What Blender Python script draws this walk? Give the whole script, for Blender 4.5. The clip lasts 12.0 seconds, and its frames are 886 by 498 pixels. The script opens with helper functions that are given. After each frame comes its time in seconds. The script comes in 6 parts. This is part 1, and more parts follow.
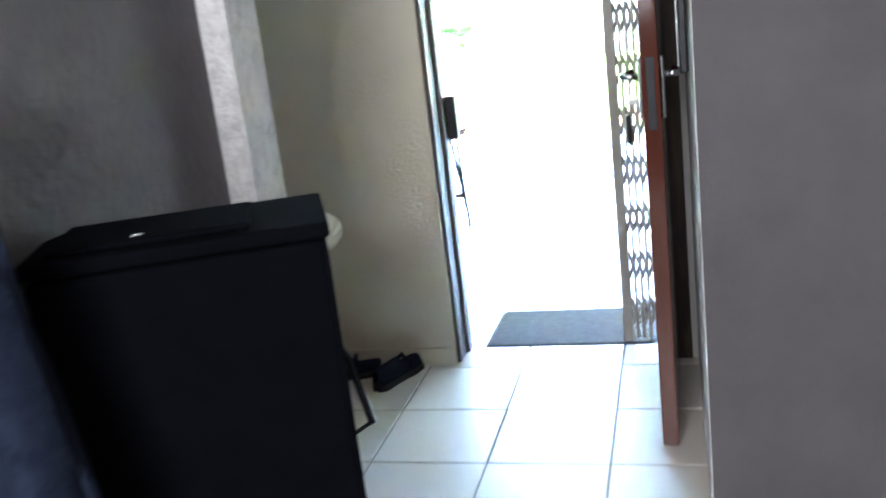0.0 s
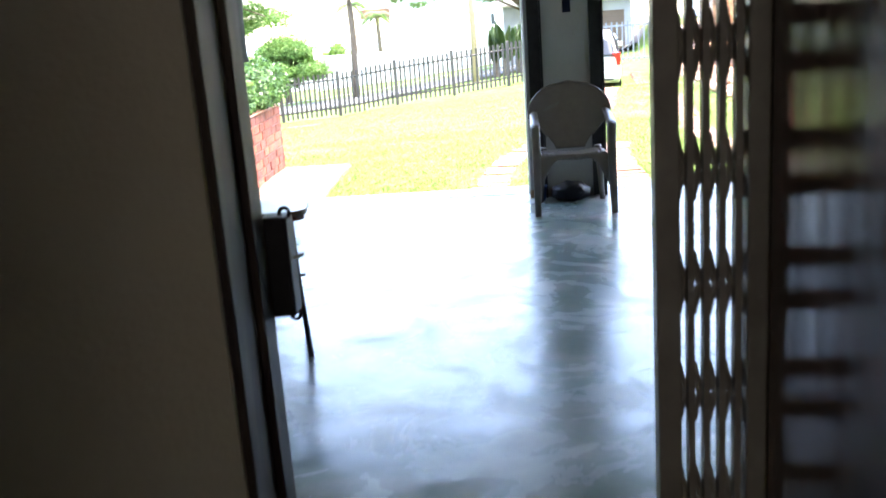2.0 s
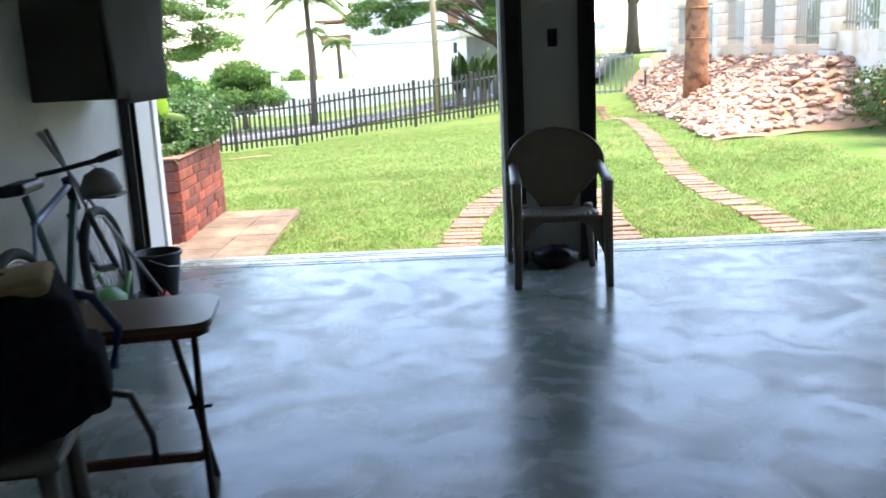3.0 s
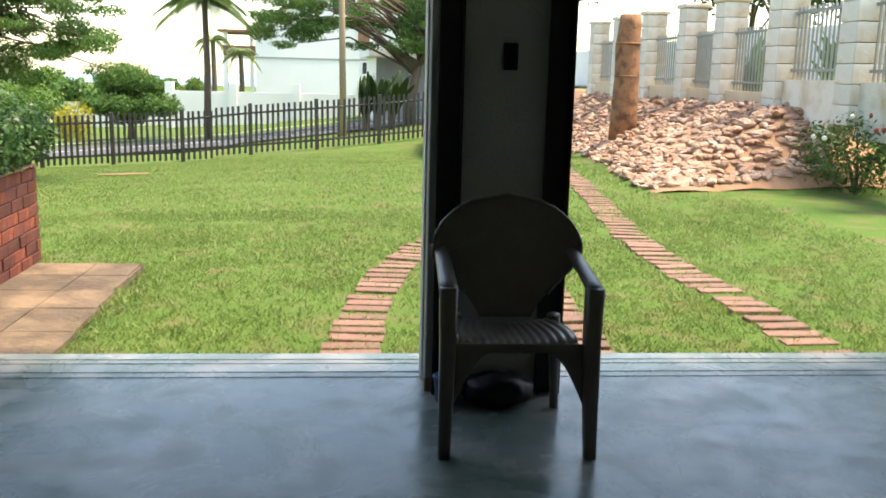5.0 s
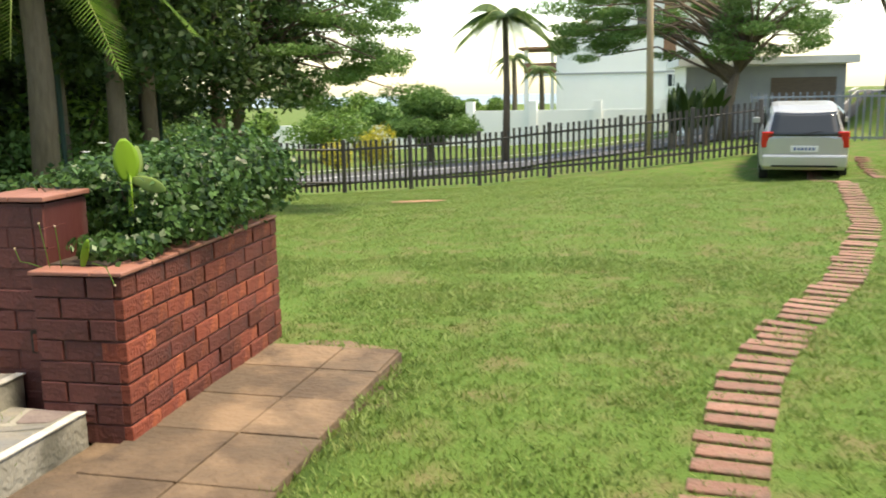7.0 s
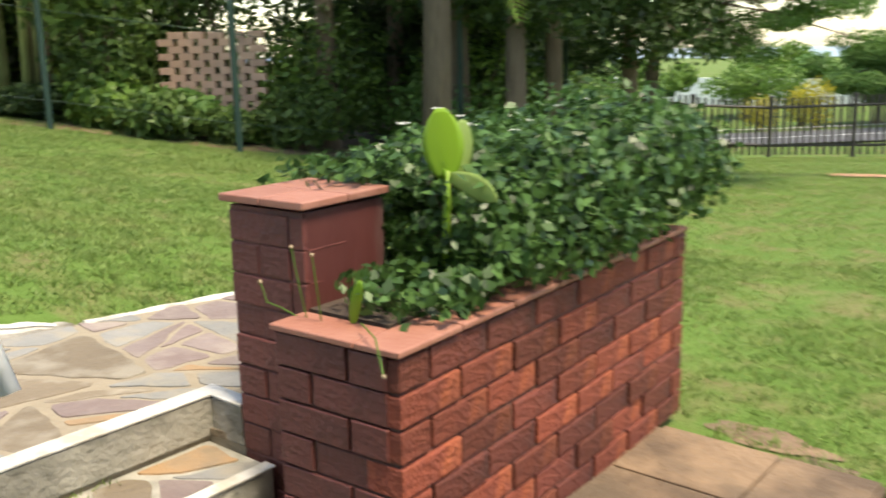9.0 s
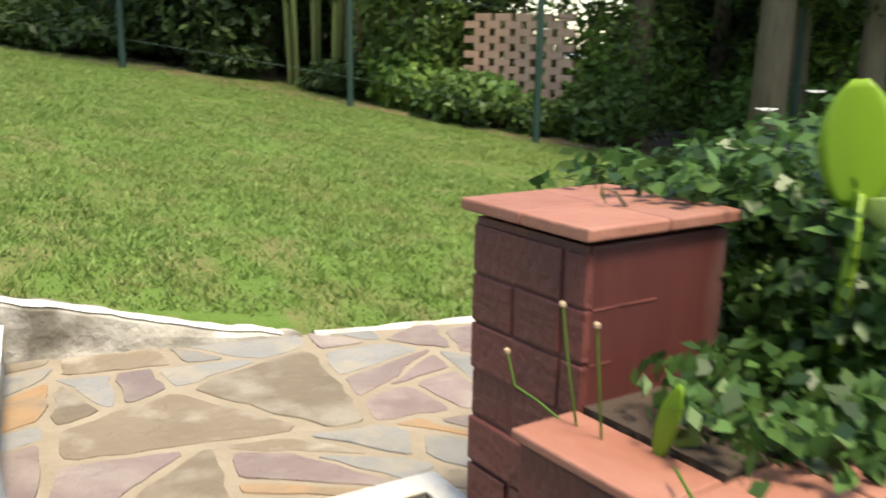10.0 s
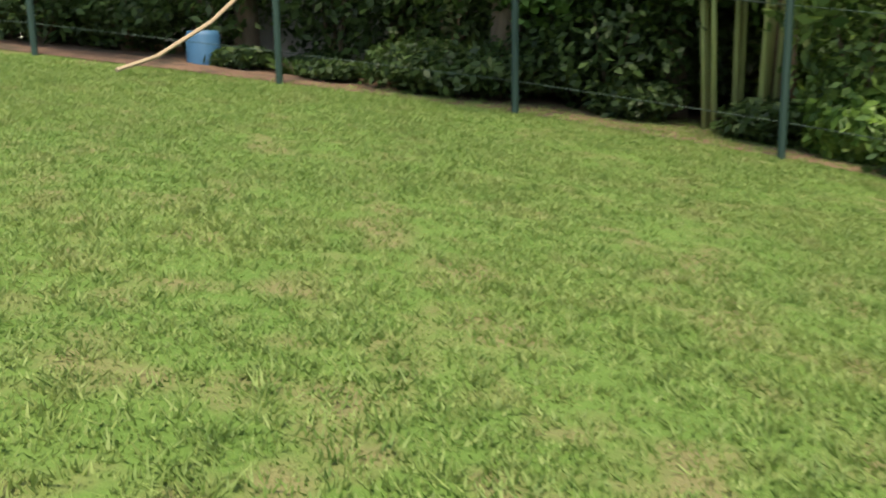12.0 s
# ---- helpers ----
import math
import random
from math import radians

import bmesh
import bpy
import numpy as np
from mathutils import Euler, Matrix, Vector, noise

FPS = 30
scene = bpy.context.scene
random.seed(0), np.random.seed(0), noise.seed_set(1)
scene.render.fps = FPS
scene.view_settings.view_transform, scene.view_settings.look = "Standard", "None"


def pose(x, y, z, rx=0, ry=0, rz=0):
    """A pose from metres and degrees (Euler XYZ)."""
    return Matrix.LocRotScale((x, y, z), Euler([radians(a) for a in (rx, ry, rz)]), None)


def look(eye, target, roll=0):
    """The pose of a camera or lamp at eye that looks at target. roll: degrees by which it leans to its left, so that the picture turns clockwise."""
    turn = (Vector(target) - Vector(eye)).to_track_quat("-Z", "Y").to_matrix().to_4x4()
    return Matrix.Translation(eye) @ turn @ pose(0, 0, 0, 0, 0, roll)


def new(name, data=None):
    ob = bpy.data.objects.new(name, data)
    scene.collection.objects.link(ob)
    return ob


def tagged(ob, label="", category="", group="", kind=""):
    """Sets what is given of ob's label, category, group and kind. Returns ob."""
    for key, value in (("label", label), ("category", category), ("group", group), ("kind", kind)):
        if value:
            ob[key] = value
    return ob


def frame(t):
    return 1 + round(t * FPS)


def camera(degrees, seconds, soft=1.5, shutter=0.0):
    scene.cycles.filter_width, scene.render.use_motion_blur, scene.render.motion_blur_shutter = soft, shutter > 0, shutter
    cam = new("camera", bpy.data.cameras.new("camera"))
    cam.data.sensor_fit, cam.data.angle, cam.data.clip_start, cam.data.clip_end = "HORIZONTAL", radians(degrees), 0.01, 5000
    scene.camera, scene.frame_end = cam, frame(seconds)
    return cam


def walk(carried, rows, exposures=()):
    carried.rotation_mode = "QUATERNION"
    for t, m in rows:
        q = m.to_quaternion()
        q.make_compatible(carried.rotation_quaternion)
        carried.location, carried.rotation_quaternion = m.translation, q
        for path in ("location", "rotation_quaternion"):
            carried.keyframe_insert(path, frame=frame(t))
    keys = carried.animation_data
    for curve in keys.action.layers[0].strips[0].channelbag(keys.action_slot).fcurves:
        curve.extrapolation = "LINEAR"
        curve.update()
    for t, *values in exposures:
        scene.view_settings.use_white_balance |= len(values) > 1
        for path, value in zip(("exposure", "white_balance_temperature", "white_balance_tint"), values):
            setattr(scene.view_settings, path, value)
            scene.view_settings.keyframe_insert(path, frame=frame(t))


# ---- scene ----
cam = camera(52.2, 12.0, 1.7, 0.4)
PATH = [
    (0, (0.26, -8.87, 1.329), (-0.25, -7.002, 0.825), -6.9),
    (0.5, (0.095, -8.402, 1.28), (-0.212, -6.483, 0.809), -4.3),
    (1, (-0.053, -7.965, 1.213), (-0.24, -6.019, 0.794), -3.2),
    (1.5, (-0.121, -7.408, 1.263), (-0.286, -5.477, 0.77), -3.6),
    (2, (-0.186, -6.936, 1.29), (-0.331, -4.999, 0.816), -4.2),
    (2.5, (-0.2, -6.383, 1.317), (-0.326, -4.436, 0.876), -4.6),
    (3, (-0.26, -5.843, 1.327), (-0.311, -3.888, 0.904), -2.8),
    (3.5, (-0.276, -5.335, 1.322), (-0.234, -3.378, 0.909), -1.4),
    (3.7, (-0.259, -5.121, 1.333), (-0.188, -3.165, 0.923), -1.3),
    (5.3, (-0.249, -3.495, 1.305), (-0.072, -1.538, 0.933), 1.6),
    (5.5, (-0.257, -3.268, 1.316), (-0.144, -1.306, 0.944), 1.5),
    (6, (-0.315, -2.768, 1.305), (-0.548, -0.817, 0.936), 0.9),
    (6.5, (-0.369, -2.328, 1.288), (-0.731, -0.393, 0.935), -0.1),
    (6.7, (-0.416, -2.124, 1.284), (-0.818, -0.196, 0.936), -0.4),
    (8.3, (-0.868, -0.736, 1.3), (-1.784, 0.995, 0.893), -2.3),
    (8.5, (-0.968, -0.597, 1.319), (-1.965, 1.084, 0.894), -1.6),
    (9, (-1.223, -0.23, 1.256), (-2.469, 1.273, 0.822), -1.1),
    (9.5, (-1.55, 0.078, 1.199), (-3.035, 1.346, 0.77), 0.2),
    (10, (-1.904, 0.382, 1.146), (-3.565, 1.406, 0.705), 1.0),
    (10.5, (-2.25, 0.617, 1.134), (-4.017, 1.417, 0.648), 1.7),
    (11, (-2.626, 0.73, 1.147), (-4.453, 1.347, 0.617), 0.8),
    (11.5, (-2.985, 0.851, 1.202), (-4.906, 1.257, 0.822), -1.8),
    (12, (-3.365, 0.886, 1.266), (-5.314, 1.106, 0.876), -0.9),
]
walk(cam, [(t, look(eye, target, roll)) for t, eye, target, roll in PATH],
     [(0, 7.6, 5800, 14), (0.5, 6.9, 6000, 14), (1, 6.05, 6300, 16), (1.5, 4.75, 6700, 18), (2, 4.2, 7000, 19), (2.5, 3.6, 7100, 19), (3, 2.9, 7100, 16), (3.5, 2.45, 7300, 13), (5.3, 1.95, 8300, 9), (6.5, 1.62, 8500, 8), (8.3, 1.68, 8200, 8), (12, 1.55, 8000, 9)])


# ---------------------------------------------------------------- light
world = bpy.data.worlds.new("sky")
scene.world = world
world.use_nodes = True
wn = world.node_tree.nodes
sky = wn.new("ShaderNodeTexSky")
sky.sky_type = "NISHITA"
sky.sun_disc = False
sky.sun_elevation, sky.sun_rotation = radians(66.6), radians(96.7)
sky.air_density, sky.dust_density, sky.ozone_density = 1.0, 0.95, 1.0
wn["Background"].inputs[1].default_value = 0.15
world.node_tree.links.new(sky.outputs[0], wn["Background"].inputs[0])
sun = new("sun", bpy.data.lights.new("sun", "SUN"))
sun.data.energy, sun.data.angle, sun.data.color = 2.3, radians(14), (1.0, 0.95, 0.87)
sun.matrix_world = look((6, -0.7, 14), (0, 0, 0))


# ---------------------------------------------------------------- materials
def mat(name, base, rough=0.7, metal=0.0, second=None, scale=6.0, bump=0.0, bump_scale=40.0, spread=0.5, rand=0.0, spec=0.5, stretch=(1, 1, 1), third=None, third_scale=1.0):
    m = bpy.data.materials.new(name)
    m.use_nodes = True
    nt = m.node_tree
    n, l = nt.nodes, nt.links
    b = n["Principled BSDF"]
    b.inputs["Roughness"].default_value = rough
    b.inputs["Metallic"].default_value = metal
    b.inputs["Specular IOR Level"].default_value = spec
    tc = n.new("ShaderNodeTexCoord")
    mp = n.new("ShaderNodeMapping")
    mp.inputs["Scale"].default_value = stretch
    l.new(tc.outputs["Object"], mp.inputs["Vector"])
    col = None
    if second is not None:
        tx = n.new("ShaderNodeTexNoise")
        tx.inputs["Scale"].default_value = scale
        tx.inputs["Detail"].default_value = 6
        tx.inputs["Roughness"].default_value = 0.6
        l.new(mp.outputs[0], tx.inputs["Vector"])
        rp = n.new("ShaderNodeValToRGB")
        rp.color_ramp.elements[0].position = 0.5 - spread / 2
        rp.color_ramp.elements[1].position = 0.5 + spread / 2
        rp.color_ramp.elements[0].color = (*base, 1)
        rp.color_ramp.elements[1].color = (*second, 1)
        l.new(tx.outputs["Fac"], rp.inputs["Fac"])
        col = rp.outputs["Color"]
        if third is not None:
            t3 = n.new("ShaderNodeTexNoise")
            t3.inputs["Scale"].default_value = third_scale
            t3.inputs["Detail"].default_value = 4
            l.new(mp.outputs[0], t3.inputs["Vector"])
            r3 = n.new("ShaderNodeValToRGB")
            r3.color_ramp.elements[0].position, r3.color_ramp.elements[1].position = 0.48, 0.66
            l.new(t3.outputs["Fac"], r3.inputs["Fac"])
            mx = n.new("ShaderNodeMixRGB")
            l.new(r3.outputs["Color"], mx.inputs[0])
            l.new(col, mx.inputs[1])
            mx.inputs[2].default_value = (*third, 1)
            col = mx.outputs[0]
    if rand > 0:
        oi = n.new("ShaderNodeObjectInfo")
        hs = n.new("ShaderNodeHueSaturation")
        mr = n.new("ShaderNodeMapRange")
        mr.inputs["To Min"].default_value, mr.inputs["To Max"].default_value = 1 - rand, 1 + rand
        l.new(oi.outputs["Random"], mr.inputs["Value"])
        l.new(mr.outputs[0], hs.inputs["Value"])
        if col is None:
            hs.inputs["Color"].default_value = (*base, 1)
        else:
            l.new(col, hs.inputs["Color"])
        col = hs.outputs[0]
    if col is None:
        b.inputs["Base Color"].default_value = (*base, 1)
    else:
        l.new(col, b.inputs["Base Color"])
    if bump > 0:
        bt = n.new("ShaderNodeTexNoise")
        bt.inputs["Scale"].default_value = bump_scale
        bt.inputs["Detail"].default_value = 5
        l.new(mp.outputs[0], bt.inputs["Vector"])
        bp = n.new("ShaderNodeBump")
        bp.inputs["Strength"].default_value = bump
        bp.inputs["Distance"].default_value = 0.02
        l.new(bt.outputs["Fac"], bp.inputs["Height"])
        l.new(bp.outputs[0], b.inputs["Normal"])
    return m


def leaf_mat(name, a, b, rough):
    """Leaves: two greens mixed leaf by leaf, a little light passing through."""
    m = bpy.data.materials.new(name)
    m.use_nodes = True
    n, l = m.node_tree.nodes, m.node_tree.links
    p = n["Principled BSDF"]
    p.inputs["Roughness"].default_value = rough
    p.inputs["Specular IOR Level"].default_value = 0.35
    geo = n.new("ShaderNodeNewGeometry")
    rp = n.new("ShaderNodeValToRGB")
    rp.color_ramp.elements[0].color, rp.color_ramp.elements[1].color = (*a, 1), (*b, 1)
    l.new(geo.outputs["Random Per Island"], rp.inputs["Fac"])
    l.new(rp.outputs[0], p.inputs["Base Color"])
    tr = n.new("ShaderNodeBsdfTranslucent")
    l.new(rp.outputs[0], tr.inputs["Color"])
    mx = n.new("ShaderNodeMixShader")
    mx.inputs[0].default_value = 0.4
    l.new(p.outputs[0], mx.inputs[1])
    l.new(tr.outputs[0], mx.inputs[2])
    l.new(mx.outputs[0], n["Material Output"].inputs["Surface"])
    return m


M_PLASTER = mat("white_plaster", (0.62, 0.60, 0.56), 0.85, 0, (0.72, 0.70, 0.66), 3, 0.25, 60)
M_PLASTER_ROUGH = mat("rough_plaster", (0.55, 0.54, 0.52), 0.9, 0, (0.68, 0.67, 0.65), 9, 0.6, 45, third=(0.50, 0.49, 0.47), third_scale=30)
# white plaster darkened for the pillar, so its backlit shade sits in the colour
M_PILLAR_SHADED = mat("shaded_pillar_plaster", (0.33, 0.325, 0.31), 0.8, 0, (0.40, 0.395, 0.38), 3, 0.2, 50)
M_CREAM = mat("cream_paint", (0.66, 0.60, 0.46), 0.8, 0, (0.72, 0.66, 0.53), 2, 0.15, 70)
# hall walls away from the doorway: their shade is painted into this dark base
M_SHADED_WALL = mat("shaded_wall", (0.085, 0.078, 0.083), 0.8, 0, (0.12, 0.112, 0.118), 4, 0.3, 50)
M_GREY_PAINT = mat("grey_paint", (0.30, 0.30, 0.31), 0.8, 0, (0.38, 0.38, 0.38), 4, 0.2, 50)
M_SLAB = mat("green_floor_paint", (0.105, 0.16, 0.145), 0.23, 0, (0.20, 0.235, 0.22), 3.2, 0.16, 4.5, 0.32, third=(0.34, 0.345, 0.33), third_scale=2.6)
nt_ = M_SLAB.node_tree
cloud = nt_.nodes.new("ShaderNodeTexNoise")
cloud.inputs["Scale"].default_value, cloud.inputs["Detail"].default_value, cloud.inputs["Roughness"].default_value, cloud.inputs["Distortion"].default_value = 2.6, 8, 0.62, 1.2
sheen = nt_.nodes.new("ShaderNodeMapRange")
sheen.inputs["From Min"].default_value, sheen.inputs["From Max"].default_value = 0.35, 0.68
sheen.inputs["To Min"].default_value, sheen.inputs["To Max"].default_value = 0.13, 0.42
where_ = nt_.nodes.new("ShaderNodeTexCoord")
nt_.links.new(where_.outputs["Object"], cloud.inputs["Vector"])
nt_.links.new(cloud.outputs["Fac"], sheen.inputs["Value"])
nt_.links.new(sheen.outputs[0], nt_.nodes["Principled BSDF"].inputs["Roughness"])
M_TILE = mat("floor_tile", (0.62, 0.58, 0.50), 0.3, 0, (0.68, 0.64, 0.57), 5, 0.05, 30, rand=0.05)
M_GROUT = mat("grout", (0.30, 0.27, 0.23), 0.9, 0, (0.38, 0.35, 0.30), 20)
M_BLACK = mat("black_plastic", (0.005, 0.006, 0.009), 0.4, 0, (0.009, 0.010, 0.015), 30, 0.05, 120, spec=0.3)
M_CABINET = mat("matt_black_plastic", (0.0018, 0.002, 0.003), 0.9, 0, (0.003, 0.0033, 0.005), 30, 0.05, 120, spec=0.02)
M_TRACK = mat("dark_steel", (0.02, 0.02, 0.022), 0.5, 0.6, (0.035, 0.035, 0.037), 25)
M_CHAIR = mat("brown_plastic", (0.13, 0.108, 0.09), 0.36, 0, (0.16, 0.135, 0.115), 18, 0.08, 120)
M_BRICK = mat("red_brick", (0.205, 0.043, 0.019), 0.78, 0, (0.115, 0.027, 0.019), 8, 0.6, 60, rand=0.45, third=(0.34, 0.088, 0.033), third_scale=5)
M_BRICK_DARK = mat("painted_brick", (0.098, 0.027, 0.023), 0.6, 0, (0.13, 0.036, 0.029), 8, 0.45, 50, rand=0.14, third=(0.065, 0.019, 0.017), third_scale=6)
M_BRICK_MAROON = mat("maroon_brick", (0.105, 0.026, 0.019), 0.7, 0, (0.19, 0.042, 0.024), 6, 0.6, 60, rand=0.3, third=(0.075, 0.021, 0.017), third_scale=7)
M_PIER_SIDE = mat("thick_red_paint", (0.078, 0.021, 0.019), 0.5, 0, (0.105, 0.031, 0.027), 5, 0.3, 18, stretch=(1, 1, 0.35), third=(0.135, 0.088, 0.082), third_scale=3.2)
M_MORTAR = mat("mortar", (0.08, 0.036, 0.029), 0.95, 0, (0.15, 0.08, 0.06), 18, 0.5, 60)
M_COPING = mat("coping_tile", (0.24, 0.092, 0.060), 0.55, 0, (0.33, 0.155, 0.115), 7, 0.2, 50, rand=0.1)
M_GRASS = mat("lawn", (0.068, 0.130, 0.027), 0.95, 0, (0.105, 0.168, 0.041), 2.2, 0.7, 60, 0.7, third=(0.145, 0.14, 0.06), third_scale=3.3, spec=0.1)
M_FLAG = mat("sandstone_slab", (0.088, 0.058, 0.036), 0.88, 0, (0.205, 0.135, 0.082), 3.0, 0.6, 30, 0.2, rand=0.25, third=(0.10, 0.07, 0.045), third_scale=3.5)
M_PAVER = mat("red_paver", (0.20, 0.095, 0.066), 0.85, 0, (0.29, 0.165, 0.125), 7, 0.5, 45, rand=0.2, third=(0.16, 0.10, 0.07), third_scale=9)
M_EARTH = mat("red_earth", (0.27, 0.14, 0.075), 0.95, 0, (0.36, 0.21, 0.12), 6, 0.6, 30)
M_SOIL = mat("soil", (0.035, 0.024, 0.017), 0.95, 0, (0.06, 0.04, 0.028), 12, 0.6, 40)
M_FENCE = mat("black_fence_paint", (0.026, 0.023, 0.021), 0.65, 0, (0.05, 0.045, 0.04), 12)
M_ROAD = mat("asphalt", (0.075, 0.075, 0.08), 0.9, 0, (0.105, 0.105, 0.11), 3, 0.2, 80)
M_WHITE = mat("white_paint", (0.78, 0.78, 0.76), 0.6, 0, (0.70, 0.69, 0.66), 4, 0.1, 40)
M_WOOD = mat("red_wood", (0.085, 0.023, 0.015), 0.1, 0, (0.125, 0.038, 0.022), 3, 0.05, 40, stretch=(8, 8, 0.6))
M_CONCRETE = mat("old_concrete", (0.36, 0.34, 0.29), 0.9, 0, (0.24, 0.23, 0.19), 5, 0.5, 40, third=(0.13, 0.125, 0.10), third_scale=4)
M_LIME = mat("worn_whitewash", (0.60, 0.59, 0.555), 0.85, 0, (0.50, 0.48, 0.43), 10, 0.5, 50, third=(0.38, 0.35, 0.29), third_scale=9)


# ---------------------------------------------------------------- mesh helpers
def mesh_of(name, bm, material):
    me = bpy.data.meshes.new(name)
    bm.normal_update()
    bm.to_mesh(me)
    bm.free()
    me.materials.append(material)
    return me


def part(name, bm, material, parent=None, label="", smooth=False):
    ob = new(name, mesh_of(name, bm, material))
    if smooth:
        ob.data.shade_smooth()
    if parent is not None:
        ob.parent = parent
    if label:
        ob["label"] = label
    return ob


def empty(name, m=None):
    ob = new(name)
    if m is not None:
        ob.matrix_basis = m
    return ob


def box(x0, y0, z0, x1, y1, z1, bevel=0.0, bm=None):
    b = bm or bmesh.new()
    vs = [b.verts.new(p) for p in ((x0, y0, z0), (x1, y0, z0), (x1, y1, z0), (x0, y1, z0), (x0, y0, z1), (x1, y0, z1), (x1, y1, z1), (x0, y1, z1))]
    fs = [b.faces.new([vs[i] for i in f]) for f in ((3, 2, 1, 0), (4, 5, 6, 7), (0, 1, 5, 4), (1, 2, 6, 5), (2, 3, 7, 6), (3, 0, 4, 7))]
    if bevel > 0:
        es = list({e for f in fs for e in f.edges})
        bmesh.ops.bevel(b, geom=es, offset=bevel, segments=2, affect="EDGES", profile=0.5)
    return b


def tube(points, radius, sides=8, bm=None, radii=None, caps=True):
    """A round bar along points."""
    b = bm or bmesh.new()
    rings = []
    pts = [Vector(p) for p in points]
    for i, p in enumerate(pts):
        d = (pts[min(i + 1, len(pts) - 1)] - pts[max(i - 1, 0)]).normalized()
        u = d.cross(Vector((0, 0, 1))) if abs(d.z) < 0.95 else d.cross(Vector((1, 0, 0)))
        u.normalize()
        v = d.cross(u)
        r = radii[i] if radii else radius
        rings.append([b.verts.new(p + r * (math.cos(a) * u + math.sin(a) * v)) for a in (2 * math.pi * k / sides for k in range(sides))])
    for a, c in zip(rings, rings[1:]):
        for k in range(sides):
            b.faces.new((a[k], a[(k + 1) % sides], c[(k + 1) % sides], c[k]))
    if caps:
        b.faces.new(rings[0][::-1])
        b.faces.new(rings[-1])
    return b


def prism(outline, z0, z1, bm=None):
    """An upright prism over a flat outline of (x, y)."""
    b = bm or bmesh.new()
    lo = [b.verts.new((x, y, z0)) for x, y in outline]
    hi = [b.verts.new((x, y, z1)) for x, y in outline]
    n = len(outline)
    b.faces.new(lo[::-1])
    b.faces.new(hi)
    for i in range(n):
        b.faces.new((lo[i], lo[(i + 1) % n], hi[(i + 1) % n], hi[i]))
    bmesh.ops.recalc_face_normals(b, faces=b.faces)
    return b


def structure(name, bm, material, label="", category=""):
    return tagged(part(name, bm, material), label, category, kind="structure")


# ---------------------------------------------------------------- ground
def smooth_max(a, b, k):
    h = max(0.0, min(1.0, 0.5 + 0.5 * (a - b) / k))
    return b + (a - b) * h + k * h * (1 - h) * 0.5


def lerp(a, b, t):
    t = max(0.0, min(1.0, t))
    return a + (b - a) * t


def bank_edge(y):
    return lerp(3.4, 5.2, (y - 8) / 18)


def ground_z(x, y):
    plane = 0.352 + 0.092 * (-5.32 - x) - 0.113 * (y - 1.8)
    far = -0.45 + 0.1 * (min(x, 1.3) - 0.7) if x > -4.2 else -1.0 + 0.06 * (max(x, -14) + 4.2)
    far += 0.07 * max(0.0, min(x, 6) - 1.3)
    front = lerp(-0.055, far, (y - 1.5) / 18.5)
    plane -= 0.10 * max(0.0, min(1.0, (x + 5.1) / 0.6)) * max(0.0, min(1.0, (3.4 - y) / 0.8))
    plane -= 0.16 * max(0.0, min(1.0, (x + 3.2) / 0.8))
    z = smooth_max(plane, front, 0.12)
    z = min(z, 1.7)
    z -= 0.36 * math.exp(-((x - 2.2) / 3.2) ** 2 - ((y - 17.4) / 2.7) ** 2)
    if x > 3.0 and y > 7.0:
        t = max(0.0, min(1.0, (x - bank_edge(y)) / (6.0 - bank_edge(y)))) * max(0.0, min(1.0, (y - 7.4) / 1.6))
        z = lerp(z, 0.95, t)
    return z


def ground_axis(values):
    out = []
    for a, b, n in values:
        out += [a + (b - a) * i / n for i in range(n)]
    return out + [values[-1][1]]


def inside(p, poly):
    c = False
    for (x1, y1), (x2, y2) in zip(poly, poly[1:] + poly[:1]):
        if (y1 > p[1]) != (y2 > p[1]) and p[0] < (x2 - x1) * (p[1] - y1) / (y2 - y1) + x1:
            c = not c
    return c


LAND = [(-3.26, -0.6), (-3.26, 1.18), (-3.115, 1.19), (-3.115, 3.0), (-3.7, 3.0), (-4.1, 2.7), (-4.36, 2.1), (-4.54, 1.36), (-4.62, 0.9), (-4.7, 0.4), (-4.75, -0.6)]
CUT = [(-2.6, -0.9), (-2.6, 2.5), (-3.2, 2.9), (-3.7, 2.97), (-4.08, 2.68), (-4.34, 2.1), (-4.56, 1.38), (-4.65, 1.0), (-4.73, 0.6), (-4.79, 0.3), (-4.85, 0.0), (-5.0, -0.7), (-5.0, -0.9)]


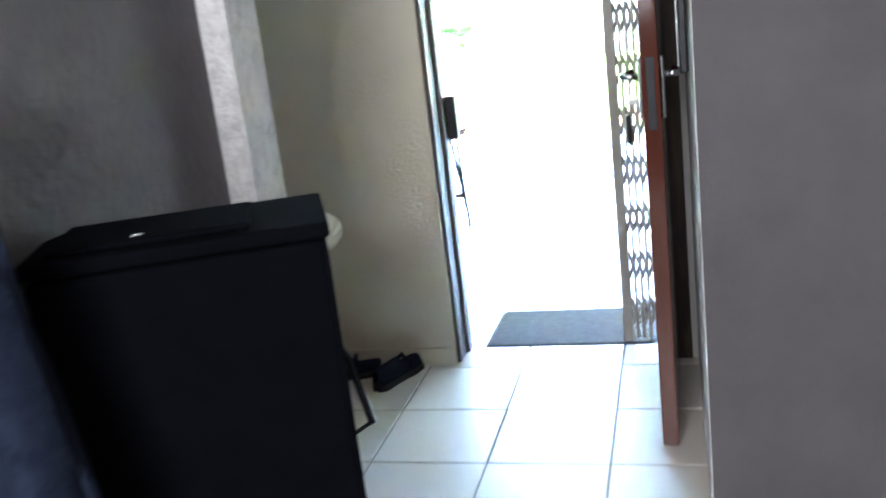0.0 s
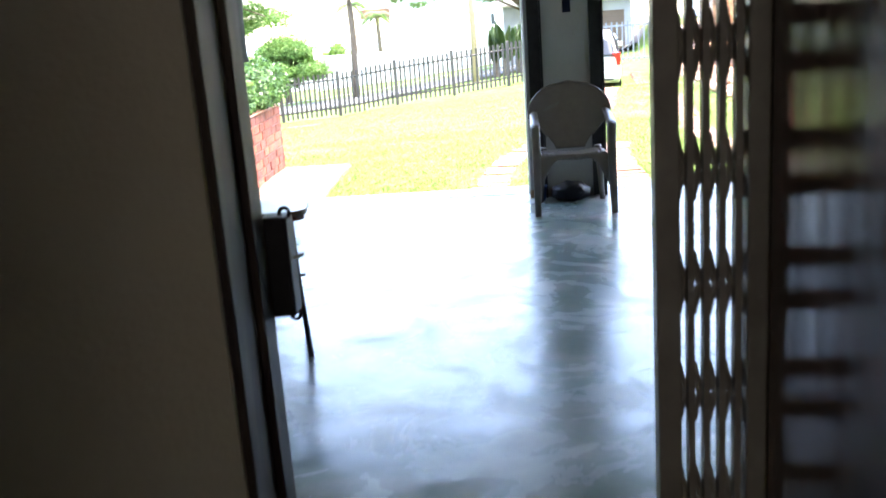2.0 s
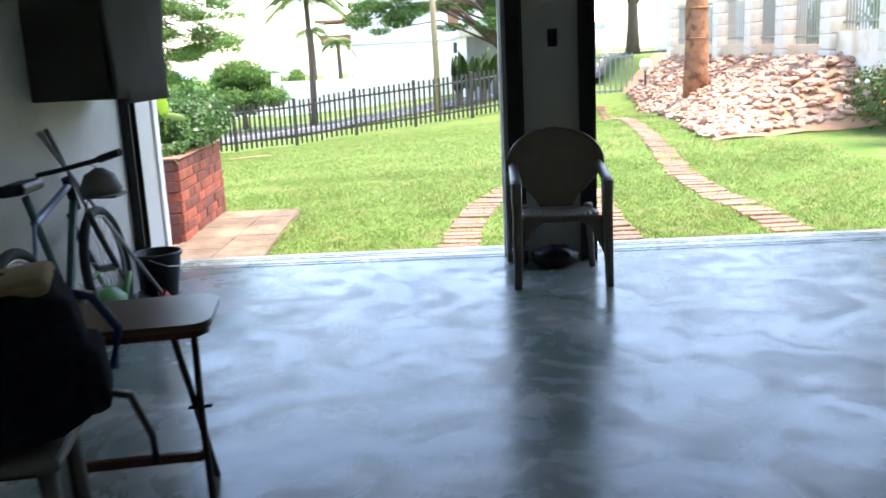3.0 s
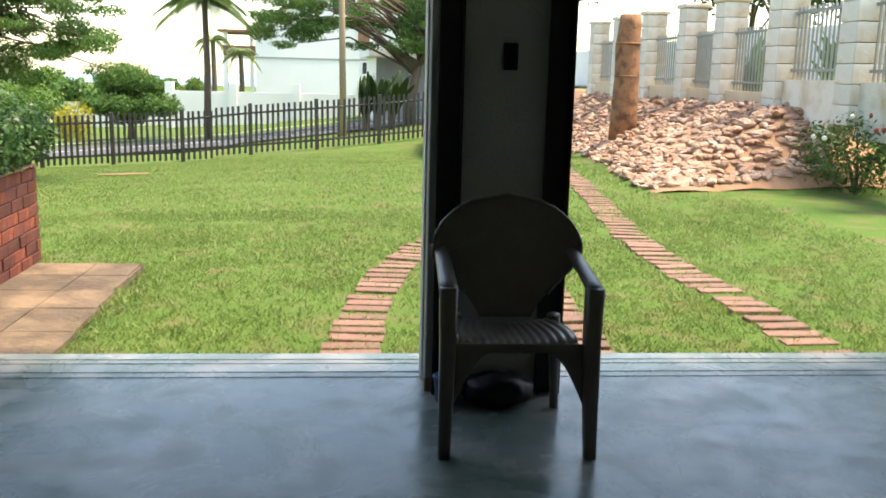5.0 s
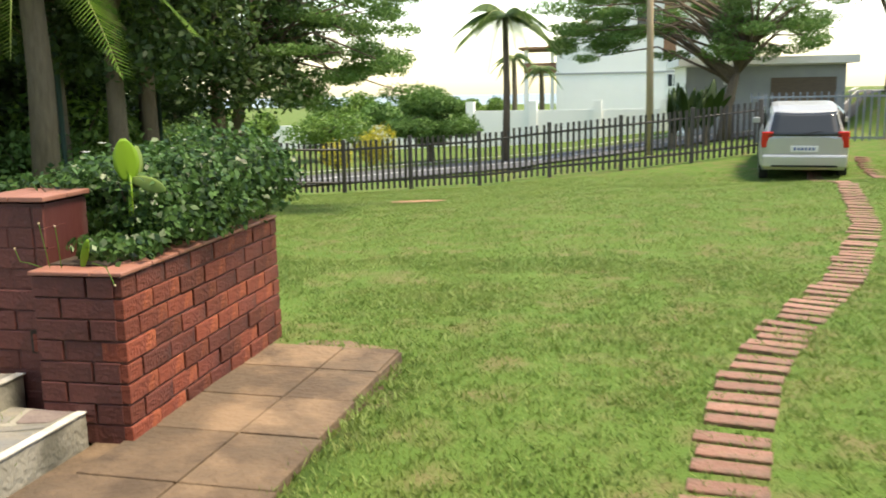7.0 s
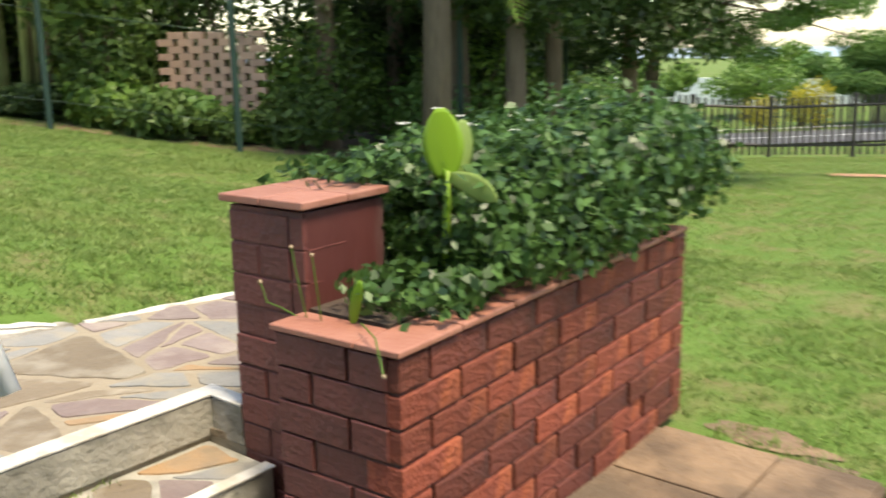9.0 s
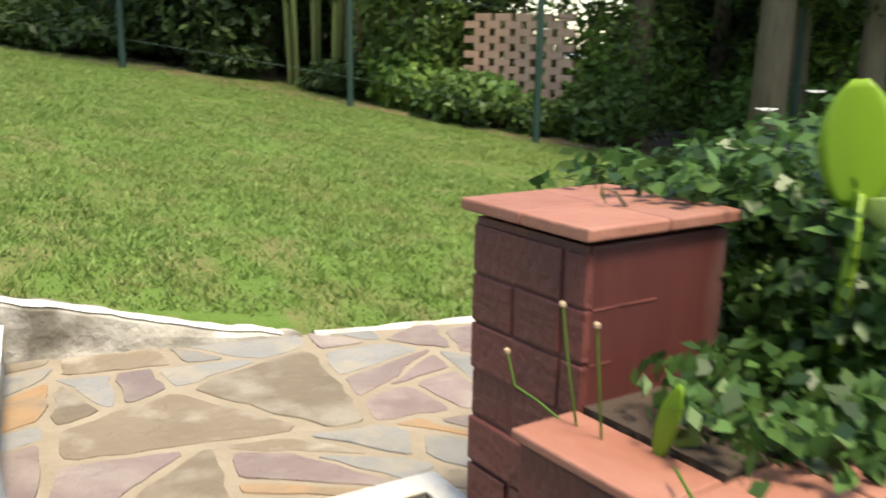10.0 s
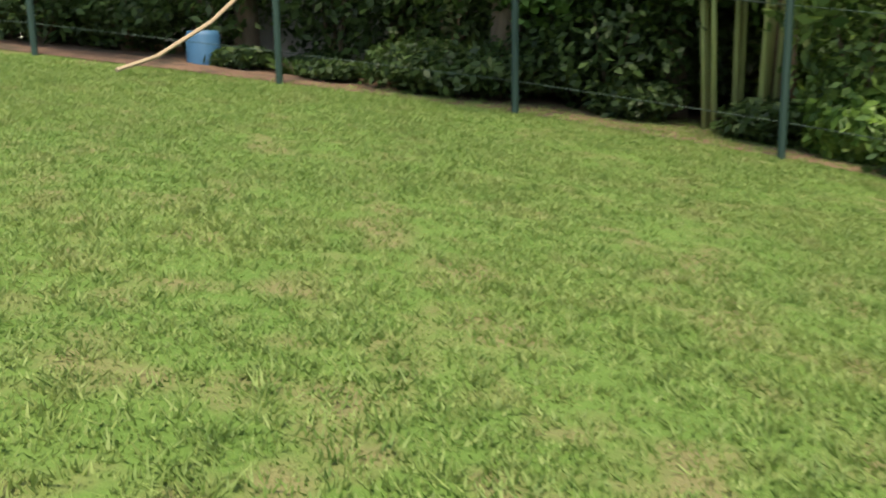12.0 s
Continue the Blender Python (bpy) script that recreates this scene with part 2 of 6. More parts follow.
def build_ground():
    xs = ground_axis([(-900, -60, 10), (-60, -16, 12), (-16, -5.2, 44), (-5.2, -3.0, 36), (-3.0, -2.62, 4), (-2.62, -1.76, 6), (-1.76, -1.735, 1), (-1.735, 10, 46), (10, 60, 14), (60, 900, 10)])
    ys = ground_axis([(-900, -40, 8), (-40, -12, 8), (-12, -1, 11), (-1, 0.32, 16), (0.32, 0.345, 1), (0.345, 2.505, 28), (2.505, 2.525, 1), (2.525, 3.2, 9), (3.2, 30, 96), (30, 90, 20), (90, 1500, 14)])
    verts, faces = [], []
    for y in ys:
        for x in xs:
            z = ground_z(x, y)
            bump = 1.0
            if (y < 0.325 and x > -2.7) or (y < 2.51 and -2.65 < x < -1.75) or inside((x, y), CUT):
                z, bump = -0.3, 0.0
            if abs(x) < 14 and 0.3 < y < 25:
                z += bump * 0.012 * noise.noise((x * 1.3, y * 1.3, 0)) + bump * 0.008 * noise.noise((x * 4, y * 4, 3))
            far = max(0.0, (math.hypot(x, y) - 90) / 900)
            verts.append((x, y, z - 22 * min(1.0, far)))
    w = len(xs)
    for j in range(len(ys) - 1):
        for i in range(w - 1):
            faces.append((j * w + i, j * w + i + 1, (j + 1) * w + i + 1, (j + 1) * w + i))
    me = bpy.data.meshes.new("ground")
    me.from_pydata(verts, [], faces)
    me.materials.append(M_GRASS)
    me.shade_smooth()
    return tagged(new("ground", me), "green mown lawn sloping gently with bare patches", "lawn", kind="structure")


build_ground()

# ---------------------------------------------------------------- garage shell
structure("garage_floor", box(-2.45, -5.62, -0.3, 3.2, 0.335, 0.0, 0.01), M_SLAB, "worn green painted concrete floor with a polished sheen", "floor")
structure("wall_west", box(-2.45, -5.6, 0, -2.26, 0.10, 2.5), M_PLASTER, "white plastered garage wall", "wall")
structure("wall_east", box(2.9, -5.6, 0, 3.1, 0.2, 2.5), M_PLASTER, "white plastered garage wall", "wall")
bm = box(-2.26, -5.75, 0, -0.62, -5.6, 2.5)
box(0.27, -5.75, 0, 2.9, -5.6, 2.5, bm=bm)
box(-0.62, -5.75, 2.08, 0.27, -5.6, 2.5, bm=bm)
structure("wall_house", bm, M_PLASTER, "white plastered house wall with a doorway", "wall")
structure("ceiling_garage", box(-2.45, -5.75, 2.5, 3.1, 0.12, 2.62), M_PLASTER, "flat white garage ceiling", "ceiling")
structure("lintel", box(-2.26, -0.2, 2.15, 2.9, 0.09, 2.5), M_PLASTER, "white plastered beam over the garage openings", "beam")

pillar = empty("pillar", pose(0, 0, 0))
tagged(pillar, "white plastered garage pillar with black door tracks", "pillar", kind="structure")
# shaft has backlight shade in its colour; the white strip marks the lit side
part("shaft", box(0.004, -0.2, 0, 0.576, 0.086, 2.15, 0.004), M_PILLAR_SHADED, pillar)
part("corner_strip", box(-0.004, -0.06, 0, 0.003, 0.09, 2.15, 0.001), M_WHITE, pillar, "white strip standing for the lit outer side")

# ---------------------------------------------------------------- hall
structure("floor_hall", box(-1.9, -10.2, -0.12, 2.2, -5.612, 0.034), M_GROUT, "cream tiled hall floor", "floor")
structure("wall_nib", box(-1.9, -7.2, 0, -0.575, -7.06, 2.5), M_PLASTER_ROUGH, "plastered wall end beside the alcove", "wall")
# this wall and the return, far and back walls carry painted-in shade
structure("wall_hall_left", box(-0.8, -10.2, 0, -0.635, -7.2, 2.5), M_SHADED_WALL, "hall wall with its shade put into a dark colour", "wall")
structure("wall_alcove", box(-1.9, -7.06, 0, -1.76, -5.75, 2.5), M_CREAM, "cream painted alcove wall", "wall")
structure("wall_alcove_back", box(-1.76, -5.774, 0, -0.583, -5.762, 2.5), M_CREAM, "cream painted wall beside the doorway", "wall")
structure("wall_hall_right", box(0.3, -6.98, 0, 0.45, -5.75, 2.5), M_PLASTER_ROUGH, "rough white plastered wall", "wall")
structure("wall_hall_return", box(0.302, -7.0, 0, 2.2, -6.982, 2.5), M_SHADED_WALL, "hall wall with shade put into its dark grey colour", "wall")
structure("wall_hall_far", box(2.06, -10.2, 0, 2.2, -6.95, 2.5), M_SHADED_WALL, "hall wall with shade put into its dark grey colour", "wall")
structure("wall_hall_back", box(-0.8, -10.34, 0, 2.2, -10.2, 2.5), M_SHADED_WALL, "hall wall with shade put into its dark grey colour", "wall")
structure("ceiling_hall", box(-1.9, -10.34, 2.5, 2.2, -5.75, 2.62), M_PLASTER, "white hall ceiling", "ceiling")
# ---- things ----
M_STEEL = mat("galvanised_steel", (0.30, 0.30, 0.31), 0.4, 0.8, (0.38, 0.38, 0.38), 20)
M_CHROME = mat("chrome", (0.55, 0.55, 0.56), 0.18, 1.0)
M_GATE = mat("cream_gate_paint", (0.29, 0.27, 0.23), 0.5, 0, (0.42, 0.40, 0.34), 15)
M_NAVY = mat("navy_cloth", (0.007, 0.010, 0.022), 0.95, 0, (0.02, 0.028, 0.05), 40, 0.4, 150, spec=0.1)
M_MAT = mat("grey_ribbed_mat", (0.10, 0.10, 0.10), 0.95, 0, (0.15, 0.15, 0.15), 30, 0.4, 120)
M_RUBBER = mat("black_rubber", (0.015, 0.015, 0.016), 0.8, 0, (0.03, 0.03, 0.03), 40, 0.2, 100)
M_FLORAL = mat("floral_cover", (0.62, 0.62, 0.52), 0.9, 0, (0.62, 0.62, 0.54), 6, 0.2, 80, third=(0.19, 0.18, 0.12), third_scale=8)
M_BLUE = mat("blue_plastic", (0.03, 0.08, 0.24), 0.35, 0, (0.04, 0.10, 0.28), 10)
M_BIKE_BLUE = mat("bike_blue_paint", (0.06, 0.13, 0.30), 0.3, 0, (0.08, 0.16, 0.34), 10)
M_TEAL = mat("bike_teal_paint", (0.02, 0.10, 0.09), 0.3, 0, (0.03, 0.13, 0.11), 10)
M_GREEN = mat("green_plastic", (0.06, 0.20, 0.035), 0.5, 0, (0.08, 0.25, 0.05), 10)
M_RED = mat("red_plastic", (0.45, 0.05, 0.03), 0.4, 0, (0.5, 0.07, 0.05), 10)
M_TAN = mat("tan_fabric", (0.32, 0.24, 0.15), 0.95, 0, (0.38, 0.29, 0.19), 30, 0.3, 120)
M_TABLETOP = mat("worn_table_veneer", (0.11, 0.055, 0.035), 0.3, 0, (0.16, 0.085, 0.055), 3, 0.05, 30, stretch=(1, 9, 1))
M_CUPBOARD = mat("dark_grey_cloth", (0.055, 0.055, 0.052), 0.95, 0, (0.075, 0.075, 0.07), 4, 0.3, 90, spec=0.15)
M_PLATE = mat("cream_switch_plastic", (0.45, 0.42, 0.34), 0.5)
M_DIRTY = mat("dirty_white_plastic", (0.13, 0.127, 0.12), 0.6, 0, (0.19, 0.186, 0.175), 8, 0.1, 50)


def ring(cx, cy, cz, radius, r, axis="x", sides=8, n=36, bm=None):
    """A closed round hoop."""
    b = bm or bmesh.new()
    rows = []
    for i in range(n):
        a = 2 * math.pi * i / n
        row = []
        for k in range(sides):
            c = 2 * math.pi * k / sides
            rr = radius + r * math.cos(c)
            u, v, w = rr * math.cos(a), rr * math.sin(a), r * math.sin(c)
            p = (w, u, v) if axis == "x" else ((u, w, v) if axis == "y" else (u, v, w))
            row.append(b.verts.new((cx + p[0], cy + p[1], cz + p[2])))
        rows.append(row)
    for i in range(n):
        for k in range(sides):
            b.faces.new((rows[i][k], rows[(i + 1) % n][k], rows[(i + 1) % n][(k + 1) % sides], rows[i][(k + 1) % sides]))
    return b


def lathe(profile, n=20, bm=None, at=(0, 0, 0)):
    """A turned shape from (radius, z) rows."""
    b = bm or bmesh.new()
    rows = [[b.verts.new((at[0] + r * math.cos(2 * math.pi * k / n), at[1] + r * math.sin(2 * math.pi * k / n), at[2] + z)) for k in range(n)] for r, z in profile]
    for p, q in zip(rows, rows[1:]):
        for k in range(n):
            b.faces.new((p[k], p[(k + 1) % n], q[(k + 1) % n], q[k]))
    b.faces.new(rows[0][::-1])
    b.faces.new(rows[-1])
    return b


def sheet(fn, nu, nv, thick, bm=None):
    """A curved panel: fn(u, v) gives points, thickened along its normals."""
    b = bm or bmesh.new()
    g = [[Vector(fn(i / nu, j / nv)) for j in range(nv + 1)] for i in range(nu + 1)]
    lo, hi = [], []
    for i in range(nu + 1):
        a, c = [], []
        for j in range(nv + 1):
            du = g[min(i + 1, nu)][j] - g[max(i - 1, 0)][j]
            dv = g[i][min(j + 1, nv)] - g[i][max(j - 1, 0)]
            n = du.cross(dv)
            n = n.normalized() if n.length > 1e-9 else Vector((0, 0, 1))
            a.append(b.verts.new(g[i][j] - n * thick / 2))
            c.append(b.verts.new(g[i][j] + n * thick / 2))
        lo.append(a)
        hi.append(c)
    for i in range(nu):
        for j in range(nv):
            b.faces.new((lo[i][j], lo[i][j + 1], lo[i + 1][j + 1], lo[i + 1][j]))
            b.faces.new((hi[i][j], hi[i + 1][j], hi[i + 1][j + 1], hi[i][j + 1]))
    for j in range(nv):
        b.faces.new((lo[0][j], hi[0][j], hi[0][j + 1], lo[0][j + 1]))
        b.faces.new((lo[nu][j], lo[nu][j + 1], hi[nu][j + 1], hi[nu][j]))
    for i in range(nu):
        b.faces.new((lo[i][0], lo[i + 1][0], hi[i + 1][0], hi[i][0]))
        b.faces.new((lo[i][nv], hi[i][nv], hi[i + 1][nv], lo[i + 1][nv]))
    return b


# ---------------------------------------------------------------- hall: door frame, door, gate, mat
M_FRAME = mat("dark_brown_frame_paint", (0.020, 0.011, 0.010), 0.55, 0, (0.034, 0.018, 0.015), 14, 0.1, 40, stretch=(6, 6, 0.8), third=(0.075, 0.055, 0.03), third_scale=3)
frame_1 = tagged(empty("door_frame", pose(-0.6, -5.6, 0)), "dark brown steel door frame round the doorway", "door frame", kind="structure")
part("jamb", box(-0.03, -0.16, 0, 0.03, 0.03, 2.06, 0.004), M_FRAME, frame_1)
part("stop_bead", box(0.03, -0.06, 0, 0.042, 0.0, 2.06, 0.002), M_FRAME, frame_1)
part("jamb", box(0.83, -0.16, 0, 0.88, 0.03, 2.06, 0.004), M_FRAME, frame_1)
part("head", box(-0.03, -0.16, 2.06, 0.88, 0.03, 2.1, 0.003), M_FRAME, frame_1)

door_1 = tagged(empty("door_1", pose(0.24, -5.63, 0.035, 0, 0, -1.0)), "glossy red-brown wooden door standing open", "door", kind="structure")
part("leaf", box(-0.045, -0.80, 0.012, 0.0, 0.0, 2.03, 0.003), M_WOOD, door_1)
part("lock_plate", box(-0.034, -0.803, 0.93, -0.011, -0.798, 1.12, 0.001), M_TRACK, door_1)
for side, name in ((-0.045, "door_handle"), (0.0, "door_handle")):
    sgn = -1 if side < 0 else 1
    h = part(name, box(min(side, side + sgn * 0.012), -0.755, 0.953, max(side, side + sgn * 0.012), -0.715, 1.119, 0.004), M_CHROME, door_1, "chrome lever handle on a long plate")
    part("lever", tube([(side + sgn * 0.01, -0.735, 1.068), (side + sgn * 0.05, -0.735, 1.068), (side + sgn * 0.058, -0.70, 1.068), (side + sgn * 0.058, -0.635, 1.065), (side + sgn * 0.05, -0.615, 1.065), (side + sgn * 0.03, -0.61, 1.072)], 0.009), M_CHROME, h, smooth=True)
keys = tagged(empty("key_bunch", door_1.matrix_basis @ pose(-0.075, -0.735, 0.996)), "bunch of keys on a ring hanging in the lock", "keys")
part("lock_key", box(-0.012, -0.003, -0.004, 0.02, 0.003, 0.012, 0.001), M_STEEL, keys)
part("key_ring", ring(-0.012, 0.0, -0.014, 0.016, 0.0015, "y", 6, 20), M_STEEL, keys)
part("black_fob", box(-0.02, -0.012, -0.105, -0.008, 0.012, -0.028, 0.004), M_BLACK, keys)
bm = ring(-0.012, 0.018, -0.05, 0.016, 0.003, "x", 6, 16)
part("carabiner", bm, M_STEEL, keys)
bm = lathe([(0.004, -0.115), (0.011, -0.105), (0.012, -0.085), (0.005, -0.07), (0.004, -0.04)], 8, at=(-0.012, 0.014, 0))
part("brass_key", bm, mat("brass", (0.35, 0.27, 0.12), 0.4, 0.9), keys)

gate = tagged(empty("security_gate", pose(0.034, -5.585, 0.02)), "cream expanding security gate folded back to one side", "security gate")
part("lead_post", box(0.0, -0.02, 0.03, 0.036, 0.02, 2.03, 0.003), M_GATE, gate)
part("rear_post", box(0.135, -0.02, 0.03, 0.193, 0.02, 2.03, 0.003), M_GATE, gate)
for k in range(4):
    x = 0.053 + 0.0235 * k
    part("upright", box(x - 0.005, -0.012, 0.04, x + 0.005, 0.012, 2.02), M_GATE, gate)
for row in range(11):
    z = 0.14 + row * 0.18
    for k in range(5):
        x = 0.036 + 0.0235 * k
        bm = tube([(x, 0.014, z + 0.05), (x + 0.011, 0.014, z), (x, 0.014, z - 0.05)], 0.0062, 5)
        tube([(x + 0.0235, 0.014, z + 0.05), (x + 0.0125, 0.014, z), (x + 0.0235, 0.014, z - 0.05)], 0.0062, 5, bm=bm)
        part("lattice_bar", bm, M_GATE, gate)
part("gate_lock", box(0.003, 0.02, 0.93, 0.033, 0.034, 1.03, 0.003), M_STEEL, gate)
lockb = tagged(empty("lock_box", pose(-0.57, -5.575, 0)), "dark steel gate lock box welded to the door frame", "lock box")
part("housing", box(0.0, -0.02, 0.865, 0.045, 0.03, 1.025, 0.005), M_TRACK, lockb)
part("lug", ring(0.038, 0.005, 1.028, 0.008, 0.003, "y", 6, 14), M_TRACK, lockb)
part("lug", ring(0.038, 0.005, 0.862, 0.008, 0.003, "y", 6, 14), M_TRACK, lockb)
part("bolt", tube([(0.045, 0.005, 0.955), (0.062, 0.005, 0.96)], 0.003, 6), M_STEEL, lockb)

structure("doorstep", box(-0.57, -5.611, 0.0, 0.2, -5.05, 0.03, 0.006), M_SLAB, "low green painted doorstep in front of the threshold", "doorstep")
bm = box(-0.51, -5.608, 0.031, 0.15, -5.185, 0.037, 0.002)
doormat = tagged(empty("doormat"), "grey ribbed doormat lying in front of the threshold", "doormat")
part("backing", bm, M_RUBBER, doormat)
bm = bmesh.new()
for i in range(26):
    y = -5.596 + i * 0.0155
    box(-0.495, y, 0.037, 0.135, y + 0.009, 0.043, bm=bm)
part("ribs", bm, M_MAT, doormat)

# ---------------------------------------------------------------- hall: furniture and clutter
structure("baseboard", box(-1.76, -5.788, 0.04, -0.585, -5.775, 0.11, 0.002), M_CREAM, "cream tiled skirting along the wall", "baseboard")
cab = tagged(empty("storage_cabinet", pose(-0.435, -7.73, 0.04, 0, 0, 24)), "black upright storage cabinet with a ridged lid", "cabinet")
part("body", box(-0.2, -0.115, 0.0, 0.2, 0.115, 1.01, 0.012), M_CABINET, cab)
part("lid", box(-0.205, -0.12, 1.013, 0.205, 0.12, 1.035, 0.006), M_CABINET, cab)
part("lid_panel", box(-0.17, -0.09, 1.035, 0.1, 0.08, 1.044, 0.004), M_CABINET, cab)
part("latch", box(-0.06, -0.07, 1.0445, -0.045, -0.062, 1.047, 0.001), M_STEEL, cab, "small scratched metal latch")


def cloth(u, v):
    x = -0.64 + 0.30 * u * (0.35 + 0.65 * v) + 0.015 * math.sin(9 * u + 3 * v)
    y = -8.10 + 0.06 * u + 0.025 * math.sin(14 * u + 2 * v)
    return (x, y, 1.36 - 1.05 * v - 0.05 * math.sin(u * 3.1))


jacket = tagged(empty("hanging_jacket"), "dark navy jacket hanging in folds beside the cabinet", "jacket")
part("body", sheet(cloth, 18, 14, 0.02), M_NAVY, jacket, smooth=True)
part("hook", tube([(-0.66, -8.08, 1.36), (-0.6, -8.08, 1.36), (-0.57, -8.07, 1.38)], 0.006), M_STEEL, jacket)


def board_outline(x, n=14):
    w = 0.15
    pts = [(-0.55, -w), (0.38, -w)]
    for i in range(1, n):
        a = -math.pi / 2 + math.pi * i / n
        pts.append((0.38 + 0.17 * math.cos(a), w * math.sin(a)))
    return pts + [(0.38, w), (-0.55, w)]


board = tagged(empty("ironing_board", pose(-1.05, -6.84, 0.85, 8, 0, -14)), "folding ironing board with a white and green floral cover", "ironing board")
bm = prism(board_outline(0), -0.022, 0.022)
bmesh.ops.bevel(bm, geom=list(bm.edges), offset=0.012, segments=2, affect="EDGES")
part("cover", bm, M_FLORAL, board)
part("leg", tube([(-0.4, -0.1, -0.03), (0.3, -0.1, -0.80)], 0.011), M_STEEL, board)
part("leg", tube([(0.3, 0.1, -0.03), (-0.4, 0.1, -0.80)], 0.011), M_STEEL, board)
for nm, mm in (("duffel_bag", pose(-0.92, -6.62, 0.04)),):
    bag = tagged(empty(nm, mm), "black duffel bag standing on the tiled floor", "bag")
    bm = box(-0.2, -0.15, 0.0, 0.2, 0.15, 0.66, 0.06)
    part("body", bm, M_CABINET, bag, smooth=True)
    part("strap", tube([(0.1, 0.15, 0.45), (0.16, 0.22, 0.28), (0.2, 0.24, 0.06), (0.12, 0.2, 0.02)], 0.014, 6), M_BLACK, bag)
    part("zip", box(-0.16, -0.004, 0.66, 0.16, 0.004, 0.666), M_STEEL, bag)


def shoe(name, m, material, label):
    ob = tagged(empty(name, m), label, "shoe", group="shoes by the door")
    prof = [(0.125, 0.02), (0.11, 0.042), (0.05, 0.047), (0.0, 0.038), (-0.06, 0.034), (-0.11, 0.035), (-0.13, 0.018)]
    out = [(x, w) for x, w in prof] + [(x, -w) for x, w in prof[::-1]]
    part("sole", prism(out, 0.0, 0.022), M_RUBBER, ob)
    bm = bmesh.new()
    rows = []
    for x, w in prof:
        h = 0.055 if x > 0.04 else 0.085
        rows.append([bm.verts.new((x, w * 0.92 * math.cos(a), 0.022 + (h - 0.022) * math.sin(a))) for a in (math.pi * k / 8 for k in range(9))])
    for p, q in zip(rows, rows[1:]):
        for k in range(8):
            bm.faces.new((p[k], p[k + 1], q[k + 1], q[k]))
    part("upper", bm, material, ob, smooth=True)
    part("strap", tube([(0.03, -0.046, 0.04), (0.035, 0, 0.082), (0.03, 0.046, 0.04)], 0.009, 6), M_NAVY, ob)
    return ob


shoe("sandal", pose(-0.78, -5.90, 0.04, 0, 0, 70), M_NAVY, "dark blue slip-on sandal lying on the tiles")
shoe("sandal", pose(-0.98, -5.88, 0.04, 0, 0, 20), M_NAVY, "dark blue sandal kicked off beside the other")
shoe("trainer", pose(-1.16, -5.93, 0.04, 0, 0, 160), M_BLACK, "black trainer shoe lying against the skirting")

pic = tagged(empty("wall_mirror", pose(0.296, -6.64, 1.13)), "small framed mirror hanging on the rough wall", "mirror")
part("frame", box(-0.02, -0.055, 0.0, 0.0, 0.055, 0.5, 0.005), M_TRACK, pic)
part("glass", box(-0.024, -0.042, 0.015, -0.02, 0.042, 0.485), M_CHROME, pic)

# ---------------------------------------------------------------- garage: pillar, tracks, chair
for x0, x1 in ((0.03, 0.13), (0.47, 0.57)):
    bm = box(x0, -0.245, 0.0, x0 + 0.012, -0.2, 2.15)
    box(x1 - 0.012, -0.245, 0.0, x1, -0.2, 2.15, bm=bm)
    box(x0 + 0.012, -0.212, 0.0, x1 - 0.012, -0.2, 2.15, bm=bm)
    part("door_track", bm, M_TRACK, pillar, "black steel roller door track")
part("lock_plate", box(0.288, -0.208, 1.335, 0.346, -0.2, 1.44, 0.003), M_NAVY, pillar, "small dark blue wall plate")
part("rust_stain_strip", box(0.002, -0.206, 0.0, 0.028, -0.2, 0.06, 0.002), M_EARTH, pillar)
jamb_track = tagged(empty("door_track", pose(0, 0, 0)), "dark steel roller door track fixed to the wall", "door track")
bm = box(-2.258, -0.52, 0.0, -2.20, -0.508, 2.15)
box(-2.258, -0.42, 0.0, -2.20, -0.408, 2.15, bm=bm)
box(-2.258, -0.508, 0.0, -2.246, -0.42, 2.15, bm=bm)
part("channel", bm, M_TRACK, jamb_track)
structure("trim", box(-2.262, 0.02, 0.0, -2.24, 0.105, 2.15, 0.003), M_WHITE, "white painted edge strip of the garage opening", "trim")
for i, y in enumerate((-0.02, 0.05, 0.17, 0.23)):
    structure("floor_ridge", box(-2.2, y, 0.0, 2.88, y + 0.022, 0.003, 0.001), M_SLAB, "raised ridge across the green painted floor", "floor ridge")


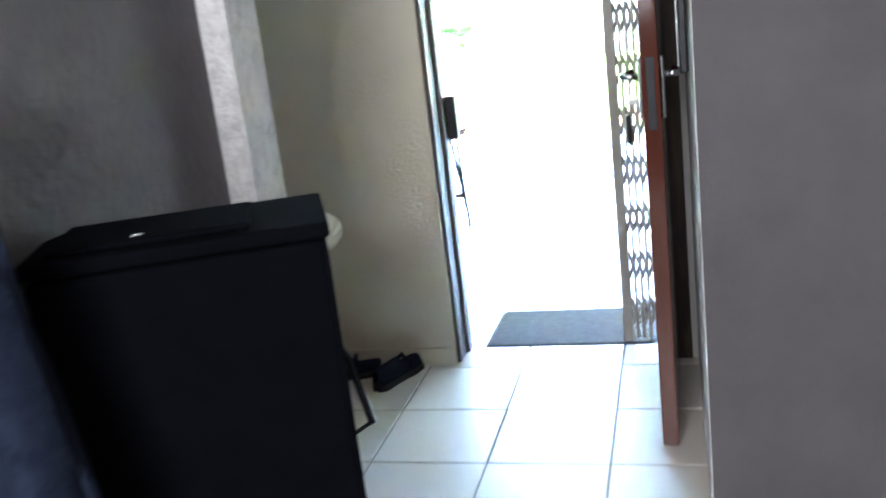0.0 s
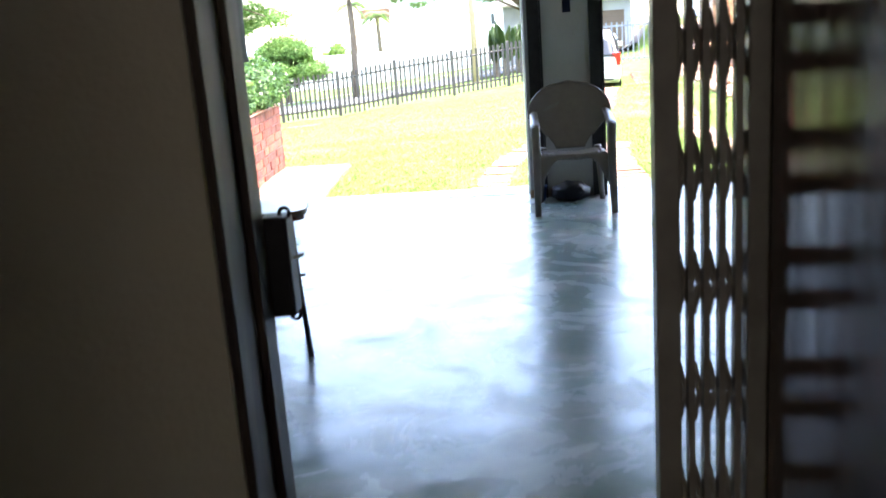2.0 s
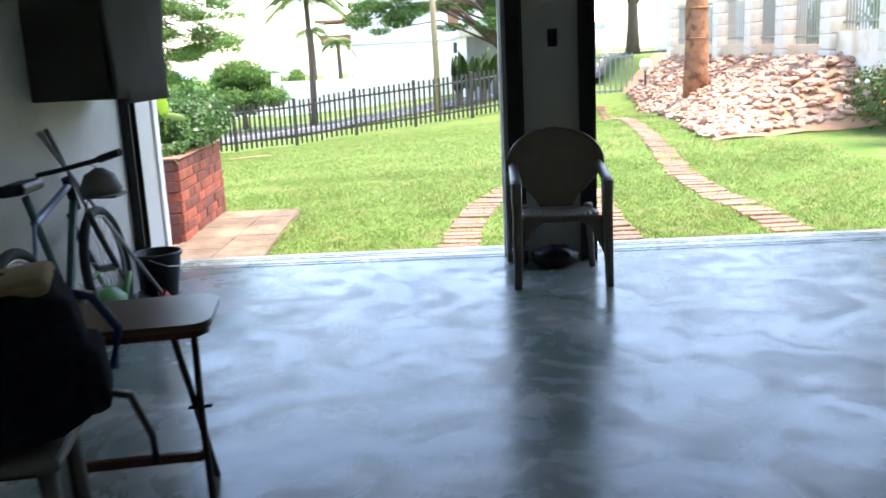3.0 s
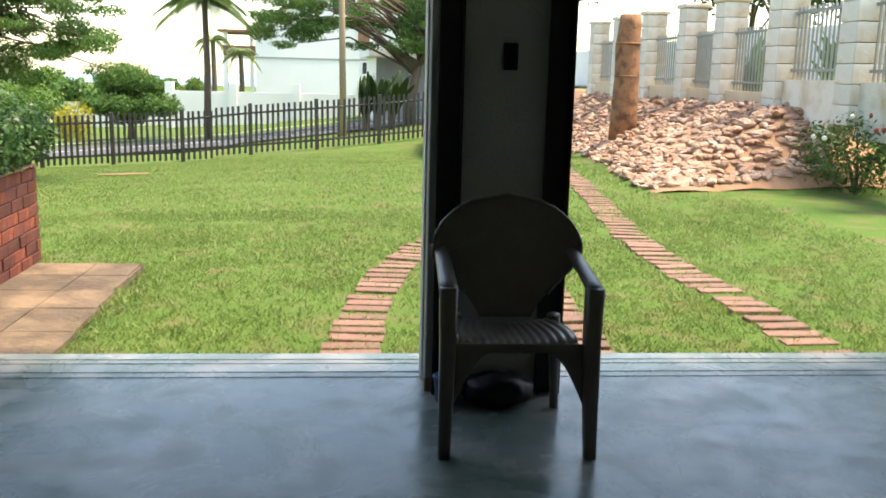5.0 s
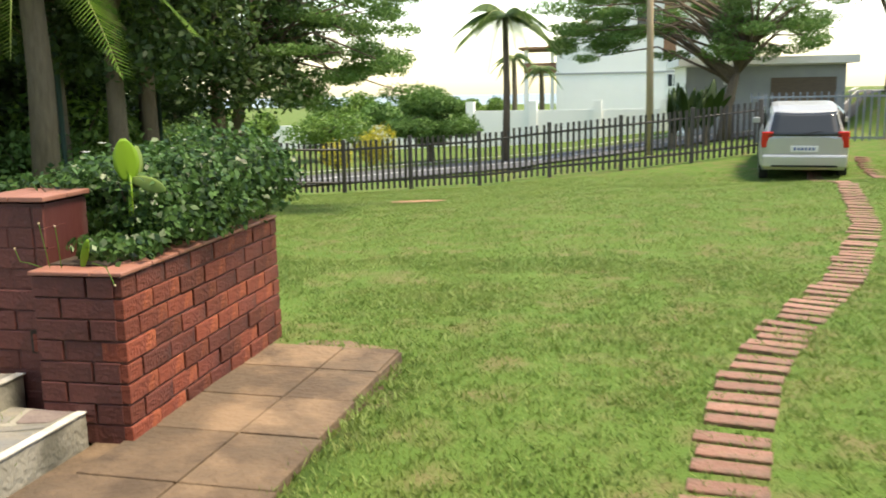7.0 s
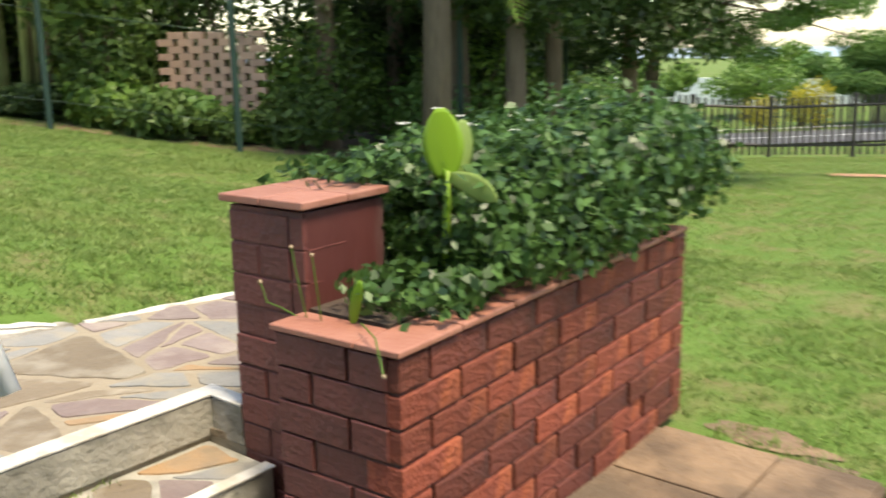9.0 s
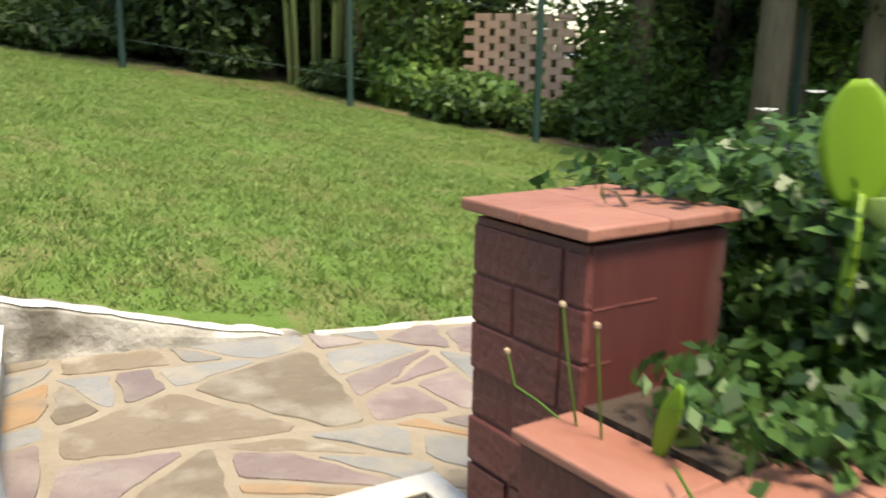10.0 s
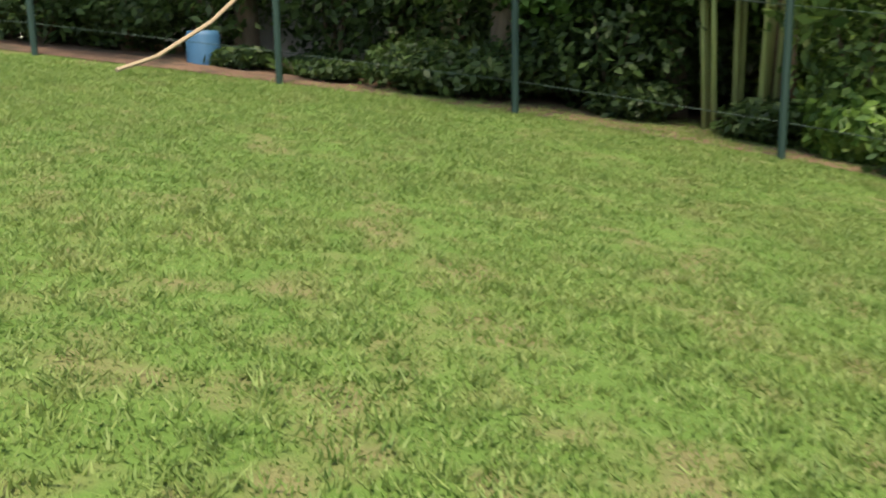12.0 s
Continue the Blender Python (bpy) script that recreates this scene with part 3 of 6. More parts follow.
def plastic_chair(m):
    ob = tagged(empty("plastic_chair", m), "brown moulded plastic garden armchair standing before the pillar", "chair")
    w = 0.225

    def seat_fn(u, v):
        x = (u - 0.5) * 2 * (w - 0.03 * v) * (0.9 + 0.1 * math.sin(math.pi * v))
        y = -0.215 + 0.375 * v
        z = 0.42 - 0.03 * v - 0.02 * math.cos((u - 0.5) * math.pi) - (0.03 * (1 - v / 0.12) ** 2 if v < 0.12 else 0)
        return (x, y, z + 0.0022 * math.sin(u * math.pi * 28))
    part("seat", sheet(seat_fn, 84, 14, 0.008), M_CHAIR, ob, smooth=True)

    def back_fn(u, v):
        a = u * 2 - 1
        half = 0.098 + 0.177 * min(1.0, v / 0.5) ** 1.25
        if v > 0.55:
            half = 0.275 * math.sqrt(max(0.0, 1 - ((v - 0.55) / 0.4501) ** 2)) + 0.002
        x = a * half
        return (x, 0.145 + 0.065 * v - 0.045 * (a * half / 0.295) ** 2 * (1 if v > .2 else v / .2), 0.40 + 0.475 * v)
    part("backrest", sheet(back_fn, 24, 30, 0.009), M_CHAIR, ob, smooth=True)
    for k in range(5):
        z = 0.685 + 0.008 * k
        slot = part("back_slot", box(-0.004, -0.005, -0.024, 0.004, 0.005, 0.024, 0.001), M_DIRTY, ob)
        slot.matrix_basis = pose(-0.165 + 0.021 * k, 0.169 + 0.004 * k, z, -8, 38, 0)
    part("rim", tube([back_fn(0.0, v / 20) for v in range(4, 20)] + [back_fn(0.5, 1.0)] + [back_fn(1.0, v / 20) for v in range(19, 3, -1)], 0.009, 6), M_CHAIR, ob, smooth=True)
    for s in (-1, 1):
        def arm_fn(u, v):
            y = -0.25 + 0.41 * u
            return (s * (0.245 + (v - 0.5) * (0.06 - 0.015 * u)), y, 0.615 + 0.06 * u - 0.012 * (2 * v - 1) ** 2 - (0.02 * (1 - u / 0.1) ** 2 if u < 0.1 else 0))
        part("armrest", sheet(arm_fn, 14, 5, 0.012), M_CHAIR, ob, smooth=True)
        bm = bmesh.new()
        rows = []
        for z, cx, cy, a, b in ((0.0, 0.25, -0.265, 0.020, 0.022), (0.2, 0.246, -0.25, 0.024, 0.028), (0.42, 0.243, -0.235, 0.027, 0.033), (0.612, 0.245, -0.235, 0.03, 0.03)):
            rows.append([bm.verts.new((s * (cx + p * a), cy + q * b, z)) for p, q in ((-1, -0.7), (-0.7, -1), (0.7, -1), (1, -0.7), (1, 0.7), (0.7, 1), (-0.7, 1), (-1, 0.7))])
        for p, q in zip(rows, rows[1:]):
            for k in range(8):
                bm.faces.new((p[k], p[(k + 1) % 8], q[(k + 1) % 8], q[k]))
        bm.faces.new(rows[0])
        bm.faces.new(rows[-1])
        bmesh.ops.recalc_face_normals(bm, faces=bm.faces)
        part("front_leg", bm, M_CHAIR, ob, smooth=True)
        part("rear_leg", tube([(s * 0.215, 0.205, 0.0), (s * 0.20, 0.175, 0.25), (s * 0.185, 0.145, 0.41)], 0.02, 8, radii=[0.017, 0.021, 0.026]), M_CHAIR, ob, smooth=True)

        def web_fn(u, v):
            z = 0.41 - v * (0.03 + 0.20 * (1 - math.sin(math.pi / 2 * min(1, u * 1.7))))
            return (s * 0.225 * (1 - u), -0.232 - 0.012 * v, z)
        part("apron", sheet(web_fn, 12, 3, 0.008), M_CHAIR, ob, smooth=True)
    return ob


armchair = plastic_chair(pose(0.290, -0.605, 0, 0, 0, -1))
armchair.scale = (1.03, 1.04, 0.985)
pot = tagged(empty("blue_pot", pose(0.075, -0.32, 0)), "small blue plastic pot beside the pillar foot", "pot")
part("wall", lathe([(0.032, 0.0), (0.045, 0.1), (0.048, 0.1), (0.048, 0.112), (0.041, 0.112)], 16), M_BLUE, pot, smooth=True)
bundle = tagged(empty("rag_bundle", pose(0.29, -0.36, 0)), "dark crumpled rag lying behind the chair", "rag")
bm = bmesh.new()
bmesh.ops.create_icosphere(bm, subdivisions=3, radius=1)
for v in bm.verts:
    k = 1 + 0.25 * noise.noise(v.co * 2.2)
    v.co = Vector((v.co.x * 0.14 * k, v.co.y * 0.09 * k, max(0.0, 0.06 + v.co.z * 0.08 * k)))
part("cloth", bm, M_BLACK, bundle, smooth=True)

# ---------------------------------------------------------------- garage: table, pack, bicycle and clutter
tab = tagged(empty("folding_table", pose(-1.53, -3.33, 0, 0, 0, 9)), "folding table with a worn brown top and thin dark legs", "table")
L, W, r = 0.52, 0.175, 0.07
out = []
for cx, cy, a0 in ((L - r, W - r, 0), (-L + r, W - r, 90), (-L + r, -W + r, 180), (L - r, -W + r, 270)):
    out += [(cx + r * math.cos(radians(a0 + k * 15)), cy + r * math.sin(radians(a0 + k * 15))) for k in range(7)]
bm = prism(out, 0.598, 0.62)
part("tabletop", bm, M_TABLETOP, tab)
part("edge_band", prism([(x * 0.985, y * 0.97) for x, y in out], 0.578, 0.597), M_WOOD, tab)
for x in (-0.4, 0.43):
    part("leg", tube([(x, 0.13, 0.58), (x + 0.02, -0.02, 0.30), (x + 0.05, -0.17, 0.0)], 0.011), M_TRACK, tab)
    part("leg", tube([(x - 0.02, -0.13, 0.58), (x + 0.0, 0.02, 0.30), (x + 0.02, 0.17, 0.0)], 0.011), M_TRACK, tab)
    part("hinge_pin", tube([(x - 0.02, 0.0, 0.31), (x + 0.05, 0.0, 0.31)], 0.006), M_TRACK, tab)
part("stretcher", box(-0.4, -0.09, 0.17, 0.46, -0.065, 0.2, 0.004), M_WOOD, tab)

stool = tagged(empty("stool", pose(-1.32, -3.98, 0, 0, 0, 12)), "grimy white plastic stool under the backpack", "stool")
part("seat", box(-0.16, -0.15, 0.50, 0.16, 0.15, 0.53, 0.012), M_DIRTY, stool)
for sx in (-1, 1):
    for sy in (-1, 1):
        part("leg", tube([(sx * 0.12, sy * 0.11, 0.5), (sx * 0.15, sy * 0.14, 0.0)], 0.022, 8), M_DIRTY, stool, smooth=True)
part("panel", box(0.10, -0.11, 0.1, 0.115, 0.11, 0.5, 0.004), M_DIRTY, stool)

pack = tagged(empty("backpack", pose(-1.27, -3.98, 0.53, 0, -6, 20)), "dark navy backpack with hanging straps resting on the stool", "backpack")
bm = bmesh.new()
bmesh.ops.create_icosphere(bm, subdivisions=4, radius=1)
for v in bm.verts:
    c = v.co.copy()
    k = 1 + 0.08 * noise.noise(c * 3)
    p = [math.copysign(abs(q) ** 0.55, q) for q in c]
    v.co = Vector((p[0] * 0.19 * k, p[1] * 0.14 * k, 0.185 + p[2] * 0.18 * k))
part("bag_body", bm, M_NAVY, pack, smooth=True)
part("front_pocket", box(0.14, -0.10, 0.04, 0.215, 0.10, 0.2, 0.03), M_NAVY, pack, smooth=True)
part("strap", tube([(0.12, 0.06, 0.31), (0.21, 0.08, 0.27), (0.25, 0.08, 0.18), (0.22, 0.07, 0.09)], 0.012, 6), M_BLUE, pack, smooth=True)
part("strap", tube([(0.16, -0.06, 0.10), (0.25, -0.06, 0.06), (0.275, -0.05, -0.05), (0.27, -0.05, -0.12)], 0.009, 6), M_BLACK, pack, smooth=True)
part("top_flap", box(-0.15, -0.11, 0.33, 0.15, 0.11, 0.37, 0.018), M_TAN, pack, "tan fabric top flap", smooth=True)

bike = tagged(empty("bicycle", pose(-2.04, -1.85, 0, 0, -6, 4)), "blue and teal mountain bicycle leaning against the garage wall", "bicycle")


def wheel(y):
    w = part("wheel", ring(0, y, 0.33, 0.3, 0.024, "x", 10, 40), M_RUBBER, bike, smooth=True)
    part("rim", ring(0, y, 0.33, 0.272, 0.009, "x", 6, 40), M_STEEL, w, smooth=True)
    part("hub", tube([(-0.05, y, 0.33), (0.05, y, 0.33)], 0.02), M_STEEL, w)
    bm = bmesh.new()
    for k in range(18):
        a = 2 * math.pi * k / 18
        tube([(0.02 * (-1) ** k, y, 0.33), (0, y + 0.27 * math.cos(a), 0.33 + 0.27 * math.sin(a))], 0.0016, 4, bm=bm)
    tagged(part("spokes", bm, M_STEEL, w), kind="stuff")


wheel(0.52)
wheel(-0.52)
part("top_tube", tube([(0, 0.26, 0.80), (0, -0.22, 0.70)], 0.018), M_BIKE_BLUE, bike)
part("down_tube", tube([(0, 0.28, 0.72), (0, -0.06, 0.30)], 0.021), M_TEAL, bike)
part("seat_tube", tube([(0, -0.06, 0.30), (0, -0.24, 0.82)], 0.017), M_TEAL, bike)
part("seat_stay", tube([(0, -0.22, 0.70), (0.04, -0.52, 0.33)], 0.01), M_BIKE_BLUE, bike)
part("chain_stay", tube([(0, -0.06, 0.30), (0.04, -0.52, 0.33)], 0.01), M_BIKE_BLUE, bike)
part("head_tube", tube([(0, 0.25, 0.84), (0, 0.30, 0.68)], 0.022), M_BLACK, bike)
for s in (-1, 1):
    part("fork_blade", tube([(0.045 * s, 0.31, 0.66), (0.05 * s, 0.36, 0.55), (0.05 * s, 0.52, 0.33)], 0.015), M_BLACK, bike)
part("handlebar", tube([(-0.17, 0.2, 0.87), (0, 0.25, 0.88), (0.17, 0.22, 0.9), (0.29, 0.16, 0.92)], 0.012), M_BLACK, bike)
part("grip", tube([(0.19, 0.21, 0.903), (0.31, 0.15, 0.925)], 0.018), M_RUBBER, bike)
part("brake_cable", tube([(0.12, 0.22, 0.89), (0.1, 0.4, 0.86), (0.03, 0.38, 0.7), (0.0, 0.32, 0.6)], 0.003, 5), M_BLACK, bike)
part("saddle", box(-0.06, -0.38, 0.84, 0.06, -0.14, 0.89, 0.02), M_BLACK, bike)
part("crank", tube([(0.06, -0.06, 0.30), (0.06, 0.06, 0.18)], 0.011), M_STEEL, bike)
part("chainring", ring(0.05, -0.06, 0.3, 0.085, 0.005, "x", 6, 28), M_STEEL, bike)
cap = tagged(empty("sun_hat", pose(-2.0, -1.56, 0.74)), "pale sun hat hanging from the bicycle handlebar", "hat")
part("crown", lathe([(0.09, 0.0), (0.1, 0.03), (0.07, 0.1), (0.02, 0.13)], 18), M_DIRTY, cap, smooth=True)
part("brim", box(-0.05, -0.11, -0.005, 0.11, 0.06, 0.008, 0.004), M_DIRTY, cap)

buck = tagged(empty("bucket", pose(-2.09, -0.64, 0)), "black plastic bucket with a rolled rim", "bucket")
part("wall", lathe([(0.10, 0.0), (0.135, 0.24), (0.145, 0.24), (0.145, 0.262), (0.132, 0.262), (0.12, 0.15)], 24), M_BLACK, buck, smooth=True)
part("handle", tube([(0.0, 0.145, 0.24), (0.09, 0.1, 0.19), (0.14, 0.0, 0.17), (0.09, -0.1, 0.19), (0.0, -0.145, 0.24)], 0.004, 6), M_STEEL, buck)
mop = tagged(empty("mop", pose(0, 0, 0)), "long steel mop handle with a red foot leaning on the wall", "mop")
part("pole", tube([(-2.02, -0.80, 0.03), (-2.245, -1.60, 1.05)], 0.011), M_STEEL, mop, smooth=True)
part("red_foot", tube([(-2.012, -0.77, 0.0), (-2.026, -0.82, 0.055)], 0.028, 10), M_RED, mop)
brm = tagged(empty("broom", pose(0, 0, 0)), "second grey broom handle leaning beside the mop", "broom")
part("pole", tube([(-2.14, -0.92, 0.03), (-2.245, -1.52, 1.06)], 0.010), M_STEEL, brm, smooth=True)
part("broom_head", box(-2.2, -1.02, 0.0, -2.08, -0.84, 0.05, 0.01), M_BLACK, brm)
bot = tagged(empty("bottle", pose(-1.98, -2.05, 0)), "clear plastic bottle with a red cap and brown drink", "bottle")
part("bottle_body", lathe([(0.036, 0.0), (0.04, 0.05), (0.04, 0.18), (0.015, 0.25), (0.013, 0.26)], 16), mat("cola_plastic", (0.16, 0.07, 0.04), 0.15, 0, (0.3, 0.2, 0.15), 6), bot, smooth=True)
part("cap", lathe([(0.016, 0.26), (0.016, 0.285)], 14), M_RED, bot)
can = tagged(empty("watering_can", pose(-2.12, -1.45, 0)), "green plastic watering can standing behind the bicycle wheel", "watering can")
part("tank", lathe([(0.13, 0.0), (0.14, 0.06), (0.13, 0.2), (0.09, 0.24)], 20), M_GREEN, can, smooth=True)
part("spout", tube([(0.05, 0.1, 0.06), (0.05, 0.24, 0.2), (0.05, 0.3, 0.26)], 0.018, 8), M_GREEN, can, smooth=True)
part("handle", tube([(0, -0.1, 0.2), (0, -0.15, 0.3), (0, 0.0, 0.33), (0, 0.07, 0.24)], 0.012, 8), M_GREEN, can, smooth=True)


def blanket(u, v):
    return (-1.845 - 0.012 * math.sin(v * 9 + u * 4) - 0.02 * u, -0.87 - 0.75 * u, 1.16 + 0.03 * (u > 0.75) + 1.0 * v)


hang = tagged(empty("hanging_cabinet"), "dark grey wall cabinet with a draped front", "wall cabinet")
part("carcass", box(-2.258, -1.6, 1.19, -1.885, -0.86, 2.2, 0.01), M_CUPBOARD, hang)
part("drape", sheet(blanket, 20, 12, 0.012), M_CUPBOARD, hang, smooth=True)
part("side_drape", box(-2.2, -0.862, 1.165, -1.85, -0.85, 2.2, 0.004), M_CUPBOARD, hang)
sock = tagged(empty("wall_socket", pose(-2.26, -1.49, 1.29)), "cream switch box on the wall with a hanging cord", "switch")
part("box", box(0.0, -0.03, 0.0, 0.03, 0.03, 0.11, 0.006), M_PLATE, sock)
part("cord", tube([(0.015, 0, 0.11), (0.02, 0.0, 0.3), (0.015, 0.02, 0.6), (0.01, 0.0, 0.9)], 0.006, 6), M_PLATE, sock, smooth=True)

# window behind the walker, through which the hall gets its daylight
hall_lamp = new("hall_window_light", bpy.data.lights.new("hall_window_light", "AREA"))
hall_lamp.data.shape, hall_lamp.data.size, hall_lamp.data.size_y = "RECTANGLE", 1.1, 1.0
hall_lamp.data.energy, hall_lamp.data.color = 0.68, (1.0, 0.97, 0.92)
hall_lamp.matrix_world = look((-0.15, -10.15, 1.7), (0.35, -7.0, 1.1))

# tiles of the hall floor
s = 0.36
tile = bmesh.new()
box(0.004, 0.004, 0.0, s - 0.004, s - 0.004, 0.006, 0.0015, bm=tile)
tile_me = mesh_of("tile", tile, M_TILE)
hall_floor = bpy.data.objects["floor_hall"]
for i in range(-5, 6):
    for j in range(1, 13):
        x, y = 0.035 + s * i, -5.81 + 0.0 - s * j
        if x < -1.76 or x + s > 2.2 or y < -10.2:
            continue
        t_ = new("floor_tile", tile_me)
        t_.parent = hall_floor
        t_.location = (x, y, 0.034)
edge_me = mesh_of("tile", box(0.004, 0.004, 0.0, s - 0.004, 0.196, 0.006, 0.0015), M_TILE)
for i in range(-4, 1):
    t_ = new("floor_tile", edge_me)
    t_.parent = hall_floor
    t_.location = (0.035 + s * i, -5.81, 0.034)

# ---------------------------------------------------------------- planter and pier, brick by brick
# the very dark low green paints shadow gaps into the hedge, leaf by leaf
M_LEAF = leaf_mat("hedge_leaf", (0.011, 0.036, 0.009), (0.10, 0.205, 0.054), 0.38)
M_LEAF_DARK = leaf_mat("dark_leaf", (0.028, 0.066, 0.016), (0.115, 0.19, 0.045), 0.5)
# darker copy of the leaf greens, with backlight and canopy shade in the colour
M_LEAF_SHADED = leaf_mat("shaded_leaf", (0.012, 0.032, 0.009), (0.055, 0.10, 0.024), 0.55)
M_LEAF_MID = leaf_mat("garden_leaf", (0.05, 0.12, 0.02), (0.16, 0.27, 0.05), 0.5)
M_LEAF_FERN = leaf_mat("feathery_leaf", (0.06, 0.14, 0.03), (0.13, 0.24, 0.06), 0.55)
M_LEAF_LIME = leaf_mat("lime_leaf", (0.20, 0.38, 0.03), (0.28, 0.46, 0.05), 0.35)
M_LEAF_PALE = leaf_mat("pale_lime_leaf", (0.22, 0.34, 0.07), (0.32, 0.42, 0.14), 0.4)
M_BLADE = leaf_mat("grass_blade", (0.105, 0.195, 0.036), (0.255, 0.33, 0.105), 0.6)
nt_ = M_BLADE.node_tree
blade_where = nt_.nodes.new("ShaderNodeTexCoord")
blade_ramp = next(n_ for n_ in nt_.nodes if n_.type == "VALTORGB")
blade_colour = blade_ramp.outputs[0]
for scale_, lo_, hi_, tint_, most_ in ((0.55, 0.46, 0.68, (0.25, 0.315, 0.09), 0.5), (2.6, 0.55, 0.72, (0.28, 0.26, 0.11), 0.45), (7.0, 0.52, 0.68, (0.075, 0.15, 0.028), 0.5)):
    patch = nt_.nodes.new("ShaderNodeTexNoise")
    patch.inputs["Scale"].default_value, patch.inputs["Detail"].default_value = scale_, 3
    nt_.links.new(blade_where.outputs["Object"], patch.inputs["Vector"])
    much = nt_.nodes.new("ShaderNodeMapRange")
    much.inputs["From Min"].default_value, much.inputs["From Max"].default_value, much.inputs["To Max"].default_value = lo_, hi_, most_
    nt_.links.new(patch.outputs["Fac"], much.inputs["Value"])
    blend_ = nt_.nodes.new("ShaderNodeMixRGB")
    nt_.links.new(much.outputs[0], blend_.inputs[0])
    nt_.links.new(blade_colour, blend_.inputs[1])
    blend_.inputs[2].default_value = (*tint_, 1)
    blade_colour = blend_.outputs[0]
nt_.links.new(blade_colour, nt_.nodes["Principled BSDF"].inputs["Base Color"])
nt_.links.new(blade_colour, next(n_ for n_ in nt_.nodes if n_.type == "BSDF_TRANSLUCENT").inputs["Color"])
M_PETAL = leaf_mat("white_petal", (0.7, 0.7, 0.66), (0.8, 0.8, 0.76), 0.5)
M_BARK = mat("bark", (0.085, 0.062, 0.042), 0.95, 0, (0.15, 0.115, 0.08), 8, 0.8, 30, stretch=(3, 3, 0.6))
M_BARK_RED = mat("red_bark", (0.24, 0.105, 0.05), 0.95, 0, (0.34, 0.17, 0.085), 6, 0.8, 25, third=(0.12, 0.06, 0.035), third_scale=5)
M_BAMBOO = mat("bamboo", (0.19, 0.23, 0.075), 0.5, 0, (0.28, 0.31, 0.12), 5)
M_FENCE_GREEN = mat("green_post_paint", (0.006, 0.030, 0.020), 0.7)
RNG = np.random.default_rng(7)


def leaf_mesh(name, pts, size, material, up=0.35, aspect=0.55, normals=None):
    """Many small diamond leaves at pts (n, 3), each folded a little along its rib."""
    n = len(pts)
    d = RNG.normal(size=(n, 3))
    if normals is not None:
        d = d * 0.7 + normals
    d[:, 2] += up
    d /= np.linalg.norm(d, axis=1)[:, None]
    q = RNG.normal(size=(n, 3))
    a = np.cross(d, q)
    a /= np.linalg.norm(a, axis=1)[:, None]
    b = np.cross(d, a)
    s = (size * RNG.uniform(0.65, 1.3, n))[:, None]
    v = np.stack([pts - a * s * 0.5, pts + b * s * aspect * 0.5 + d * s * 0.08, pts + a * s * 0.5, pts - b * s * aspect * 0.5 + d * s * 0.08], axis=1).reshape(-1, 3)
    me = bpy.data.meshes.new(name)
    me.vertices.add(4 * n)
    me.vertices.foreach_set("co", v.astype(np.float32).ravel())
    me.loops.add(4 * n)
    me.loops.foreach_set("vertex_index", np.arange(4 * n, dtype=np.int32))
    me.polygons.add(n)
    me.polygons.foreach_set("loop_start", np.arange(0, 4 * n, 4, dtype=np.int32))
    me.polygons.foreach_set("loop_total", np.full(n, 4, dtype=np.int32))
    me.materials.append(material)
    me.update()
    me.validate()
    return me


def blob_points(n, centre, radii, shell=0.55, lumps=2.2, seed=0.0, floor=None):
    """Points in the outer part of an uneven ball, with their outward directions."""
    d = RNG.normal(size=(n, 3))
    d /= np.linalg.norm(d, axis=1)[:, None]
    k = np.array([1 + 0.32 * noise.noise((x * lumps + seed, y * lumps, z * lumps)) + 0.18 * noise.noise((x * lumps * 2.7, y * lumps * 2.7 + seed, z * 5)) for x, y, z in d])
    r = (RNG.uniform(shell ** 3, 1, n) ** (1 / 3)) * k
    p = np.array(centre) + d * np.array(radii) * r[:, None]
    if floor is not None:
        keep = p[:, 2] > floor
        p, d = p[keep], d[keep]
    return p, d


def leaves(name, parent, n, centre, radii, size, material, floor=None, shell=0.5, up=0.35, aspect=0.55, lumps=2.2, keep=None):
    p, d = blob_points(n, centre, radii, shell, lumps, RNG.uniform(0, 50), floor)
    if keep is not None:
        ok = np.array([keep(*q) for q in p], dtype=bool)
        p, d = p[ok], d[ok]
    ob = new(name, leaf_mesh(name, p, size, material, up, aspect, d * 0.8))
    ob.parent = parent
    return ob


PL = tagged(empty("planter", pose(-2.46, 1.105, -0.05, 0, 0, 3.2)), "red brick planter with terracotta coping beside the steps", "planter")
COURSE, PW, PLEN = 0.0835, 0.37, 1.6
bm = box(-PW + 0.006, 0.006, 0.0, -0.008, PLEN - 0.008, 8 * COURSE)
box(-0.65, 0.3, 0.0, -PW + 0.006, PLEN - 0.008, 8 * COURSE, bm=bm)
part("core", bm, M_MORTAR, PL)
part("soil", box(-0.63, 0.12, 8 * COURSE, -0.12, PLEN - 0.1, 8 * COURSE + 0.02), M_SOIL, PL)


def brick_meshes(materials, joint=0.009):
    out = {}
    for key, ln in (("full", 0.222), ("half", 0.106)):
        out[key] = [mesh_of("brick", box(0, 0.0 - 0.003 * k, 0, ln, 0.1, COURSE - joint, 0.004), materials[k]) for k in range(3)]
    return out


BR = brick_meshes((M_BRICK, M_BRICK_MAROON, M_BRICK))
BRD = brick_meshes((M_BRICK_DARK,) * 3, 0.005)


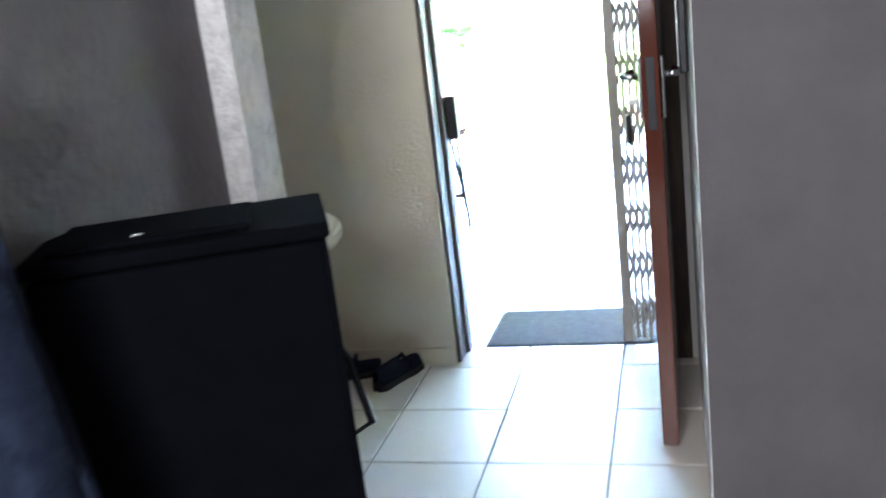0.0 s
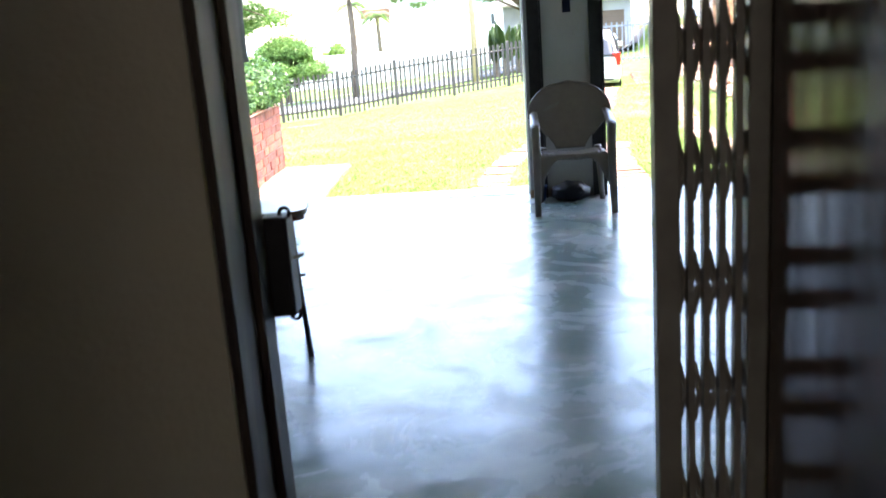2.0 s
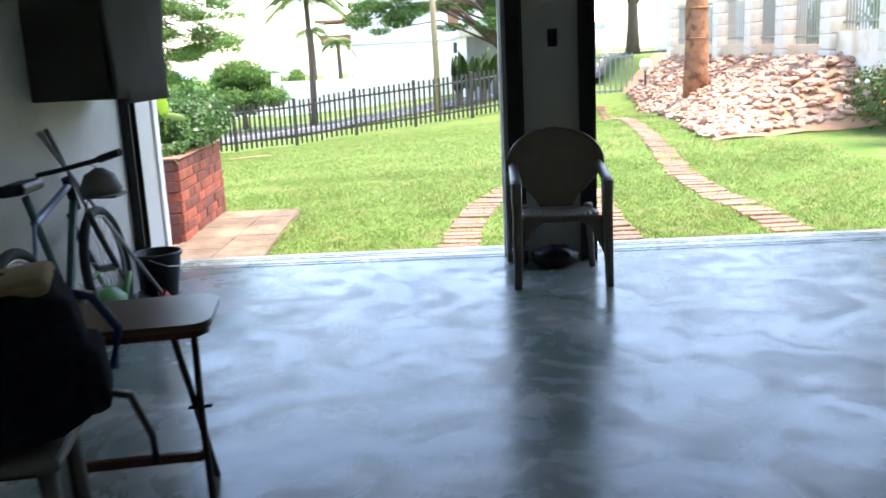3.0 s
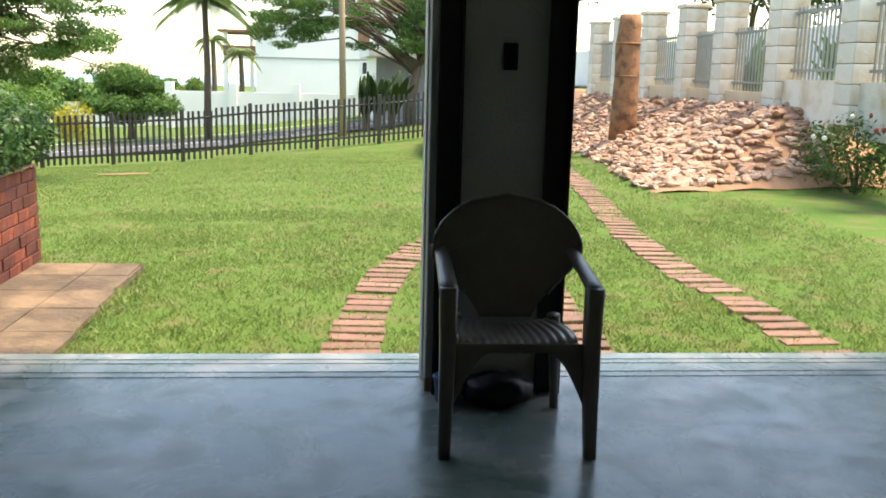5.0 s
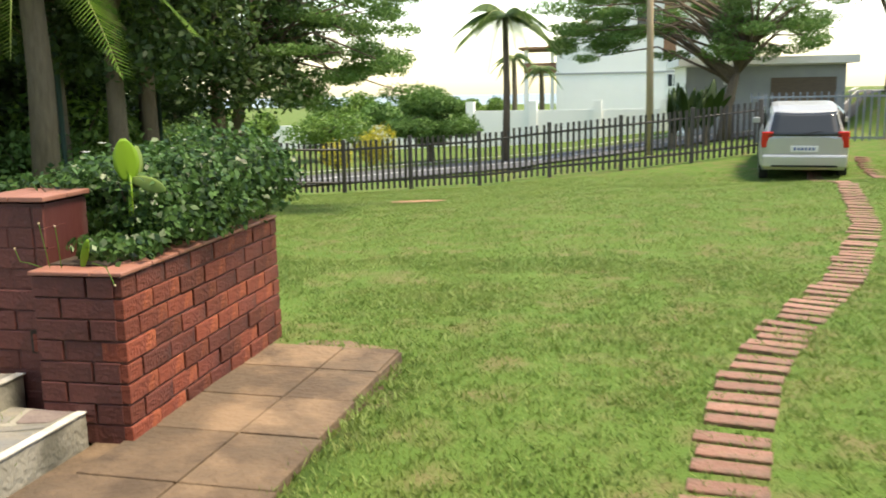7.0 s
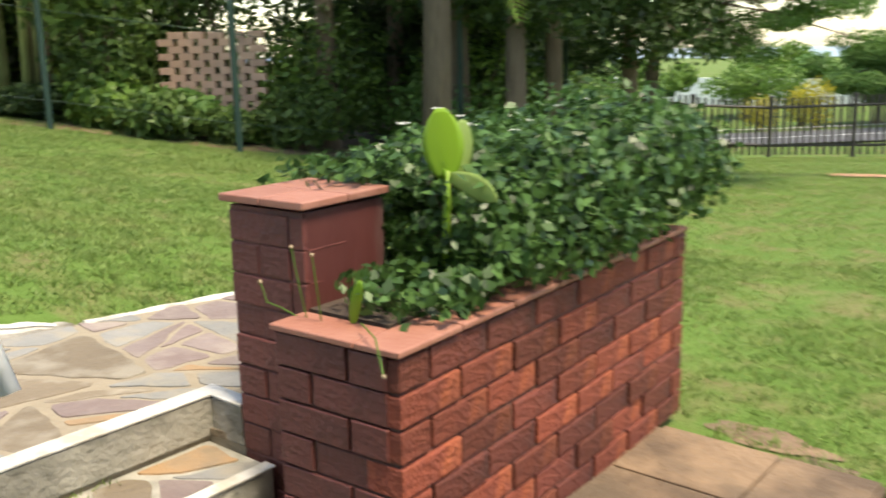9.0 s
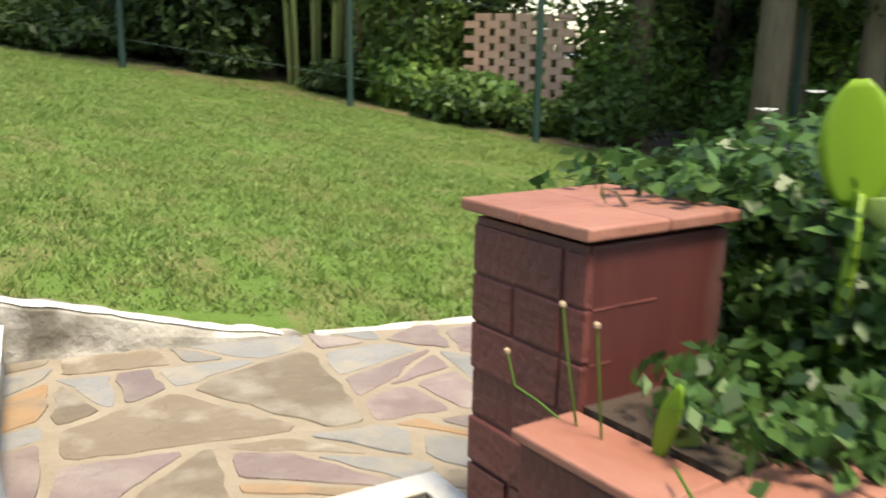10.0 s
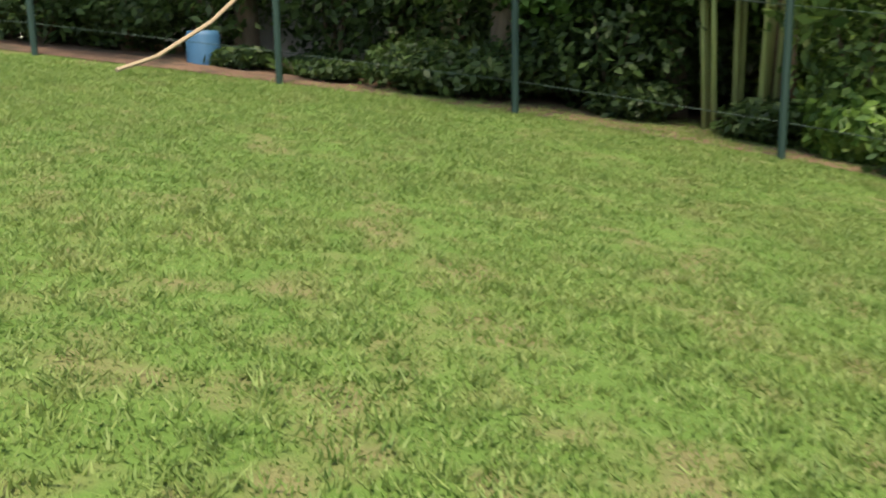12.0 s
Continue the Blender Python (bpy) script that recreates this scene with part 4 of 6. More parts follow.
def lay(parent, meshes, origin, angle, length, courses, first=0, jitter=0.003):
    """Courses of bricks in running bond along a wall face that starts at origin."""
    rnd = random.Random(hash((round(origin[0], 2), round(origin[1], 2), courses)) % 1000)
    for c in range(courses):
        x = 0.0
        start_half = (c + first) % 2 == 1
        while x < length - 0.03:
            key = "half" if (start_half and x == 0.0) or length - x < 0.2 else "full"
            b = new("brick", meshes[key][rnd.randrange(3)])
            b.parent = parent
            ln = 0.106 if key == "half" else 0.222
            sc = min(1.0, (length - x) / ln) if length - x < ln else 1.0
            b.matrix_basis = pose(*origin, 0, 0, angle) @ pose(x, rnd.uniform(-jitter, jitter), c * COURSE + rnd.uniform(-0.0015, 0.0015), rnd.uniform(-0.6, 0.6), 0, rnd.uniform(-0.5, 0.5)) @ Matrix.Diagonal((sc, 1, 1, 1))
            x += ln + 0.011


lay(PL, BR, (0.0, 0.0, 0.0), 90, PLEN, 8)
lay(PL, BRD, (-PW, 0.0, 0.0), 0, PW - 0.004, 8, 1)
lay(PL, BR, (0.0, PLEN, 0.0), 180, 0.65, 8)
z = 8 * COURSE
for i in range(7):
    y = 0.0 + i * 0.228
    part("coping_tile", box(-0.115, y + 0.002 if i else -0.012, z, 0.012, min(y + 0.224, PLEN + 0.01), z + 0.016, 0.004), M_COPING, PL)
part("coping_tile", box(-PW - 0.01, -0.012, z, -0.118, 0.11, z + 0.016, 0.004), M_COPING, PL)

pier = tagged(empty("brick_pier", pose(-3.11, 1.185, -0.05, 0, 0, 2.5)), "dark red painted brick pier capped with terracotta tiles", "pier")
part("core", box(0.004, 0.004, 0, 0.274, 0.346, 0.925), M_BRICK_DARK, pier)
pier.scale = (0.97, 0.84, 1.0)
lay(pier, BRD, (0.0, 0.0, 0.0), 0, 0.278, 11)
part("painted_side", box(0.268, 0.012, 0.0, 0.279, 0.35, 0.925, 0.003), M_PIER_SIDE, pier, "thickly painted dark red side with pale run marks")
for c in range(1, 11):
    part("joint_line", box(0.276, 0.014, c * COURSE - 0.006, 0.2803, 0.07 + 0.1 * (c % 3), c * COURSE - 0.002, 0.001), M_BRICK_DARK, pier)
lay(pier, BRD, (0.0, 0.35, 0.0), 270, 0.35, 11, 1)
for i in range(2):
    for j in range(2):
        part("cap_tile", box(-0.018 + 0.158 * i, -0.02 + 0.195 * j, 0.935, 0.137 + 0.158 * i, 0.172 + 0.195 * j, 0.955, 0.004), M_COPING, pier)
odd = new("brick", BR["half"][0])
odd.parent = pier
odd.matrix_basis = pose(0.185, -0.012, 3.95 * COURSE)
# no hollow here: a dark solid block paints the shade round the odd brick
part("recess_shade", box(0.172, -0.005, 3.86 * COURSE, 0.30, 0.02, 5.02 * COURSE), M_SOIL, pier, "dark block painting a gap's shade round the projecting brick")
# hedge in the planter
def clear_of_pier(x, y, z):
    """Whether a leaf of the hedge stays off the pier and its bare side."""
    if y > -0.42:
        return True
    if x < -0.03:
        return z > 0.315 and y > -0.44 - 0.2 * max(0.0, 0.5 + noise.noise((x * 9, 1, 3)))
    return z < 0.13 and x > 0.0


hedge = tagged(empty("hedge_bush", pose(-2.78, 1.9, 0.6)), "glossy green flowering hedge spilling over the planter", "bush")
for k in range(14):
    a, y = RNG.uniform(0, 6.3), RNG.uniform(-0.55, 0.6)
    part("stem", tube([(0.1 * math.cos(a), y, 0.03), (0.14 * math.cos(a), y + 0.05, 0.16), (0.26 * math.cos(a) + 0.03, y + 0.1 * math.sin(a), 0.33)], 0.006, 5, radii=[0.008, 0.006, 0.003]), M_BARK, hedge)
for i, (cx, cy, cz, rx, ry, rz, n) in enumerate(((-0.08, -0.28, 0.24, 0.36, 0.34, 0.17, 2600), (0.02, 0.1, 0.25, 0.36, 0.36, 0.2, 2800), (0.0, 0.55, 0.28, 0.40, 0.40, 0.25, 3400), (0.04, 0.82, 0.24, 0.34, 0.32, 0.22, 2200), (-0.35, -0.25, 0.24, 0.24, 0.36, 0.12, 1500), (-0.3, 0.3, 0.26, 0.3, 0.45, 0.18, 1800), (0.14, -0.5, 0.10, 0.2, 0.22, 0.09, 900), (0.26, 0.05, 0.14, 0.13, 0.5, 0.10, 1300), (0.05, -0.33, 0.12, 0.28, 0.22, 0.12, 1000))):
    leaves("foliage", hedge, int(n * 1.05), (cx, cy, cz), (rx, ry, rz), 0.039, M_LEAF, None, 0.5, 0.45, 0.62, 5.2, clear_of_pier)
fl = []
for _ in range(18):
    fx = RNG.uniform(-0.4, 0.36)
    fl.append((fx, RNG.uniform(-0.3, 1.0), RNG.uniform(0.40, 0.46) - 0.9 * max(0.0, fx - 0.05)))
for p in fl:
    f = bmesh.new()
    for k in range(5):
        a = 2 * math.pi * k / 5
        c, s_ = math.cos(a), math.sin(a)
        vs = [f.verts.new((p[0] + 0.004 * c, p[1] + 0.004 * s_, p[2]))] + [f.verts.new((p[0] + r * math.cos(a + o), p[1] + r * math.sin(a + o), p[2] + 0.006)) for r, o in ((0.016, -0.5), (0.024, 0), (0.016, 0.5))]
        f.faces.new(vs)
    part("flower", f, M_PETAL, hedge)


def big_leaf(length, width, bend):
    def fn(u, v):
        w = width * math.sin(math.pi * min(1, max(0.0, v * 0.92 + 0.06))) ** 0.6
        return ((u - 0.5) * w, bend * v * v * length + 0.1 * abs(u - 0.5) * w, v * length + 0.004 * math.sin(v * 40) * abs(u - 0.5))
    return sheet(fn, 6, 14, 0.002)


ban = tagged(empty("banana_plant", pose(-2.66, 1.52, 0.67, 0, 0, 32)), "young broad-leaved plant with lime green leaves in the planter", "plant")
part("stalk", tube([(0, 0, 0), (0.0, 0.0, 0.13), (0.004, 0.0, 0.285)], 0.011, 8, radii=[0.013, 0.011, 0.007]), M_LEAF_LIME, ban, smooth=True)
for m, ln, w, bd, mt_ in ((pose(0.0, 0, 0.265, 0, -4, 0), 0.175, 0.105, 0.05, M_LEAF_LIME), (pose(0.03, 0.03, 0.27, 0, 16, 55), 0.14, 0.095, 0.1, M_LEAF_PALE), (pose(0.012, -0.02, 0.272, 12, 104, -12), 0.17, 0.06, -0.35, M_LEAF_PALE), (pose(0.0, 0.01, 0.262, 40, 60, -60), 0.06, 0.03, 0.3, M_LEAF_LIME)):
    ob = part("leaf", big_leaf(ln, w, bd), mt_, ban, smooth=True)
    ob.matrix_basis = m
ob = part("leaf", big_leaf(0.12, 0.035, 0.1), M_LEAF_LIME, ban, smooth=True)
ob.matrix_basis = ban.matrix_basis.inverted() @ pose(-2.68, 1.19, 0.63, 10, 20, 0)
weed = tagged(empty("weed_stalk", pose(-2.80, 1.16, 0.62)), "thin flowering weed stalks leaning over the coping", "weed")
for pts in ([(0, 0, 0), (-0.07, -0.02, 0.03), (-0.11, -0.03, 0.04), (-0.125, -0.035, 0.09)], [(0, 0, 0), (0.0, -0.02, 0.09), (-0.01, -0.03, 0.19)], [(0.05, 0, 0), (0.06, -0.02, 0.1), (0.06, -0.03, 0.18)], [(0.2, -0.02, 0.04), (0.3, -0.08, 0.04), (0.36, -0.12, -0.02)]):
    st = part("stem", tube(pts, 0.0022, 5), M_LEAF_MID, weed)
    bm = bmesh.new()
    bmesh.ops.create_icosphere(bm, subdivisions=1, radius=0.0055, matrix=Matrix.Translation(pts[-1]))
    part("seed_head", bm, M_TAN, st)

# ---------------------------------------------------------------- steps, landing, low wall, rail
structure("step_lower", box(-3.05, 0.22, -0.3, -2.65, 1.10, 0.078, 0.01), M_CONCRETE, "stone topped lower step with a worn nosing", "step")
structure("step_upper", box(-3.35, 0.22, -0.3, -2.985, 1.18, 0.185, 0.01), M_CONCRETE, "stone topped step with a white painted nosing", "step")
for x, z in ((-2.65, 0.078), (-2.985, 0.185)):
    bm = box(x - 0.035, 0.22, z, x + 0.006, 1.10 if x > -2.9 else 1.18, z + 0.005)
    structure("step_nosing", bm, M_LIME, "worn white painted step edge", "step edge")
structure("landing", prism(LAND, -0.3, 0.222), mat("landing_mortar", (0.29, 0.245, 0.18), 0.95, 0, (0.21, 0.175, 0.125), 6, 0.5, 40), "crazy paved landing of mixed stone set in tan mortar", "landing")
bm = box(-3.31, 0.22, 0.2, -3.25, 1.235, 0.318, 0.006)
box(-3.25, 1.185, 0.2, -3.118, 1.235, 0.318, 0.006, bm=bm)
structure("landing_edge", bm, M_CONCRETE, "grey concrete upstand along the landing", "kerb")
bm = box(-3.313, 0.22, 0.318, -3.247, 1.238, 0.325, 0.002)
box(-3.247, 1.182, 0.318, -3.118, 1.238, 0.325, 0.002, bm=bm)
structure("landing_edge_top", bm, M_LIME, "white painted top of the landing kerb", "kerb top")
STONES = [mat("stone_grey", (0.165, 0.165, 0.155), 0.85, 0, (0.225, 0.22, 0.208), 5, 0.6, 30, rand=0.15, third=(0.25, 0.225, 0.18), third_scale=7), mat("stone_pink", (0.155, 0.113, 0.105), 0.85, 0, (0.205, 0.165, 0.154), 5, 0.6, 30, rand=0.15, third=(0.24, 0.20, 0.175), third_scale=6),
          mat("stone_tan", (0.185, 0.148, 0.104), 0.85, 0, (0.145, 0.114, 0.08), 5, 0.6, 30, rand=0.15, third=(0.27, 0.24, 0.19), third_scale=6), mat("stone_ochre", (0.26, 0.15, 0.07), 0.85, 0, (0.32, 0.22, 0.13), 5, 0.6, 30, third=(0.20, 0.15, 0.10), third_scale=5)]


def clip_half(poly, mx, my, nx, ny):
    """The part of a polygon behind a line through (mx, my) with outward normal (nx, ny)."""
    out = []
    for a, b in zip(poly, poly[1:] + poly[:1]):
        da = (a[0] - mx) * nx + (a[1] - my) * ny
        db = (b[0] - mx) * nx + (b[1] - my) * ny
        if da <= 0:
            out.append(a)
        if (da < 0) != (db < 0) and da != db:
            t = da / (da - db)
            out.append((a[0] + (b[0] - a[0]) * t, a[1] + (b[1] - a[1]) * t))
    return out


def area_of(poly):
    return abs(sum(a[0] * b[1] - b[0] * a[1] for a, b in zip(poly, poly[1:] + poly[:1]))) / 2


def crazy_paving(parent, poly, z, spacing, seed, gap=0.016):
    """Irregular stones: the area is broken again and again along crooked lines, corners worn round, mortar between."""
    rnd = random.Random(seed)
    xs, ys = [p[0] for p in poly], [p[1] for p in poly]
    todo = [[(min(xs), min(ys)), (max(xs), min(ys)), (max(xs), max(ys)), (min(xs), max(ys))]]
    cells = []
    while todo:
        c = todo.pop()
        if area_of(c) < spacing * spacing * rnd.choice((0.45, 0.8, 1.3, 2.2)):
            cells.append(c)
            continue
        w, h = max(p[0] for p in c) - min(p[0] for p in c), max(p[1] for p in c) - min(p[1] for p in c)
        a = (0 if w * rnd.uniform(0.5, 1.8) > h else math.pi / 2) + rnd.uniform(-0.7, 0.7)
        mx = min(p[0] for p in c) + w * rnd.uniform(0.33, 0.67)
        my = min(p[1] for p in c) + h * rnd.uniform(0.33, 0.67)
        for k in (1, -1):
            half = clip_half(c, mx, my, k * math.cos(a), k * math.sin(a))
            if len(half) > 2:
                todo.append(half)
    for c in cells:
        cx, cy = sum(p[0] for p in c) / len(c), sum(p[1] for p in c) / len(c)
        shape = list(poly)
        g = gap * rnd.uniform(0.5, 1.6)
        for a, b in zip(c, c[1:] + c[:1]):
            nx, ny = b[1] - a[1], a[0] - b[0]
            ln = math.hypot(nx, ny)
            if ln < 1e-6:
                continue
            nx, ny = nx / ln, ny / ln
            if nx * (cx - a[0]) + ny * (cy - a[1]) > 0:
                nx, ny = -nx, -ny
            shape = clip_half(shape, a[0] - nx * g, a[1] - ny * g, nx, ny)
            if len(shape) < 3:
                break
        if len(shape) < 3 or area_of(shape) < 0.004:
            continue
        for k in (0.09, 0.2):
            cut = []
            for a, b in zip(shape, shape[1:] + shape[:1]):
                cut += [(a[0] + (b[0] - a[0]) * k, a[1] + (b[1] - a[1]) * k), (b[0] + (a[0] - b[0]) * k, b[1] + (a[1] - b[1]) * k)]
            shape = cut
        fine_edge = []
        for a, b in zip(shape, shape[1:] + shape[:1]):
            steps = max(1, int(math.hypot(b[0] - a[0], b[1] - a[1]) / 0.045))
            fine_edge += [(a[0] + (b[0] - a[0]) * k / steps, a[1] + (b[1] - a[1]) * k / steps) for k in range(steps)]
        shape = fine_edge
        px, py = sum(p[0] for p in shape) / len(shape), sum(p[1] for p in shape) / len(shape)
        ring_ = [(px + (x - px) * 0.985 + 0.018 * noise.noise((x * 12, y * 12, seed)), py + (y - py) * 0.985 + 0.018 * noise.noise((x * 12, y * 12, seed + 5))) for x, y in shape]
        bm = bmesh.new()
        top = z + rnd.uniform(0.001, 0.005)
        tx, ty = rnd.uniform(-0.004, 0.004), rnd.uniform(-0.004, 0.004)
        lo = [bm.verts.new((x, y, z - 0.02)) for x, y in ring_]
        hi = [bm.verts.new((px + (x - px) * 0.975, py + (y - py) * 0.975, top + tx * (x - px) + ty * (y - py))) for x, y in ring_]
        n = len(ring_)
        bm.faces.new(hi)
        for k in range(n):
            bm.faces.new((lo[k], lo[(k + 1) % n], hi[(k + 1) % n], hi[k]))
        bmesh.ops.recalc_face_normals(bm, faces=bm.faces)
        part("paving_stone", bm, STONES[rnd.choices((0, 1, 2, 3), (5, 4, 2, 1))[0]], parent)


crazy_paving(bpy.data.objects["landing"], LAND, 0.222, 0.31, 8, 0.010)
crazy_paving(bpy.data.objects["step_upper"], [(-3.25, 0.23), (-3.02, 0.23), (-3.02, 1.17), (-3.25, 1.17)], 0.185, 0.22, 9, 0.009)
crazy_paving(bpy.data.objects["step_lower"], [(-2.98, 0.23), (-2.69, 0.23), (-2.69, 1.09), (-2.98, 1.09)], 0.078, 0.22, 12, 0.009)

# rising low wall beside the landing, upper step
bm = bmesh.new()
LOW = [(-4.50, 1.46, 0.226), (-4.52, 1.40, 0.235), (-4.56, 1.20, 0.265), (-4.60, 1.0, 0.315), (-4.64, 0.8, 0.365), (-4.68, 0.6, 0.405), (-4.74, 0.3, 0.46), (-4.80, 0.0, 0.52), (-4.95, -0.7, 0.66)]


def worn_line(pts, n):
    """Points along a line with the unevenness of old plaster."""
    out = []
    for a, b in zip(pts, pts[1:]):
        for k in range(n):
            p = [a[q] + (b[q] - a[q]) * k / n for q in range(3)]
            out.append((p[0] + 0.008 * noise.noise((p[1] * 9, 1, 0)), p[1], p[2] + 0.007 * noise.noise((p[1] * 14, 5, 2))))
    return out + [pts[-1]]


LOW = worn_line(LOW, 6)
M_LOW = mat("weathered_whitewash", (0.46, 0.44, 0.40), 0.9, 0, (0.28, 0.26, 0.215), 4, 0.6, 30, 0.3, third=(0.12, 0.11, 0.085), third_scale=5)
rows = []
for x, y, zt in LOW:
    g = 0.012 * noise.noise((y * 7, 3, 4))
    rows.append([bm.verts.new(p) for p in ((x + 0.012 + g, y, 0.1), (x + 0.004 + g, y, 0.5 * zt + 0.11), (x - 0.004, y, zt - 0.012), (x - 0.016, y, zt), (x - 0.13, y - 0.02, zt), (x - 0.13, y - 0.02, 0.1))])
for a, b in zip(rows, rows[1:]):
    for k in range(5):
        bm.faces.new((a[k], b[k], b[k + 1], a[k + 1]))
bm.faces.new(rows[0])
bm.faces.new(rows[-1][::-1])
bmesh.ops.recalc_face_normals(bm, faces=bm.faces)
structure("wall_low", bm, M_LOW, "weathered low whitewashed wall rising beside the steps", "low wall")
bm = bmesh.new()
rows = []
for x, y, zt in LOW[6:]:
    w = 0.062 + 0.03 * noise.noise((y * 11, 2, 9))
    rows.append([bm.verts.new(p) for p in ((x - 0.008, y, zt + 0.0005), (x - 0.014, y, zt + 0.006), (x - 0.014 - w, y - 0.01, zt + 0.006), (x - 0.02 - w, y - 0.01, zt + 0.0005))])
for a, b in zip(rows, rows[1:]):
    for k in range(3):
        bm.faces.new((a[k], b[k], b[k + 1], a[k + 1]))
structure("wall_low_top", bm, M_LIME, "worn white painted top of the low wall", "wall top")
EDGE = [(-4.36, 2.1), (-4.1, 2.72), (-3.72, 3.03)]
edge_line = worn_line([(-4.50, 1.50, 0.215)] + [(x - 0.01, y, 0.215) for x, y in EDGE] + [(-3.1, 3.05, 0.19)], 9)
bm = tube(edge_line, 0.022, 6, radii=[0.021 + 0.012 * noise.noise((p[0] * 8, p[1] * 8, 6)) for p in edge_line])
structure("landing_border", bm, M_LIME, "thin whitewashed border between landing and lawn", "border")
structure("step_top", prism([(-4.62, 0.60), (-3.33, 0.44), (-3.33, -0.6), (-4.70, -0.6)], 0.1, 0.355), M_CONCRETE, "stone topped step rising from the landing", "step")
bm = prism([(-4.60, 0.606), (-3.33, 0.448), (-3.33, 0.41), (-4.60, 0.565)], 0.355, 0.362)
structure("step_top_nosing", bm, M_LIME, "worn white painted step edge", "step edge")
crazy_paving(bpy.data.objects["step_top"], [(-4.6, 0.55), (-3.36, 0.38), (-3.36, -0.5), (-4.66, -0.5)], 0.355, 0.3, 15, 0.01)
rail = tagged(empty("handrail"), "white painted tubular handrail with an open cut end", "handrail")
part("rail_bar", tube([(-2.756, 0.432, 0.682), (-2.857, 0.40, 0.929), (-2.95, 0.37, 1.15), (-3.3, 0.12, 1.3)], 0.0175, 12), M_WHITE, rail, smooth=True)
part("side_bar", tube([(-2.79, 0.42, 0.77), (-3.1, 0.25, 0.72), (-3.3, 0.12, 0.70)], 0.014, 10), M_WHITE, rail, smooth=True)
part("rail_post", tube([(-3.3, 0.12, 0.2), (-3.3, 0.12, 1.3)], 0.018, 10), M_WHITE, rail)

# ---------------------------------------------------------------- flagstones and brick wheel tracks
apron = structure("apron_bed", box(-2.62, 0.33, -0.3, -1.79, 2.50, -0.045), M_FLAG, "earth bed under the sandstone slabs", "apron")
for i, (y0, y1) in enumerate(((0.345, 0.80), (0.805, 1.27), (1.275, 1.70), (1.705, 2.12), (2.125, 2.5))):
    for x0, x1 in ((-2.6 if y1 < 1.11 else -2.5, -2.10), (-2.095, -1.72 - 0.02 * i)):
        part("flagstone", box(x0, y0, -0.09, x1 - 0.004, y1 - 0.004, -0.03 + 0.006 * noise.noise((x0 * 3, y0 * 3, 2)), 0.004), M_FLAG, apron)


def track(name, pts, width, label, count):
    bed = None
    cum = [0.0]
    for a, b in zip(pts, pts[1:]):
        cum.append(cum[-1] + math.hypot(b[0] - a[0], b[1] - a[1]))
    rnd = random.Random(count)
    bm = bmesh.new()
    n = 60
    rows = []

    def at(s_):
        for k in range(len(pts) - 1):
            if s_ <= cum[k + 1] or k == len(pts) - 2:
                t = (s_ - cum[k]) / (cum[k + 1] - cum[k])
                a, b = pts[k], pts[k + 1]
                return a[0] + (b[0] - a[0]) * t, a[1] + (b[1] - a[1]) * t, math.atan2(b[0] - a[0], b[1] - a[1])
    for i in range(n + 1):
        x, y, h = at(cum[-1] * i / n)
        c, s_ = math.cos(h), -math.sin(h)
        w = width / 2 - 0.02
        rows.append([bm.verts.new((x + k * w * c, y + k * w * s_, ground_z(x + k * w * c, y + k * w * s_) - 0.006)) for k in (-1, 1)])
    for a, b in zip(rows, rows[1:]):
        bm.faces.new((a[0], a[1], b[1], b[0]))
    bed = structure(name, bm, M_EARTH, label, "path")
    me = [mesh_of("paver", box(-width / 2 * k, -0.05, -0.03, width / 2, 0.05, 0.016, 0.006), M_PAVER) for k in (1.0, 0.9, 0.8)]
    s_ = 0.05
    done = 0
    while s_ < cum[-1] - 0.05 and done < 140:
        x, y, h = at(s_)
        b = new("paver", me[rnd.randrange(3)])
        b.parent = bed
        b.matrix_basis = pose(x + rnd.uniform(-0.012, 0.012), y, ground_z(x, y) + 0.003 + rnd.uniform(-0.006, 0.005), rnd.uniform(-1.5, 1.5), rnd.uniform(-1.5, 1.5), -math.degrees(h) + rnd.uniform(-2.5, 2.5))
        s_ += rnd.choice((0.135, 0.15, 0.165)) + 0.004 * y + (0.05 if rnd.random() < 0.12 else 0)
        done += 1
    return bed


track("wheel_track_left", [(-0.32, 0.40), (-0.28, 1.25), (-0.10, 2.4), (0.2, 3.5), (0.75, 5.0), (1.5, 8.0), (2.2, 13.0), (2.6, 20.0)], 0.30, "red brick wheel track laid across the lawn", 1)
track("wheel_track_middle", [(0.85, 0.40), (0.83, 1.2), (0.9, 2.2), (1.05, 3.2)], 0.36, "short red brick strip behind the pillar", 2)
track("wheel_track_right", [(2.13, 0.40), (2.10, 1.2), (2.05, 2.8), (2.15, 4.2), (2.4, 6.0), (2.8, 9.0), (3.2, 13.0), (3.7, 20.0)], 0.32, "narrow red brick wheel track curving up the lawn", 3)
bm = bmesh.new()
for k in range(24):
    a = 2 * math.pi * k / 24
    r = 0.52 + 0.22 * noise.noise((math.cos(a) * 2, math.sin(a) * 2, 9))
    x, y = -4.9 + r * math.cos(a), 14.0 + 0.6 * r * math.sin(a)
    bm.verts.new((x, y, ground_z(x, y) + 0.02))
bm.verts.ensure_lookup_table()
bm.faces.new(bm.verts)
structure("bare_patch", bm, M_EARTH, "bare patch of reddish soil in the lawn", "soil patch")
